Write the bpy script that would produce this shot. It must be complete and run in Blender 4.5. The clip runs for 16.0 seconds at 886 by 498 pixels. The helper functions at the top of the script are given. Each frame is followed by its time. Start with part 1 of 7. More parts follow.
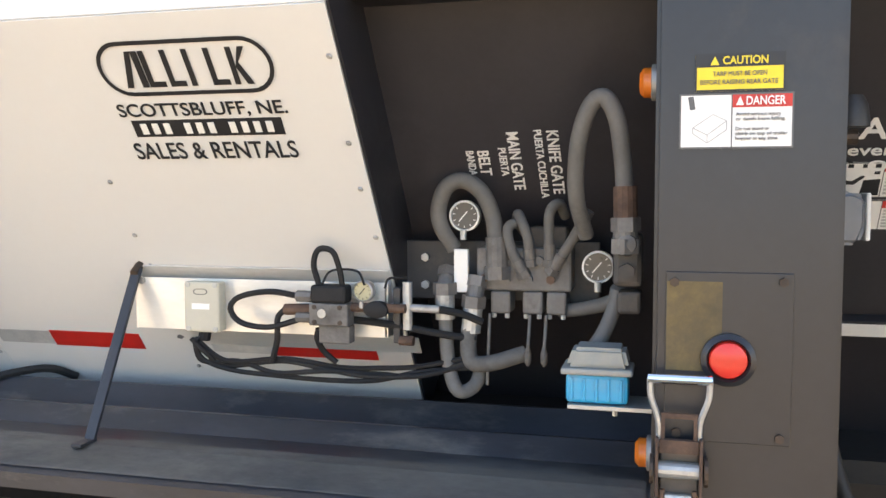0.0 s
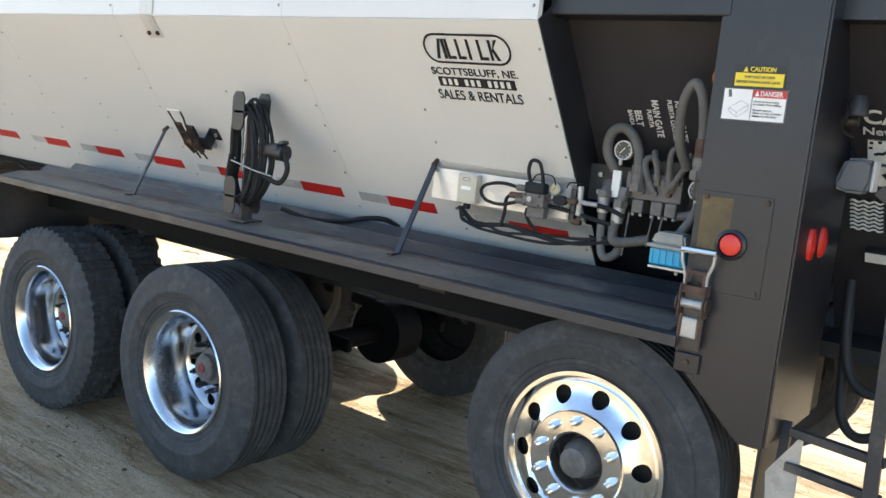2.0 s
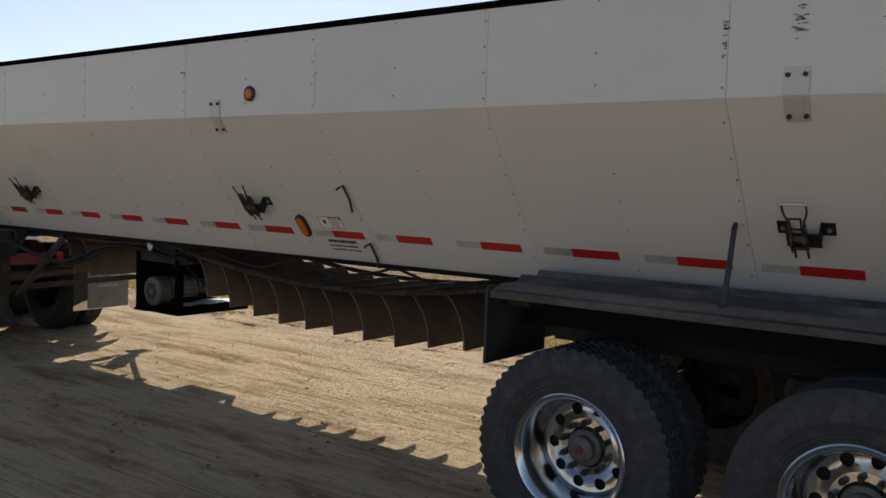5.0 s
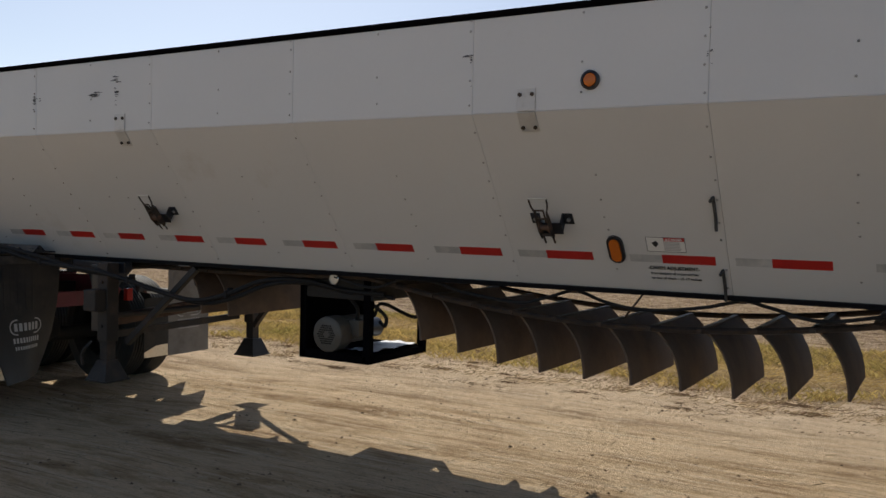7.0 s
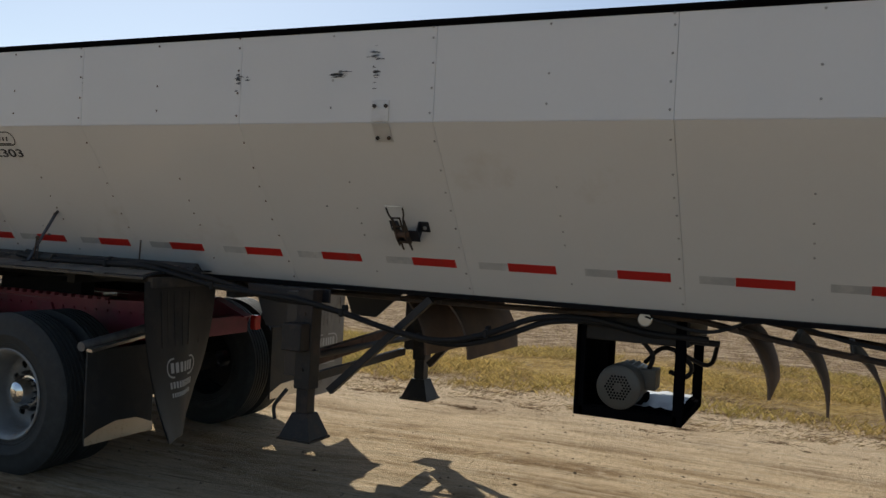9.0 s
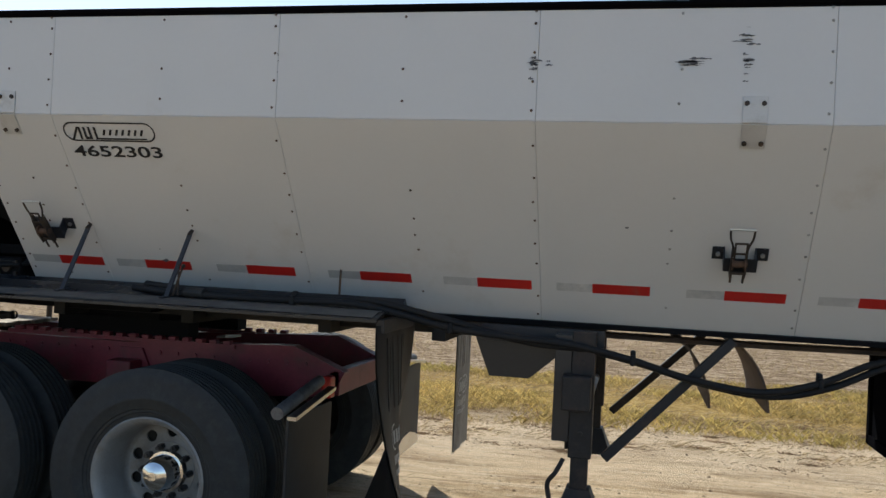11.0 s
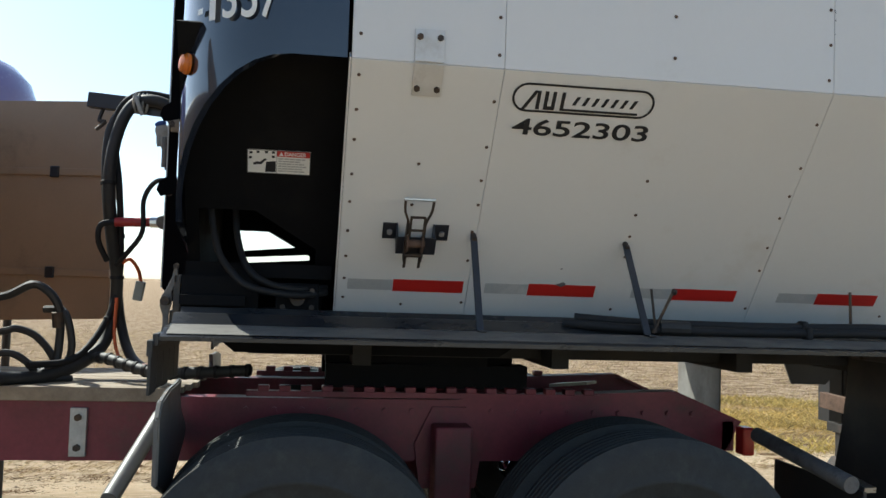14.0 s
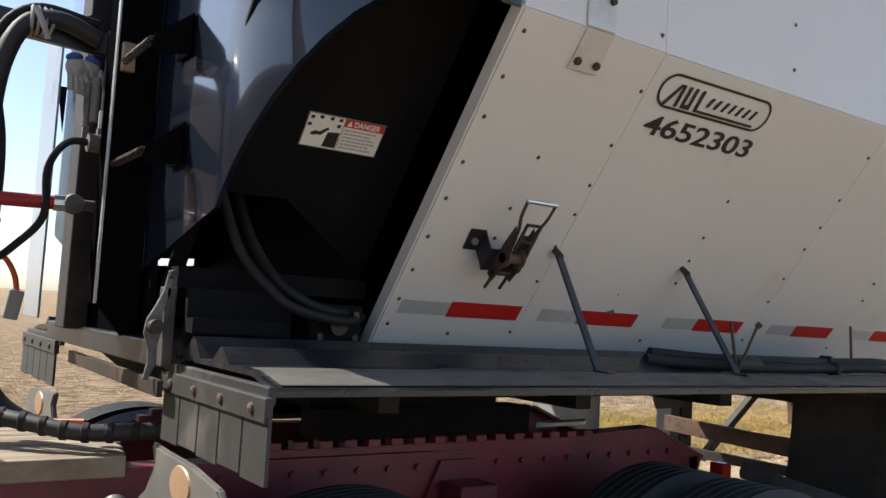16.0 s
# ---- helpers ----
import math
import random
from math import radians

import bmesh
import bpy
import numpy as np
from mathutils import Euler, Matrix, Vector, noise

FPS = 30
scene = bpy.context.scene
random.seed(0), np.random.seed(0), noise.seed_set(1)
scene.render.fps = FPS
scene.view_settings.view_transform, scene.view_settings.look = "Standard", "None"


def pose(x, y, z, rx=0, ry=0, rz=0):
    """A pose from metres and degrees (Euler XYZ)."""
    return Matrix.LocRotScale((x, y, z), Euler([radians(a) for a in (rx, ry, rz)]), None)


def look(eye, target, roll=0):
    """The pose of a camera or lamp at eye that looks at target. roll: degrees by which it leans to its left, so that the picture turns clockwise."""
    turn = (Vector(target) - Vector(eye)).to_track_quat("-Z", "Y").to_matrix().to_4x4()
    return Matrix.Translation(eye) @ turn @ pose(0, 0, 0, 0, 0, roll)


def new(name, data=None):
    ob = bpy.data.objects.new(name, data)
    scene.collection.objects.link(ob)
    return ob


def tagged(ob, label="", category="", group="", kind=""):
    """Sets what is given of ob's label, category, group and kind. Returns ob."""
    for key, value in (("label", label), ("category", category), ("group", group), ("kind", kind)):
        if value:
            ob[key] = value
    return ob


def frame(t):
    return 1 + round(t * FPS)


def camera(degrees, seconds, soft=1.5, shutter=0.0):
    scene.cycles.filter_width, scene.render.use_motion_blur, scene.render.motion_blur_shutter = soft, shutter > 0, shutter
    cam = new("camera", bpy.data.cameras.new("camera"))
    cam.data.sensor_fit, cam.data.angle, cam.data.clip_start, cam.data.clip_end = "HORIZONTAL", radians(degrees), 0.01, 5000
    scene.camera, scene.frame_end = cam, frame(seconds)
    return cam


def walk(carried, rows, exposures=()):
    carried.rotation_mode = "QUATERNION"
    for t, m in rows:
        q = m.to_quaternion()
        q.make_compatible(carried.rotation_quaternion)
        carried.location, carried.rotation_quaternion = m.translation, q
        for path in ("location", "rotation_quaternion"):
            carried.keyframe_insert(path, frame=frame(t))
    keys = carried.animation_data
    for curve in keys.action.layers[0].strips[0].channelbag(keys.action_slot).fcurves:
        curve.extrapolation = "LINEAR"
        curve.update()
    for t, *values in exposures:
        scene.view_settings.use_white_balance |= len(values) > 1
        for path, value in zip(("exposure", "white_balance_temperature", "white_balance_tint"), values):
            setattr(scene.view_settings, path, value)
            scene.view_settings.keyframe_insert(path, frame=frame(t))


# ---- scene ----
PLAN = 0.92  # metres to one unit of the plan below
cam = camera(54.2, 16.0)
PATH = [
    (0, (2.948, -1.606, 2.039), (2.454, 0.328, 1.907), -0.1),
    (0.5, (3.333, -1.963, 2.070), (2.526, -0.139, 1.920), 2.2),
    (1, (3.583, -2.339, 2.007), (2.680, -0.578, 1.719), 3.0),
    (1.5, (3.836, -2.578, 2.015), (2.799, -0.894, 1.710), 4.6),
    (2, (3.971, -2.684, 2.033), (2.795, -1.094, 1.737), 5.6),
    (2.5, (3.786, -2.928, 2.039), (2.577, -1.354, 1.790), 5.5),
    (3, (3.478, -3.146, 2.004), (2.262, -1.575, 1.774), 5.1),
    (3.5, (2.942, -3.272, 2.021), (1.716, -1.704, 1.824), 3.4),
    (4, (2.331, -3.524, 2.007), (1.084, -1.970, 1.842), 2.4),
    (4.2, (2.095, -3.623, 2.016), (0.846, -2.070, 1.857), 1.9),
    (6.3, (-0.923, -4.341, 1.816), (-2.003, -2.660, 1.729), 2.1),
    (6.5, (-1.215, -4.369, 1.839), (-2.290, -2.684, 1.758), 1.5),
    (7, (-1.950, -4.360, 1.803), (-2.959, -2.635, 1.736), 1.3),
    (7.5, (-2.679, -4.369, 1.785), (-3.622, -2.607, 1.733), 1.8),
    (8, (-3.375, -4.341, 1.765), (-4.252, -2.544, 1.728), 2.2),
    (8.5, (-4.121, -4.322, 1.749), (-4.965, -2.509, 1.724), 3.2),
    (9, (-4.881, -4.367, 1.777), (-5.711, -2.547, 1.747), 2.9),
    (9.5, (-5.604, -4.273, 1.761), (-6.392, -2.435, 1.737), 2.6),
    (10, (-6.323, -4.255, 1.741), (-7.047, -2.391, 1.729), 2.6),
    (10.2, (-6.599, -4.262, 1.757), (-7.291, -2.386, 1.752), 2.7),
    (12.3, (-9.741, -3.782, 1.693), (-9.790, -1.783, 1.739), 1.7),
    (12.5, (-9.994, -3.743, 1.702), (-10.036, -1.744, 1.755), 1.4),
    (13, (-10.589, -3.521, 1.652), (-10.556, -1.522, 1.709), 1.1),
    (13.5, (-11.143, -3.326, 1.615), (-10.966, -1.336, 1.696), 1.3),
    (14, (-11.671, -3.070, 1.599), (-11.354, -1.097, 1.690), 1.9),
    (14.5, (-12.113, -2.712, 1.587), (-11.603, -0.782, 1.702), 2.1),
    (15, (-12.575, -2.372, 1.576), (-11.787, -0.539, 1.706), 2.4),
    (15.5, (-12.814, -2.037, 1.565), (-11.825, -0.305, 1.707), 2.4),
    (16, (-12.964, -1.713, 1.590), (-11.811, -0.086, 1.739), 3.4),
]
EXPOSURES = [(0, 2.41, 6630, 9), (0.5, 1.69, 6160, 5), (1, 2.15, 6150, 6), (1.5, 2.23, 6030, 5), (2, 1.93, 5960, 3), (2.5, 1.57, 5880, 3), (3, 1.43, 5890, 4), (3.5, 1.08, 5830, 0), (4, 0.01, 6080, 3), (4.2, -0.04, 6180, 4), (6.3, -0.16, 6450, 11), (7, -0.19, 6350, 10), (8.5, -0.26, 6310, 6), (10, 0.08, 5990, 6), (12.3, 0.66, 5810, 1), (13.5, 0.78, 5850, 1), (14.5, 0.66, 5890, 3), (15, 0.61, 5940, 7), (15.5, 0.47, 6040, 7), (16, 0.78, 6140, 9)]
walk(cam, [(t, look([PLAN * c for c in eye], [PLAN * c for c in target], roll)) for t, eye, target, roll in PATH], EXPOSURES)

# ---------------------------------------------------------------- light
SUN_FROM = Vector((-0.7, 0.76, 1.0)).normalized()
world = bpy.data.worlds.new("world")
scene.world = world
world.use_nodes = True
wn = world.node_tree
sky = wn.nodes.new("ShaderNodeTexSky")
sky.sky_type = "NISHITA"
sky.sun_disc = False
sky.sun_elevation = math.asin(SUN_FROM.z)
sky.sun_rotation = radians(-42.6)
sky.altitude = 1100
sky.air_density = 1.0
sky.dust_density = 2.2
haze = wn.nodes.new("ShaderNodeHueSaturation")
haze.inputs["Saturation"].default_value = 0.88
haze.inputs["Value"].default_value = 1.05
wn.links.new(sky.outputs[0], haze.inputs["Color"])
wn.links.new(haze.outputs[0], wn.nodes["Background"].inputs[0])
wn.nodes["Background"].inputs[1].default_value = 0.11
sun = new("sun", bpy.data.lights.new("sun", "SUN"))
sun.data.energy = 5.0
sun.data.angle = radians(0.55)
sun.data.color = (1.0, 0.92, 0.8)
sun.matrix_world = look(SUN_FROM * 50, (0, 0, 0))


# ---------------------------------------------------------------- materials
def material(name, colour, rough=0.5, metal=0.0, vary=0.15, scale=6.0, fine=60.0, bump=0.1, dirt=None, dirt_amount=0.5, coat=0.0, stretch=(1, 1, 1), rand=0.0, island=0.0, thin=0.0, spec=0.5):
    """A principled material with variation at two scales, patches of dirt and fine relief."""
    m = bpy.data.materials.new(name)
    m.use_nodes = True
    nt = m.node_tree
    n, l = nt.nodes, nt.links
    b = n["Principled BSDF"]
    co = n.new("ShaderNodeTexCoord")
    mp = n.new("ShaderNodeMapping")
    mp.inputs["Scale"].default_value = stretch
    l.new(co.outputs["Object"], mp.inputs[0])

    def tex(s, detail, rough_=0.6):
        t = n.new("ShaderNodeTexNoise")
        t.inputs["Scale"].default_value, t.inputs["Detail"].default_value, t.inputs["Roughness"].default_value = s, detail, rough_
        l.new(mp.outputs[0], t.inputs["Vector"])
        return t

    big, small = tex(scale, 5), tex(fine, 3)
    mix = n.new("ShaderNodeMix")
    mix.data_type = "RGBA"
    dark = tuple(c * (1 - vary) for c in colour)
    light = tuple(min(1, c * (1 + vary * 0.6)) for c in colour)
    mix.inputs[6].default_value, mix.inputs[7].default_value = (*dark, 1), (*light, 1)
    add = n.new("ShaderNodeMath")
    add.operation = "MULTIPLY_ADD"
    l.new(small.outputs[0], add.inputs[0])
    add.inputs[1].default_value = 0.4
    l.new(big.outputs[0], add.inputs[2])
    rng = n.new("ShaderNodeMapRange")
    rng.inputs[1].default_value, rng.inputs[2].default_value = 0.4, 1.0
    l.new(add.outputs[0], rng.inputs[0])
    l.new(rng.outputs[0], mix.inputs[0])
    out = mix.outputs[2]
    if dirt:
        d = tex(scale * 0.6, 8, 0.7)
        r = n.new("ShaderNodeMapRange")
        r.inputs[1].default_value, r.inputs[2].default_value = 0.62 - dirt_amount * 0.25, 0.8 - dirt_amount * 0.1
        l.new(d.outputs[0], r.inputs[0])
        mx = n.new("ShaderNodeMix")
        mx.data_type = "RGBA"
        mx.inputs[7].default_value = (*dirt, 1)
        l.new(r.outputs[0], mx.inputs[0])
        l.new(out, mx.inputs[6])
        out = mx.outputs[2]
        rr = n.new("ShaderNodeMapRange")
        rr.inputs[3].default_value, rr.inputs[4].default_value = rough, min(1, rough + 0.3)
        l.new(r.outputs[0], rr.inputs[0])
        l.new(rr.outputs[0], b.inputs["Roughness"])
    else:
        rr = n.new("ShaderNodeMapRange")
        rr.inputs[3].default_value, rr.inputs[4].default_value = max(0, rough - 0.08), min(1, rough + 0.08)
        l.new(small.outputs[0], rr.inputs[0])
        l.new(rr.outputs[0], b.inputs["Roughness"])
    if rand or island:
        src = n.new("ShaderNodeNewGeometry").outputs["Random Per Island"] if island else n.new("ShaderNodeObjectInfo").outputs["Random"]
        h = n.new("ShaderNodeHueSaturation")
        r2 = n.new("ShaderNodeMapRange")
        k = rand or island
        r2.inputs[3].default_value, r2.inputs[4].default_value = 1 - k, 1 + k
        l.new(src, r2.inputs[0])
        l.new(r2.outputs[0], h.inputs["Value"])
        l.new(out, h.inputs["Color"])
        out = h.outputs[0]
    l.new(out, b.inputs["Base Color"])
    if thin:
        tr = n.new("ShaderNodeBsdfTranslucent")
        l.new(out, tr.inputs["Color"])
        ms = n.new("ShaderNodeMixShader")
        ms.inputs[0].default_value = thin
        l.new(b.outputs[0], ms.inputs[1])
        l.new(tr.outputs[0], ms.inputs[2])
        l.new(ms.outputs[0], n["Material Output"].inputs["Surface"])
    b.inputs["Metallic"].default_value = metal
    b.inputs["Specular IOR Level"].default_value = spec
    b.inputs["Coat Weight"].default_value = coat
    if bump:
        bp = n.new("ShaderNodeBump")
        bp.inputs["Strength"].default_value, bp.inputs["Distance"].default_value = bump, 0.01
        l.new(add.outputs[0], bp.inputs["Height"])
        l.new(bp.outputs[0], b.inputs["Normal"])
    return m


M = dict(
    white=material("white_paint", (0.64, 0.635, 0.62), 0.32, 0, 0.03, 1.5, 40, 0.008, (0.53, 0.5, 0.45), 0.0, 0.2, rand=0.02),
    black=material("black_paint", (0.018, 0.0185, 0.023), 0.36, 0, 0.3, 3, 50, 0.03, (0.055, 0.053, 0.052), 0.22),
    blackdust=material("dusty_black", (0.03, 0.03, 0.032), 0.5, 0, 0.3, 4, 70, 0.08, (0.16, 0.13, 0.1), 0.6),
    nose=material("nose_paint", (0.014, 0.018, 0.028), 0.13, 0, 0.2, 3, 60, 0.012, (0.05, 0.05, 0.05), 0.1, 1.0),
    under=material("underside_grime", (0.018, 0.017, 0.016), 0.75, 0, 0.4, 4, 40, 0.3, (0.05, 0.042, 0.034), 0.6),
    deck=material("deck_paint", (0.03, 0.033, 0.042), 0.36, 0, 0.45, 6, 60, 0.1, (0.2, 0.185, 0.16), 0.5, stretch=(0.4, 1, 1)),
    deckfront=material("front_deck_paint", (0.016, 0.0175, 0.021), 0.27, 0, 0.35, 3, 60, 0.08, (0.075, 0.068, 0.06), 0.35, stretch=(0.4, 1, 1)),
    edgedust=material("dusty_deck_edge", (0.12, 0.11, 0.096), 0.6, 0, 0.45, 7, 70, 0.15, (0.045, 0.044, 0.045), 0.55, stretch=(0.5, 1, 1)),
    sunlitflap=material("sunlit_rubber", (0.2, 0.19, 0.175), 0.6, 0, 0.2, 6, 60, 0.1, (0.13, 0.11, 0.09), 0.4),
    dustrubber=material("greyed_rubber", (0.04, 0.038, 0.035), 0.6, 0, 0.35, 6, 60, 0.1, (0.13, 0.115, 0.095), 0.45),
    fender=material("grey_plastic", (0.15, 0.145, 0.135), 0.45, 0, 0.2, 8, 70, 0.05, (0.22, 0.18, 0.14), 0.45),
    rearblack=material("rear_panel_paint", (0.035, 0.033, 0.037), 0.34, 0, 0.25, 3, 60, 0.03, (0.065, 0.062, 0.066), 0.35),
    grime=material("grimy_casting", (0.17, 0.16, 0.15), 0.6, 0.3, 0.35, 14, 90, 0.15, (0.07, 0.06, 0.05), 0.5),
    rubber=material("tyre_rubber", (0.04, 0.04, 0.041), 0.72, 0, 0.35, 22, 140, 0.3, (0.105, 0.102, 0.096), 0.5),
    flap=material("rubber_belt", (0.13, 0.088, 0.06), 0.8, 0, 0.3, 5, 60, 0.15, (0.21, 0.14, 0.09), 0.6),
    mudflap=material("mud_flap", (0.02, 0.0195, 0.0185), 0.6, 0, 0.3, 4, 50, 0.1, (0.075, 0.06, 0.05), 0.45),
    chrome=material("polished_aluminium", (0.80, 0.80, 0.80), 0.10, 1, 0.06, 6, 90, 0.01, (0.42, 0.38, 0.33), 0.2),
    steel=material("stainless", (0.66, 0.65, 0.62), 0.30, 1, 0.1, 6, 120, 0.03, stretch=(0.2, 1, 1)),
    trayplate=material("brushed_tray", (0.68, 0.67, 0.64), 0.34, 0.45, 0.15, 6, 120, 0.03, (0.5, 0.47, 0.42), 0.3, stretch=(0.3, 1, 1)),
    bracket=material("dull_aluminium", (0.6, 0.59, 0.57), 0.5, 0.4, 0.1, 10, 120, 0.03, (0.45, 0.42, 0.38), 0.3),
    # pitch: near-black, also used to darken parts where deep shade falls
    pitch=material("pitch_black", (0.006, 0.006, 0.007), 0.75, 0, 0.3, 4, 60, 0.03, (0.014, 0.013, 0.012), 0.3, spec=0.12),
    mast=material("mast_paint", (0.005, 0.005, 0.006), 0.55, 0, 0.3, 4, 60, 0.02, (0.012, 0.011, 0.01), 0.2, spec=0.0),
    flange=material("wheel_polish", (0.66, 0.67, 0.69), 0.16, 1, 0.1, 7, 90, 0.02, (0.36, 0.34, 0.31), 0.35),
    gear=material("landing_gear_paint", (0.022, 0.019, 0.017), 0.6, 0.1, 0.35, 10, 80, 0.15, (0.09, 0.06, 0.045), 0.45),
    zinc=material("zinc_fitting", (0.46, 0.46, 0.45), 0.5, 0.7, 0.25, 12, 90, 0.1, (0.24, 0.20, 0.16), 0.4),
    greysteel=material("grey_wheel", (0.30, 0.30, 0.29), 0.5, 0.3, 0.2, 8, 80, 0.1, (0.22, 0.18, 0.14), 0.5),
    rust=material("rusty_steel", (0.14, 0.085, 0.058), 0.75, 0.3, 0.4, 14, 90, 0.3, (0.05, 0.035, 0.03), 0.6),
    iron=material("dark_iron", (0.07, 0.055, 0.045), 0.6, 0.6, 0.4, 14, 90, 0.2, (0.16, 0.10, 0.06), 0.5),
    hose=material("hydraulic_hose", (0.02, 0.0195, 0.019), 0.6, 0, 0.3, 8, 90, 0.1, (0.045, 0.04, 0.036), 0.35),
    hosedust=material("dusty_hose", (0.125, 0.12, 0.112), 0.7, 0, 0.25, 9, 90, 0.12, (0.06, 0.055, 0.05), 0.3),
    cable=material("black_cable", (0.014, 0.014, 0.015), 0.66, 0, 0.3, 10, 90, 0.08, (0.04, 0.036, 0.032), 0.35, spec=0.3),
    red=material("red_tape", (0.47, 0.02, 0.015), 0.38, 0, 0.12, 8, 200, 0.03, (0.3, 0.1, 0.07), 0.1, rand=0.08),
    silver=material("silver_tape", (0.42, 0.42, 0.41), 0.42, 0, 0.2, 10, 200, 0.03, (0.62, 0.60, 0.56), 0.5, rand=0.2),
    redlamp=material("red_lens", (0.62, 0.03, 0.02), 0.22, 0, 0.05, 8, 200, 0.02),
    amber=material("amber_lens", (0.58, 0.15, 0.015), 0.22, 0, 0.08, 20, 200, 0.05),
    print=material("black_lettering", (0.014, 0.014, 0.016), 0.45, 0, 0.2, 9, 80, 0.0),
    white_print=material("white_lettering", (0.72, 0.71, 0.68), 0.5, 0, 0.1, 9, 80, 0.0),
    yellow=material("yellow_sticker", (0.75, 0.58, 0.02), 0.4, 0, 0.08, 8, 80, 0.0),
    sticker=material("white_sticker", (0.76, 0.75, 0.72), 0.4, 0, 0.06, 8, 80, 0.0, (0.5, 0.46, 0.4), 0.1),
    capred=material("faded_red_cap", (0.22, 0.035, 0.03), 0.6, 0, 0.3, 20, 90, 0.05, (0.1, 0.06, 0.05), 0.4),
    redink=material("red_ink", (0.5, 0.03, 0.02), 0.45, 0, 0.1, 8, 80, 0.0),
    ink=material("grey_ink", (0.10, 0.10, 0.10), 0.5, 0, 0.1, 8, 80, 0.0),
    paleink=material("pale_ink", (0.42, 0.42, 0.41), 0.5, 0, 0.1, 8, 80, 0.0),
    scuff=material("scuffed_paint", (0.13, 0.13, 0.14), 0.6, 0, 0.5, 30, 150, 0.0),
    beige=material("beige_box", (0.46, 0.44, 0.36), 0.45, 0, 0.08, 8, 80, 0.03, (0.3, 0.26, 0.2), 0.2),
    darkdial=material("dark_dial_face", (0.06, 0.055, 0.05), 0.3, 0, 0.2, 15, 80, 0.0),
    dial=material("dial_face", (0.46, 0.42, 0.26), 0.35, 0, 0.1, 15, 80, 0.0),
    cyan=material("blue_plastic", (0.03, 0.34, 0.58), 0.4, 0, 0.12, 8, 80, 0.03, (0.2, 0.3, 0.33), 0.25),
    greylid=material("grey_lid", (0.25, 0.27, 0.26), 0.45, 0, 0.12, 8, 80, 0.03, (0.4, 0.36, 0.3), 0.4),
    maroon=material("maroon_frame", (0.2, 0.026, 0.042), 0.45, 0, 0.35, 5, 60, 0.1, (0.1, 0.06, 0.05), 0.5),
    tan=material("tan_panel", (0.38, 0.24, 0.14), 0.45, 0, 0.1, 3, 60, 0.03, (0.2, 0.13, 0.08), 0.3),
    purple=material("purple_paint", (0.22, 0.17, 0.32), 0.25, 0, 0.1, 3, 60, 0.01, coat=0.5),
    wood=material("deck_boards", (0.36, 0.29, 0.21), 0.75, 0, 0.4, 3, 60, 0.25, (0.12, 0.085, 0.06), 0.6, stretch=(1, 8, 1)),
    alu=material("checker_plate", (0.5, 0.49, 0.47), 0.38, 0.9, 0.2, 5, 60, 0.1, (0.25, 0.21, 0.17), 0.5),
    redhose=material("red_grip", (0.34, 0.02, 0.02), 0.5, 0, 0.15, 8, 60, 0.05, (0.15, 0.06, 0.05), 0.3),
    orange=material("orange_wire", (0.55, 0.10, 0.02), 0.5, 0, 0.15, 8, 60, 0.05),
    cloth=material("glove_cloth", (0.42, 0.41, 0.38), 0.9, 0, 0.25, 20, 90, 0.3, (0.2, 0.17, 0.14), 0.4),
    blue=material("blue_cuff", (0.05, 0.10, 0.30), 0.8, 0, 0.2, 20, 90, 0.2),
    motor=material("motor_grey", (0.12, 0.11, 0.09), 0.5, 0.1, 0.12, 9, 70, 0.05, (0.12, 0.095, 0.07), 0.4),
    bag=material("white_bag", (0.6, 0.62, 0.65), 0.5, 0, 0.1, 9, 70, 0.2),
    grass=material("dry_grass", (0.52, 0.385, 0.14), 0.75, 0, 0.4, 0.7, 8, 0.0, (0.34, 0.3, 0.085), 0.5, island=0.45, thin=0.4),
    straw=material("straw", (0.48, 0.36, 0.2), 0.8, 0, 0.3, 1.5, 20, 0.0, (0.34, 0.25, 0.13), 0.3, island=0.35, thin=0.4),
    litter=material("dry_litter", (0.27, 0.17, 0.09), 0.9, 0, 0.4, 5, 40, 0.0, island=0.5, thin=0.2),
    clod=material("dirt_clod", (0.2, 0.135, 0.08), 0.95, 0, 0.35, 20, 90, 0.3, island=0.5),
    stone=material("pebble", (0.46, 0.37, 0.26), 0.85, 0, 0.2, 30, 90, 0.2, island=0.35),
    rivet=material("rivet_head", (0.4, 0.39, 0.37), 0.5, 0.3, 0.3, 14, 90, 0.05, (0.05, 0.045, 0.04), 0.55),
    stay=material("worn_stay_steel", (0.032, 0.034, 0.04), 0.45, 0.1, 0.3, 8, 80, 0.08, (0.12, 0.105, 0.09), 0.3),
    lampshell=material("smoked_plastic", (0.15, 0.16, 0.18), 0.3, 0, 0.15, 8, 80, 0.03, (0.25, 0.23, 0.2), 0.3),
    skysheet=material("sky_reflecting_sheet", (0.33, 0.36, 0.4), 0.3, 0, 0.12, 5, 60, 0.03, (0.22, 0.21, 0.2), 0.3),
    drivetyre=material("drive_tyre_rubber", (0.026, 0.027, 0.026), 0.7, 0, 0.35, 22, 140, 0.3, (0.06, 0.062, 0.056), 0.4),
    wire=material("bare_wire", (0.5, 0.5, 0.48), 0.35, 0.8, 0.1, 30, 90, 0.0),
)


# ---------------------------------------------------------------- shaping
STAND = Vector((0, 0, 0))


def stand(x=0.0, y=0.0, z=0.0):
    """Where the assembly that follows stands, off the plan's own datum."""
    STAND.xyz = x, y, z


def thing(name, label, category, group="", kind=""):
    return tagged(new(name), label, category, group, kind)


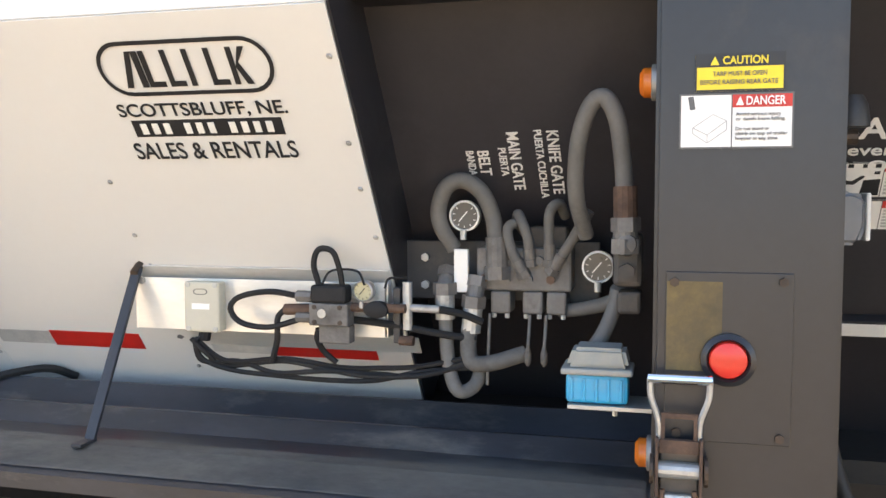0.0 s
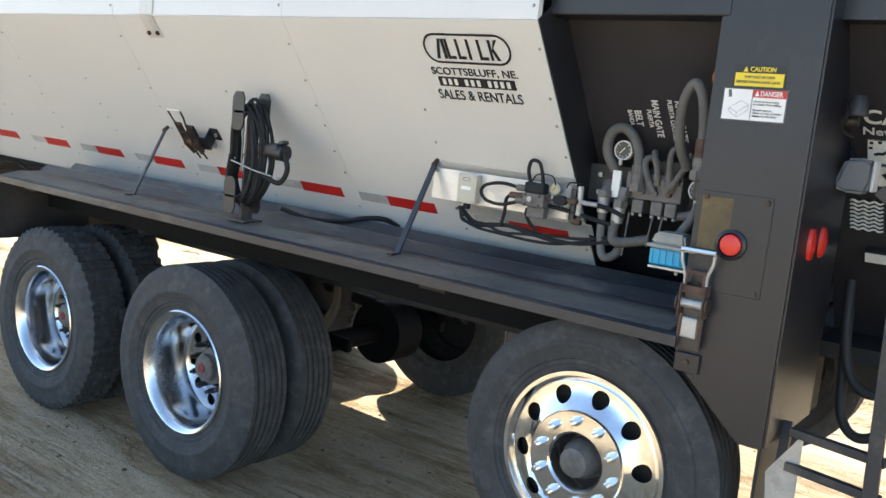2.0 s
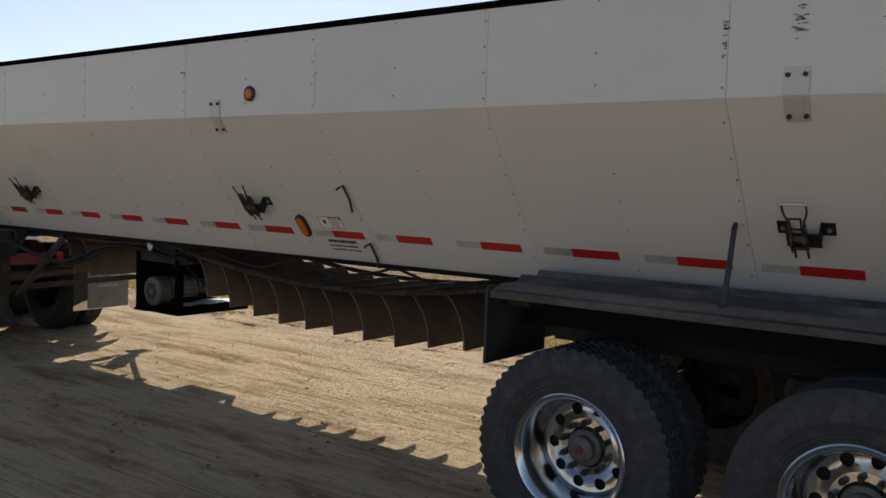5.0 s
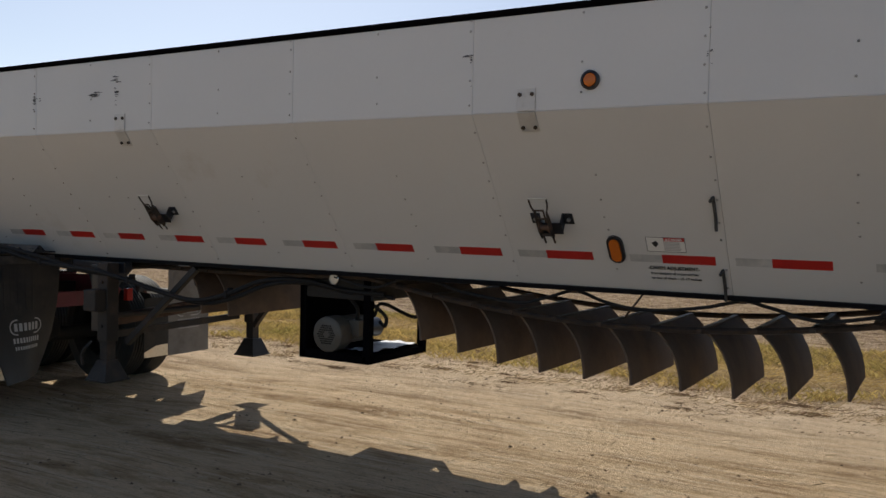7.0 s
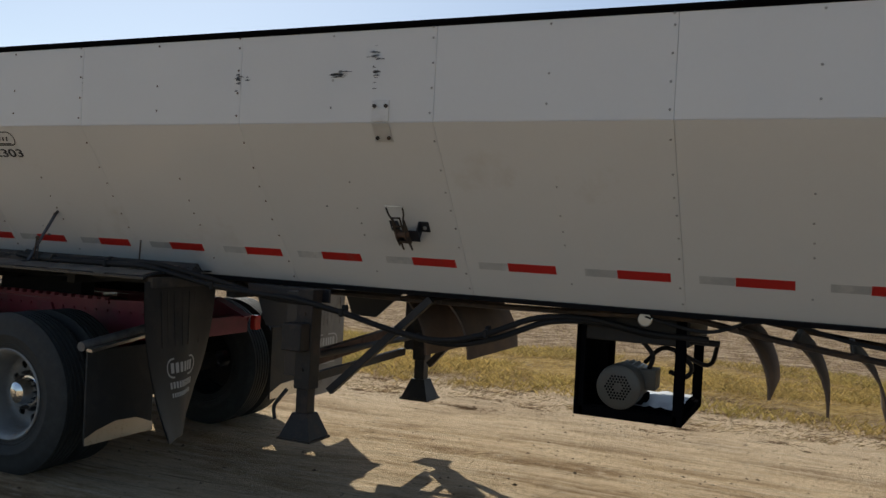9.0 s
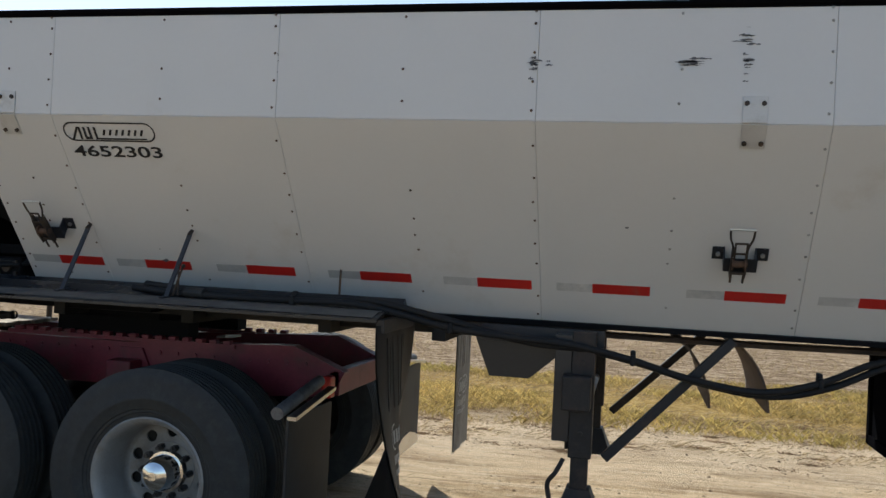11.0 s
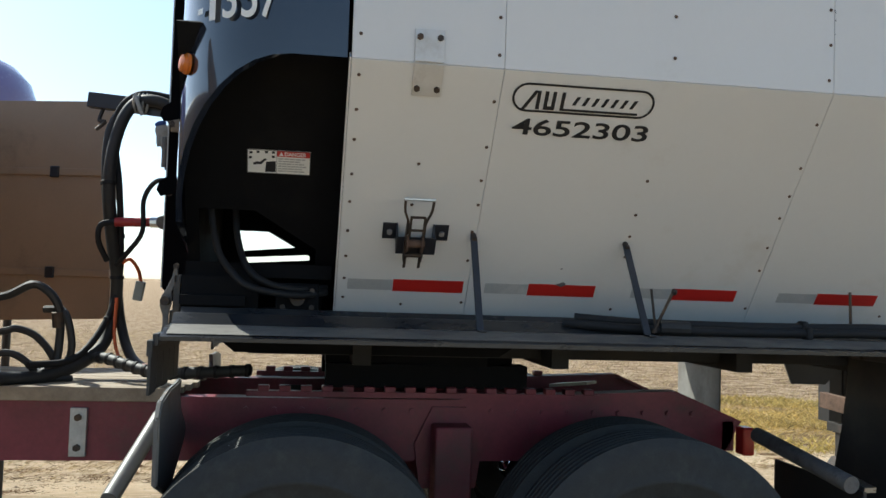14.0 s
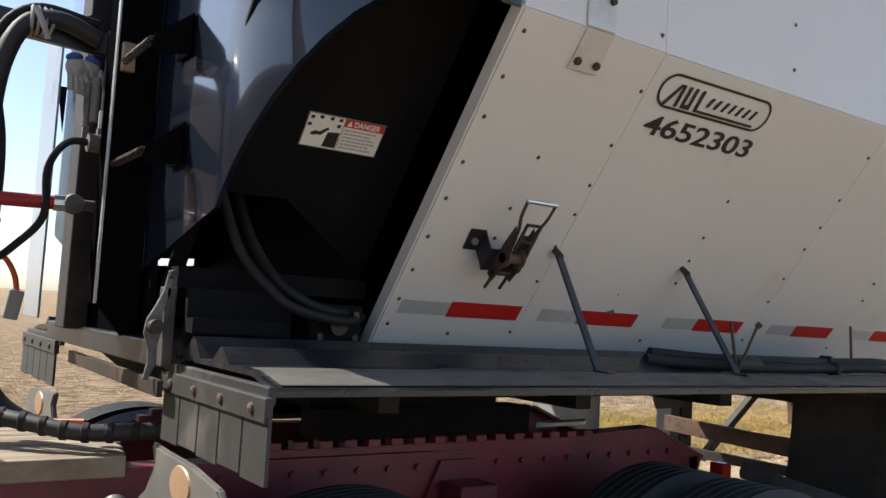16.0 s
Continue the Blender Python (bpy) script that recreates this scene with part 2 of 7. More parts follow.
def part(name, bm, mat, parent=None, label="", smooth=False, kind=""):
    """Links a bmesh as one mesh object under a thing or a part."""
    me = bpy.data.meshes.new(name)
    if smooth:
        for f in bm.faces:
            f.smooth = True
    bm.to_mesh(me)
    bm.free()
    me.transform(Matrix.Translation(STAND))
    me.materials.append(M[mat] if isinstance(mat, str) else mat)
    if smooth:
        me.set_sharp_from_angle(angle=radians(38))
    ob = new(name, me)
    ob.parent = parent
    if label:
        ob["label"] = label
    if kind:
        ob["kind"] = kind
    return ob


def box(bm, x0, x1, y0, y1, z0, z1, m=None, bevel=0.0):
    r = bmesh.ops.create_cube(bm, size=1)
    vs = r["verts"]
    bmesh.ops.transform(bm, verts=vs, matrix=(m or Matrix()) @ Matrix.Translation(((x0 + x1) / 2, (y0 + y1) / 2, (z0 + z1) / 2)) @ Matrix.Diagonal((abs(x1 - x0), abs(y1 - y0), abs(z1 - z0), 1)))
    if bevel:
        es = list({e for v in vs for e in v.link_edges})
        bmesh.ops.bevel(bm, geom=es, offset=bevel, segments=2, affect="EDGES", profile=0.5)
    return bm


def rod(bm, a, b, r, n=12, r2=None):
    """A round bar from a to b."""
    a, b = Vector(a), Vector(b)
    d = b - a
    m = Matrix.Translation((a + b) / 2) @ d.to_track_quat("Z", "Y").to_matrix().to_4x4()
    bmesh.ops.create_cone(bm, cap_ends=True, segments=n, radius1=r, radius2=r if r2 is None else r2, depth=d.length, matrix=m)
    return bm


def bar(bm, a, b, w, h, up=(0, 0, 1), bevel=0.0):
    """A flat bar from a to b, w wide across and h thick."""
    a, b = Vector(a), Vector(b)
    d = (b - a)
    z = d.normalized()
    x = Vector(up).cross(z)
    x = x.normalized() if x.length > 1e-4 else Vector((1, 0, 0))
    y = z.cross(x)
    m = Matrix((x, y, z)).transposed().to_4x4()
    m.translation = (a + b) / 2
    return box(bm, -w / 2, w / 2, -h / 2, h / 2, -d.length / 2, d.length / 2, m, bevel)


def curve_points(pts, step=6):
    """A smooth line through the points."""
    p = [Vector(q) for q in pts]
    p = [p[0] * 2 - p[1]] + p + [p[-1] * 2 - p[-2]]
    out = []
    for i in range(1, len(p) - 2):
        for k in range(step):
            t = k / step
            a, b, c, d = p[i - 1:i + 3]
            out.append(0.5 * ((2 * b) + (c - a) * t + (2 * a - 5 * b + 4 * c - d) * t * t + (3 * b - a - 3 * c + d) * t ** 3))
    return out + [p[-2]]


def tube(bm, pts, r, n=8, step=6, smooth=True):
    """A hose or bent bar along the points."""
    q = curve_points(pts, step) if smooth else [Vector(a) for a in pts]
    rings = []
    up = Vector((0.31, 0.2, 0.93))
    for i, c in enumerate(q):
        t = (q[min(i + 1, len(q) - 1)] - q[max(i - 1, 0)]).normalized()
        x = up.cross(t).normalized()
        y = t.cross(x)
        up = y
        rings.append([bm.verts.new(c + r * (math.cos(2 * math.pi * k / n) * x + math.sin(2 * math.pi * k / n) * y)) for k in range(n)])
    for a, b in zip(rings, rings[1:]):
        for k in range(n):
            bm.faces.new((a[k], a[(k + 1) % n], b[(k + 1) % n], b[k]))
    bm.faces.new(rings[0][::-1])
    bm.faces.new(rings[-1])
    return bm


def lathe(bm, profile, n=64, m=None, wave=None):
    """Turns (radius, depth) about the y axis. wave(i, j, r) may change a radius."""
    rings = []
    for j, (r, d) in enumerate(profile):
        ring = []
        for i in range(n):
            a = 2 * math.pi * i / n
            rr = wave(i, j, r) if wave else r
            v = Vector((rr * math.cos(a), d, rr * math.sin(a)))
            ring.append(bm.verts.new(m @ v if m else v))
        rings.append(ring)
    for a, b in zip(rings, rings[1:]):
        for i in range(n):
            bm.faces.new((a[i], a[(i + 1) % n], b[(i + 1) % n], b[i]))
    for ring, (r, d) in ((rings[0], profile[0]), (rings[-1], profile[-1])):
        if r < 0.02:
            bm.faces.new(ring)
    bmesh.ops.recalc_face_normals(bm, faces=bm.faces)
    return bm


def plate(bm, pts, thick, m=None):
    """A flat plate: outline pts (x, y) in the plane of m, thick along its z, downward from 0."""
    m = m or Matrix()
    top = [bm.verts.new(m @ Vector((x, y, 0))) for x, y in pts]
    low = [bm.verts.new(m @ Vector((x, y, -thick))) for x, y in pts]
    bm.faces.new(top)
    bm.faces.new(low[::-1])
    k = len(pts)
    for i in range(k):
        bm.faces.new((top[i], low[i], low[(i + 1) % k], top[(i + 1) % k]))
    bmesh.ops.recalc_face_normals(bm, faces=bm.faces)
    return bm


def B():
    return bmesh.new()


# the side: upright above the knuckle, leaning in below it
ZK, SL = 2.41, 0.737
NORM = math.hypot(1, SL)
YC = 1.38  # the middle of the trailer


def low_m(x, z, off=0.0, turn=0.0):
    """A frame on the leaning wall at height z: x along, y up the wall, z outward."""
    m = Matrix(((1, 0, 0, x), (0, -SL / NORM, -1 / NORM, (ZK - z) * SL), (0, 1 / NORM, -SL / NORM, z), (0, 0, 0, 1)))
    return m @ Matrix.Translation((0, 0, off)) @ Matrix.Rotation(radians(turn), 4, "Z")


def up_m(x, z, off=0.0, y=0.0, turn=0.0):
    """A frame on an upright wall that faces the camera's side."""
    m = Matrix(((1, 0, 0, x), (0, 0, -1, y), (0, 1, 0, z), (0, 0, 0, 1)))
    return m @ Matrix.Translation((0, 0, off)) @ Matrix.Rotation(radians(turn), 4, "Z")


def mirror(bm):
    """The same on the far side."""
    bmesh.ops.transform(bm, verts=bm.verts, matrix=Matrix.Translation((0, 2 * YC, 0)) @ Matrix.Diagonal((1, -1, 1, 1)))
    bmesh.ops.reverse_faces(bm, faces=bm.faces)
    return bm


def lettering(name, text, m, height, mat, parent, width=None, label="", bold=0.0, shear=0.0, align="LEFT", squeeze=1.0):
    """Words from the built-in font, height being that of a capital; width, where given, is that of the whole line."""
    c = bpy.data.curves.new(name, "FONT")
    c.body, c.size, c.offset, c.shear, c.extrude = text, height / 0.69, bold * height, shear, 0.0008
    ob = new(name, c)
    dg = bpy.context.evaluated_depsgraph_get()
    me = bpy.data.meshes.new_from_object(ob.evaluated_get(dg))
    bpy.data.objects.remove(ob)
    xs = [v.co.x for v in me.vertices]
    x0, x1 = min(xs), max(xs)
    k = width / (x1 - x0) if width else squeeze
    shift = {"LEFT": 0, "CENTER": -(x1 - x0) * k / 2}[align]
    me.transform(Matrix.Translation(STAND) @ m @ Matrix.Translation((shift, 0, 0)) @ Matrix.Diagonal((k, 1, 1, 1)) @ Matrix.Translation((-x0, 0, 0.0008)))
    me.materials.clear()
    me.materials.append(M[mat])
    ob = new(name, me)
    ob.parent = parent
    if label:
        ob["label"] = label
    return ob


def bars(bm, m, x0, y0, widths, h, gap, t=0.0012):
    """A row of plain bars that stand for writing."""
    x = x0
    for w in widths:
        box(bm, x, x + w, y0, y0 + h, 0, t, m)
        x += w + gap
    return bm


def oval_ring(bm, m, x0, x1, y0, y1, w, n=12):
    """A stadium outline, w broad."""
    r = (y1 - y0) / 2
    def ring(k):
        pts = []
        for s, cx in ((1, x1 - r), (-1, x0 + r)):
            for i in range(n + 1):
                a = math.pi * i / n - math.pi / 2
                pts.append((cx + s * (r - k) * math.cos(a), (y0 + y1) / 2 + s * (r - k) * math.sin(a)))
        return pts
    A, C = ring(0), ring(w)
    va = [bm.verts.new(m @ Vector((x, y, 0.0012))) for x, y in A]
    vc = [bm.verts.new(m @ Vector((x, y, 0.0012))) for x, y in C]
    for i in range(len(A)):
        j = (i + 1) % len(A)
        bm.faces.new((va[i], va[j], vc[j], vc[i]))
    return bm

# ---------------------------------------------------------------- ground
def ground_height(x, y):
    z = 0.035 * noise.noise(Vector((x * 0.25, y * 0.6, 3.1))) + 0.014 * noise.noise(Vector((x * 1.1, y * 3.2, 7.7)))
    z += 0.006 * noise.noise(Vector((x * 5, y * 9, 1.7)))
    for yr, wid, dep in ((-0.4, 0.3, 0.02), (0.5, 0.22, 0.02), (2.2, 0.25, 0.025), (3.1, 0.3, 0.02)):
        z -= dep * math.exp(-((y - yr - 0.1 * noise.noise(Vector((x * 0.15, yr, 0)))) / wid) ** 2)
    if y > 4.0:
        z += min(0.12, 0.06 * (y - 4.0)) + 0.03 * noise.noise(Vector((x * 1.5, y * 1.5, 9)))
    fade = max(0.0, 1 - math.hypot(x + 5, y) / 60)
    s = min(1.0, max(0.0, (-7.0 - x) / 3.0))
    return z * fade - 0.015 - 0.07 * s * s * (3 - 2 * s) * fade


def spread(lo, hi, step, far):
    out = list(np.arange(lo, hi, step))
    d, p, q = step, out[0], out[-1]
    while q < far:
        d *= 1.22
        q += d
        p -= d
        out = [p] + out + [q]
    return out


gx, gy = spread(-17, 7, 0.13, 4800), spread(-2.5, 8, 0.09, 4800)
verts = [(x, y, ground_height(x, y)) for y in gy for x in gx]
nx = len(gx)
faces = [(j * nx + i, j * nx + i + 1, (j + 1) * nx + i + 1, (j + 1) * nx + i) for j in range(len(gy) - 1) for i in range(nx - 1)]


def ground_material():
    m = bpy.data.materials.new("dirt_and_field")
    m.use_nodes = True
    n, l = m.node_tree.nodes, m.node_tree.links
    b = n["Principled BSDF"]
    b.inputs["Roughness"].default_value = 0.95
    b.inputs["Specular IOR Level"].default_value = 0.05
    co = n.new("ShaderNodeTexCoord")
    sep = n.new("ShaderNodeSeparateXYZ")
    l.new(co.outputs["Object"], sep.inputs[0])

    def tex(s, detail, stretch=(1, 1, 1), rough=0.6):
        mp = n.new("ShaderNodeMapping")
        mp.inputs["Scale"].default_value = stretch
        l.new(co.outputs["Object"], mp.inputs[0])
        t = n.new("ShaderNodeTexNoise")
        t.inputs["Scale"].default_value, t.inputs["Detail"].default_value, t.inputs["Roughness"].default_value = s, detail, rough
        l.new(mp.outputs[0], t.inputs["Vector"])
        return t.outputs[0]

    def ramp(src, *stops):
        r = n.new("ShaderNodeValToRGB")
        e = r.color_ramp.elements
        while len(e) < len(stops):
            e.new(0.5)
        for el, (p, c) in zip(e, stops):
            el.position, el.color = p, (*c, 1)
        l.new(src, r.inputs[0])
        return r.outputs[0]

    def mix(f, a, c):
        x = n.new("ShaderNodeMix")
        x.data_type = "RGBA"
        l.new(f, x.inputs[0])
        l.new(a, x.inputs[6])
        l.new(c, x.inputs[7])
        return x.outputs[2]

    def step(src, lo, hi):
        r = n.new("ShaderNodeMapRange")
        r.inputs[1].default_value, r.inputs[2].default_value = lo, hi
        l.new(src, r.inputs[0])
        return r.outputs[0]

    def faded(src, k):
        a = n.new("ShaderNodeMath")
        a.operation = "MULTIPLY"
        l.new(src, a.inputs[0])
        a.inputs[1].default_value = k
        return a.outputs[0]

    def blend(src, noise_src, k):
        a = n.new("ShaderNodeMath")
        a.operation = "MULTIPLY_ADD"
        l.new(noise_src, a.inputs[0])
        a.inputs[1].default_value = k
        l.new(src, a.inputs[2])
        return a.outputs[0]

    tracks = tex(2.0, 9, (0.3, 1.3, 1), 0.72)
    dirt = ramp(tracks, (0.38, (0.32, 0.205, 0.11)), (0.46, (0.56, 0.4, 0.235)), (0.55, (0.78, 0.6, 0.39)), (0.66, (0.5, 0.35, 0.205)))
    crumbs = tex(26, 8, (0.7, 1, 1), 0.75)
    grain = tex(110, 4, (0.8, 1, 1), 0.7)
    dirt = mix(step(crumbs, 0.56, 0.7), dirt, ramp(crumbs, (0.0, (0.22, 0.15, 0.085)), (1.0, (0.52, 0.41, 0.27))))
    dirt = mix(step(grain, 0.55, 0.75), dirt, ramp(grain, (0.0, (0.2, 0.14, 0.085)), (1.0, (0.26, 0.19, 0.12))))
    dirt = mix(step(tex(5, 7, (0.5, 1, 1), 0.8), 0.58, 0.72), dirt, ramp(crumbs, (0.35, (0.42, 0.33, 0.22)), (0.65, (0.62, 0.52, 0.38))))
    speck = tex(60, 5, (0.8, 1, 1), 0.8)
    dirt = mix(step(speck, 0.61, 0.69), dirt, ramp(speck, (0.5, (0.3, 0.205, 0.12)), (0.75, (0.19, 0.125, 0.075))))
    dirt = mix(step(tex(13, 6, (0.6, 1, 1), 0.7), 0.56, 0.66), dirt, ramp(crumbs, (0.35, (0.56, 0.42, 0.27)), (0.65, (0.72, 0.575, 0.4))))
    streak = tex(7, 9, (0.1, 2.0, 1), 0.75)
    dirt = mix(step(streak, 0.53, 0.62), dirt, ramp(crumbs, (0.35, (0.56, 0.43, 0.275)), (0.65, (0.85, 0.69, 0.49))))
    dirt = mix(step(tex(9, 9, (0.14, 2.4, 1), 0.8), 0.585, 0.65), dirt, ramp(crumbs, (0.3, (0.2, 0.135, 0.08)), (0.7, (0.4, 0.29, 0.18))))
    dirt = mix(step(tex(15, 7, (0.05, 2.3, 1), 0.75), 0.57, 0.63), dirt, ramp(crumbs, (0.3, (0.3, 0.205, 0.12)), (0.7, (0.42, 0.3, 0.185))))
    chips = tex(75, 3, (0.45, 1, 1), 0.6)
    dirt = mix(step(chips, 0.66, 0.7), dirt, ramp(grain, (0.3, (0.1, 0.066, 0.04)), (0.7, (0.22, 0.15, 0.09))))
    litter = ramp(tex(9, 8, (0.45, 1.3, 1), 0.75), (0.36, (0.13, 0.085, 0.05)), (0.5, (0.27, 0.19, 0.11)), (0.68, (0.44, 0.34, 0.21)))
    grass = ramp(tex(7, 12, (0.8, 1, 1), 0.85), (0.36, (0.17, 0.1, 0.035)), (0.5, (0.42, 0.28, 0.095)), (0.64, (0.62, 0.45, 0.2)))
    field = ramp(tex(6.5, 12, (0.5, 1.1, 1), 0.85), (0.42, (0.12, 0.078, 0.045)), (0.5, (0.31, 0.215, 0.13)), (0.59, (0.58, 0.45, 0.31)))
    wob = tex(0.8, 6, (0.6, 1, 1), 0.7)
    y = blend(sep.outputs["Y"], wob, 1.6)
    dirt = mix(faded(step(y, 3.4, 4.8), 0.45), dirt, ramp(crumbs, (0.3, (0.6, 0.46, 0.31)), (0.7, (0.8, 0.66, 0.49))))
    c = mix(step(y, 5.5, 6.1), dirt, litter)
    c = mix(step(y, 5.9, 6.4), c, grass)
    c = mix(step(y, 8.2, 9.6), c, field)
    l.new(c, b.inputs["Base Color"])
    bp = n.new("ShaderNodeBump")
    bp.inputs["Strength"].default_value, bp.inputs["Distance"].default_value = 1.0, 0.08
    h = blend(blend(blend(tracks, crumbs, 0.5), grain, 0.25), streak, 0.7)
    l.new(h, bp.inputs["Height"])
    l.new(bp.outputs[0], b.inputs["Normal"])
    return m


M["ground"] = ground_material()
me = bpy.data.meshes.new("ground")
me.from_pydata(verts, [], faces)
me.materials.append(M["ground"])
for p in me.polygons:
    p.use_smooth = True
tagged(new("ground", me), "pale rutted dirt road with a dry grass verge and stubble field", "ground", kind="structure")


def scatter(name, mat, label, category, count, xr, yr, make, seed):
    """Many small blades, stalks or stones in one mesh."""
    rnd = random.Random(seed)
    vs, fs = [], []
    for _ in range(count):
        x, y = rnd.uniform(*xr), rnd.uniform(*yr)
        make(rnd, x, y, ground_height(x, y), vs, fs)
    me = bpy.data.meshes.new(name)
    me.from_pydata(vs, [], fs)
    me.materials.append(M[mat])
    tagged(new(name, me), label, category, kind="stuff")


def blade(rnd, x, y, z, vs, fs, h=(0.06, 0.22), lean=0.6, w=0.006):
    a, hh = rnd.uniform(0, 6.283), rnd.uniform(*h)
    dx, dy = math.cos(a), math.sin(a)
    k = len(vs)
    le = rnd.uniform(0.1, lean) * hh
    vs += [(x - dy * w, y + dx * w, z - 0.01), (x + dy * w, y - dx * w, z - 0.01), (x + dx * le * 0.4, y + dy * le * 0.4, z + hh * 0.6), (x + dx * le, y + dy * le, z + hh)]
    fs += [(k, k + 1, k + 2), (k + 2, k + 1, k + 3)]


def stubble(rnd, x, y, z, vs, fs):
    blade(rnd, x, y, z, vs, fs, (0.02, 0.08), 1.6, 0.005)


def tuft(rnd, x, y, z, vs, fs):
    if noise.noise(Vector((x * 0.45, y * 0.9, 4))) < -0.04:
        return
    for _ in range(10):
        px, py = x + rnd.gauss(0, 0.09), y + rnd.gauss(0, 0.07)
        blade(rnd, px, py, z, vs, fs, (0.02, 0.085), 1.7, 0.0028)


def stalk(rnd, x, y, z, vs, fs):
    if noise.noise(Vector((x * 0.8, y * 1.3, 8))) < -0.12 and rnd.random() < 0.8:
        return
    a, ln = rnd.gauss(0, 0.9), rnd.uniform(0.02, 0.09)
    dx, dy, w, t = math.cos(a) * ln, math.sin(a) * ln, 0.0025, rnd.uniform(0, 0.03)
    k = len(vs)
    vs += [(x, y, z + 0.005), (x + dx, y + dy, z + 0.008 + t), (x + dx, y + dy, z + 0.008 + t + 2 * w), (x, y, z + 0.005 + 2 * w), (x, y + 2 * w, z + 0.005)]
    fs += [(k, k + 1, k + 2, k + 3), (k, k + 4, k + 1)]


def pebble(rnd, x, y, z, vs, fs):
    r = 0.0025 + 0.012 * rnd.random() ** 6
    k = len(vs)
    for q in ((1, 0, 0.2), (0.2, 1, 0.1), (-0.9, 0.2, 0.3), (0.1, -1, 0.2), (0.1, 0.1, 0.9)):
        vs.append((x + r * q[0] * rnd.uniform(0.7, 1.2), y + r * q[1] * rnd.uniform(0.7, 1.2), z - 0.003 + r * q[2]))
    fs += [(k, k + 1, k + 4), (k + 1, k + 2, k + 4), (k + 2, k + 3, k + 4), (k + 3, k, k + 4)]


scatter("verge_grass", "grass", "sparse yellow-green dry grass on the verge", "grass", 11000, (-17, 6), (5.1, 9.0), tuft, 3)
scatter("field_stubble", "straw", "short broken straw stubble of a harvested field", "stubble", 34000, (-26, 12), (7.8, 24), stubble, 4)
scatter("verge_straw", "straw", "loose pale straw lying beside the road", "straw", 30000, (-17, 6), (4.4, 8.8), stalk, 5)
scatter("road_straw", "straw", "stray bits of straw on the dirt road", "straw", 250, (-15, 5), (1.0, 4.2), stalk, 6)
scatter("road_pebbles", "stone", "small loose stones on the dirt road", "stones", 9000, (-15, 5), (-1.5, 4.6), pebble, 7)


def clump(rnd, x, y, z, vs, fs):
    spread = rnd.uniform(0.05, 0.3)
    for _ in range(rnd.randint(30, 200)):
        px, py = x + rnd.gauss(0, spread), y + rnd.gauss(0, spread * 0.45)
        a, ln, t = rnd.uniform(0, 3.1416), 0.008 + 0.07 * rnd.random() ** 2.5, rnd.uniform(0, 0.008)
        dx, dy, k = math.cos(a) * ln, math.sin(a) * ln, len(vs)
        vs += [(px, py, z), (px + dx, py + dy, z + t), (px + dx, py + dy + 0.003, z + t + 0.003), (px, py + 0.003, z + 0.004)]
        fs.append((k, k + 1, k + 2, k + 3))


def clod(rnd, x, y, z, vs, fs):
    if noise.noise(Vector((x * 0.7, y * 1.6, 12))) < rnd.uniform(-0.25, 0.35):
        return
    r = 0.003 + 0.016 * rnd.random() ** 6
    k = len(vs)
    ring = [(math.cos(a), math.sin(a)) for a in (0.3, 1.5, 2.6, 3.9, 5.2)]
    for q in ring:
        s = rnd.uniform(0.7, 1.25)
        vs.append((x + 1.3 * r * q[0] * s, y + r * q[1] * s, z - 0.002))
    vs.append((x + r * rnd.uniform(-0.4, 0.4), y + r * rnd.uniform(-0.4, 0.4), z + r * rnd.uniform(0.5, 0.9)))
    fs.extend((k + i, k + (i + 1) % 5, k + 5) for i in range(5))


scatter("road_litter", "litter", "dark clumps of dry twigs and chaff at the road's edge", "chaff", 330, (-14, 5), (4.1, 5.9), clump, 8)
scatter("road_clods", "clod", "small brown clods of dirt loose on the road", "dirt clods", 15000, (-15, 5), (-0.5, 5.6), clod, 9)

# ---------------------------------------------------------------- trailer body
trailer = thing("hopper_trailer", "long white belt hopper trailer with black ends on a dirt road", "trailer")
SEAMS = [2.30, 0.97, -0.355, -1.68, -3.005, -4.33, -5.655, -6.975, -8.31, -9.65, -10.97, -11.53]
ZT, ZB = 2.955, 1.41
LW = (ZK - ZB) * NORM


def quad_strip(bm, rows):
    vv = [[bm.verts.new(p) for p in r] for r in rows]
    for a, b in zip(vv, vv[1:]):
        for i in range(len(a) - 1):
            bm.faces.new((a[i], a[i + 1], b[i + 1], b[i]))
    return bm


rnd = random.Random(11)
for side in (0, 1):
    for a, b in zip(SEAMS, SEAMS[1:]):
        x1, x0 = a - 0.0008, b + 0.0008
        bm = box(B(), x0, x1, 0.002, 0.03, ZK + 0.002, ZT, bevel=0.0012)
        part("side_panel", mirror(bm) if side else bm, "white", trailer)
        bm = box(B(), x0, x1, -LW, -0.002, -0.026, 0, low_m(0, ZK), bevel=0.0012)
        part("hopper_panel", mirror(bm) if side else bm, "white", trailer)
    bm = B()
    box(bm, -11.53, 2.29, 0.03, 0.05, ZK - 0.01, ZT)
    box(bm, -11.53, 2.29, -LW, 0, -0.06, -0.03, low_m(0, ZK))
    part("panel_backing", mirror(bm) if side else bm, "under", trailer)
    bm = B()
    rod(bm, (-12.0, 0.004, ZT + 0.014), (3.2, 0.004, ZT + 0.014), 0.016, 12)
    box(bm, -11.6, 2.35, 0.0, 0.06, ZT - 0.012, ZT + 0.01)
    part("top_rail", mirror(bm) if side else bm, "mast", trailer)
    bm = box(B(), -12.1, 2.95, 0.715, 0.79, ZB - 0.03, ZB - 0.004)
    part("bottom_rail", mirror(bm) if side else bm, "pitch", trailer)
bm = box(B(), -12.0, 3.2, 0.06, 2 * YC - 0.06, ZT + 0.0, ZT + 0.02)
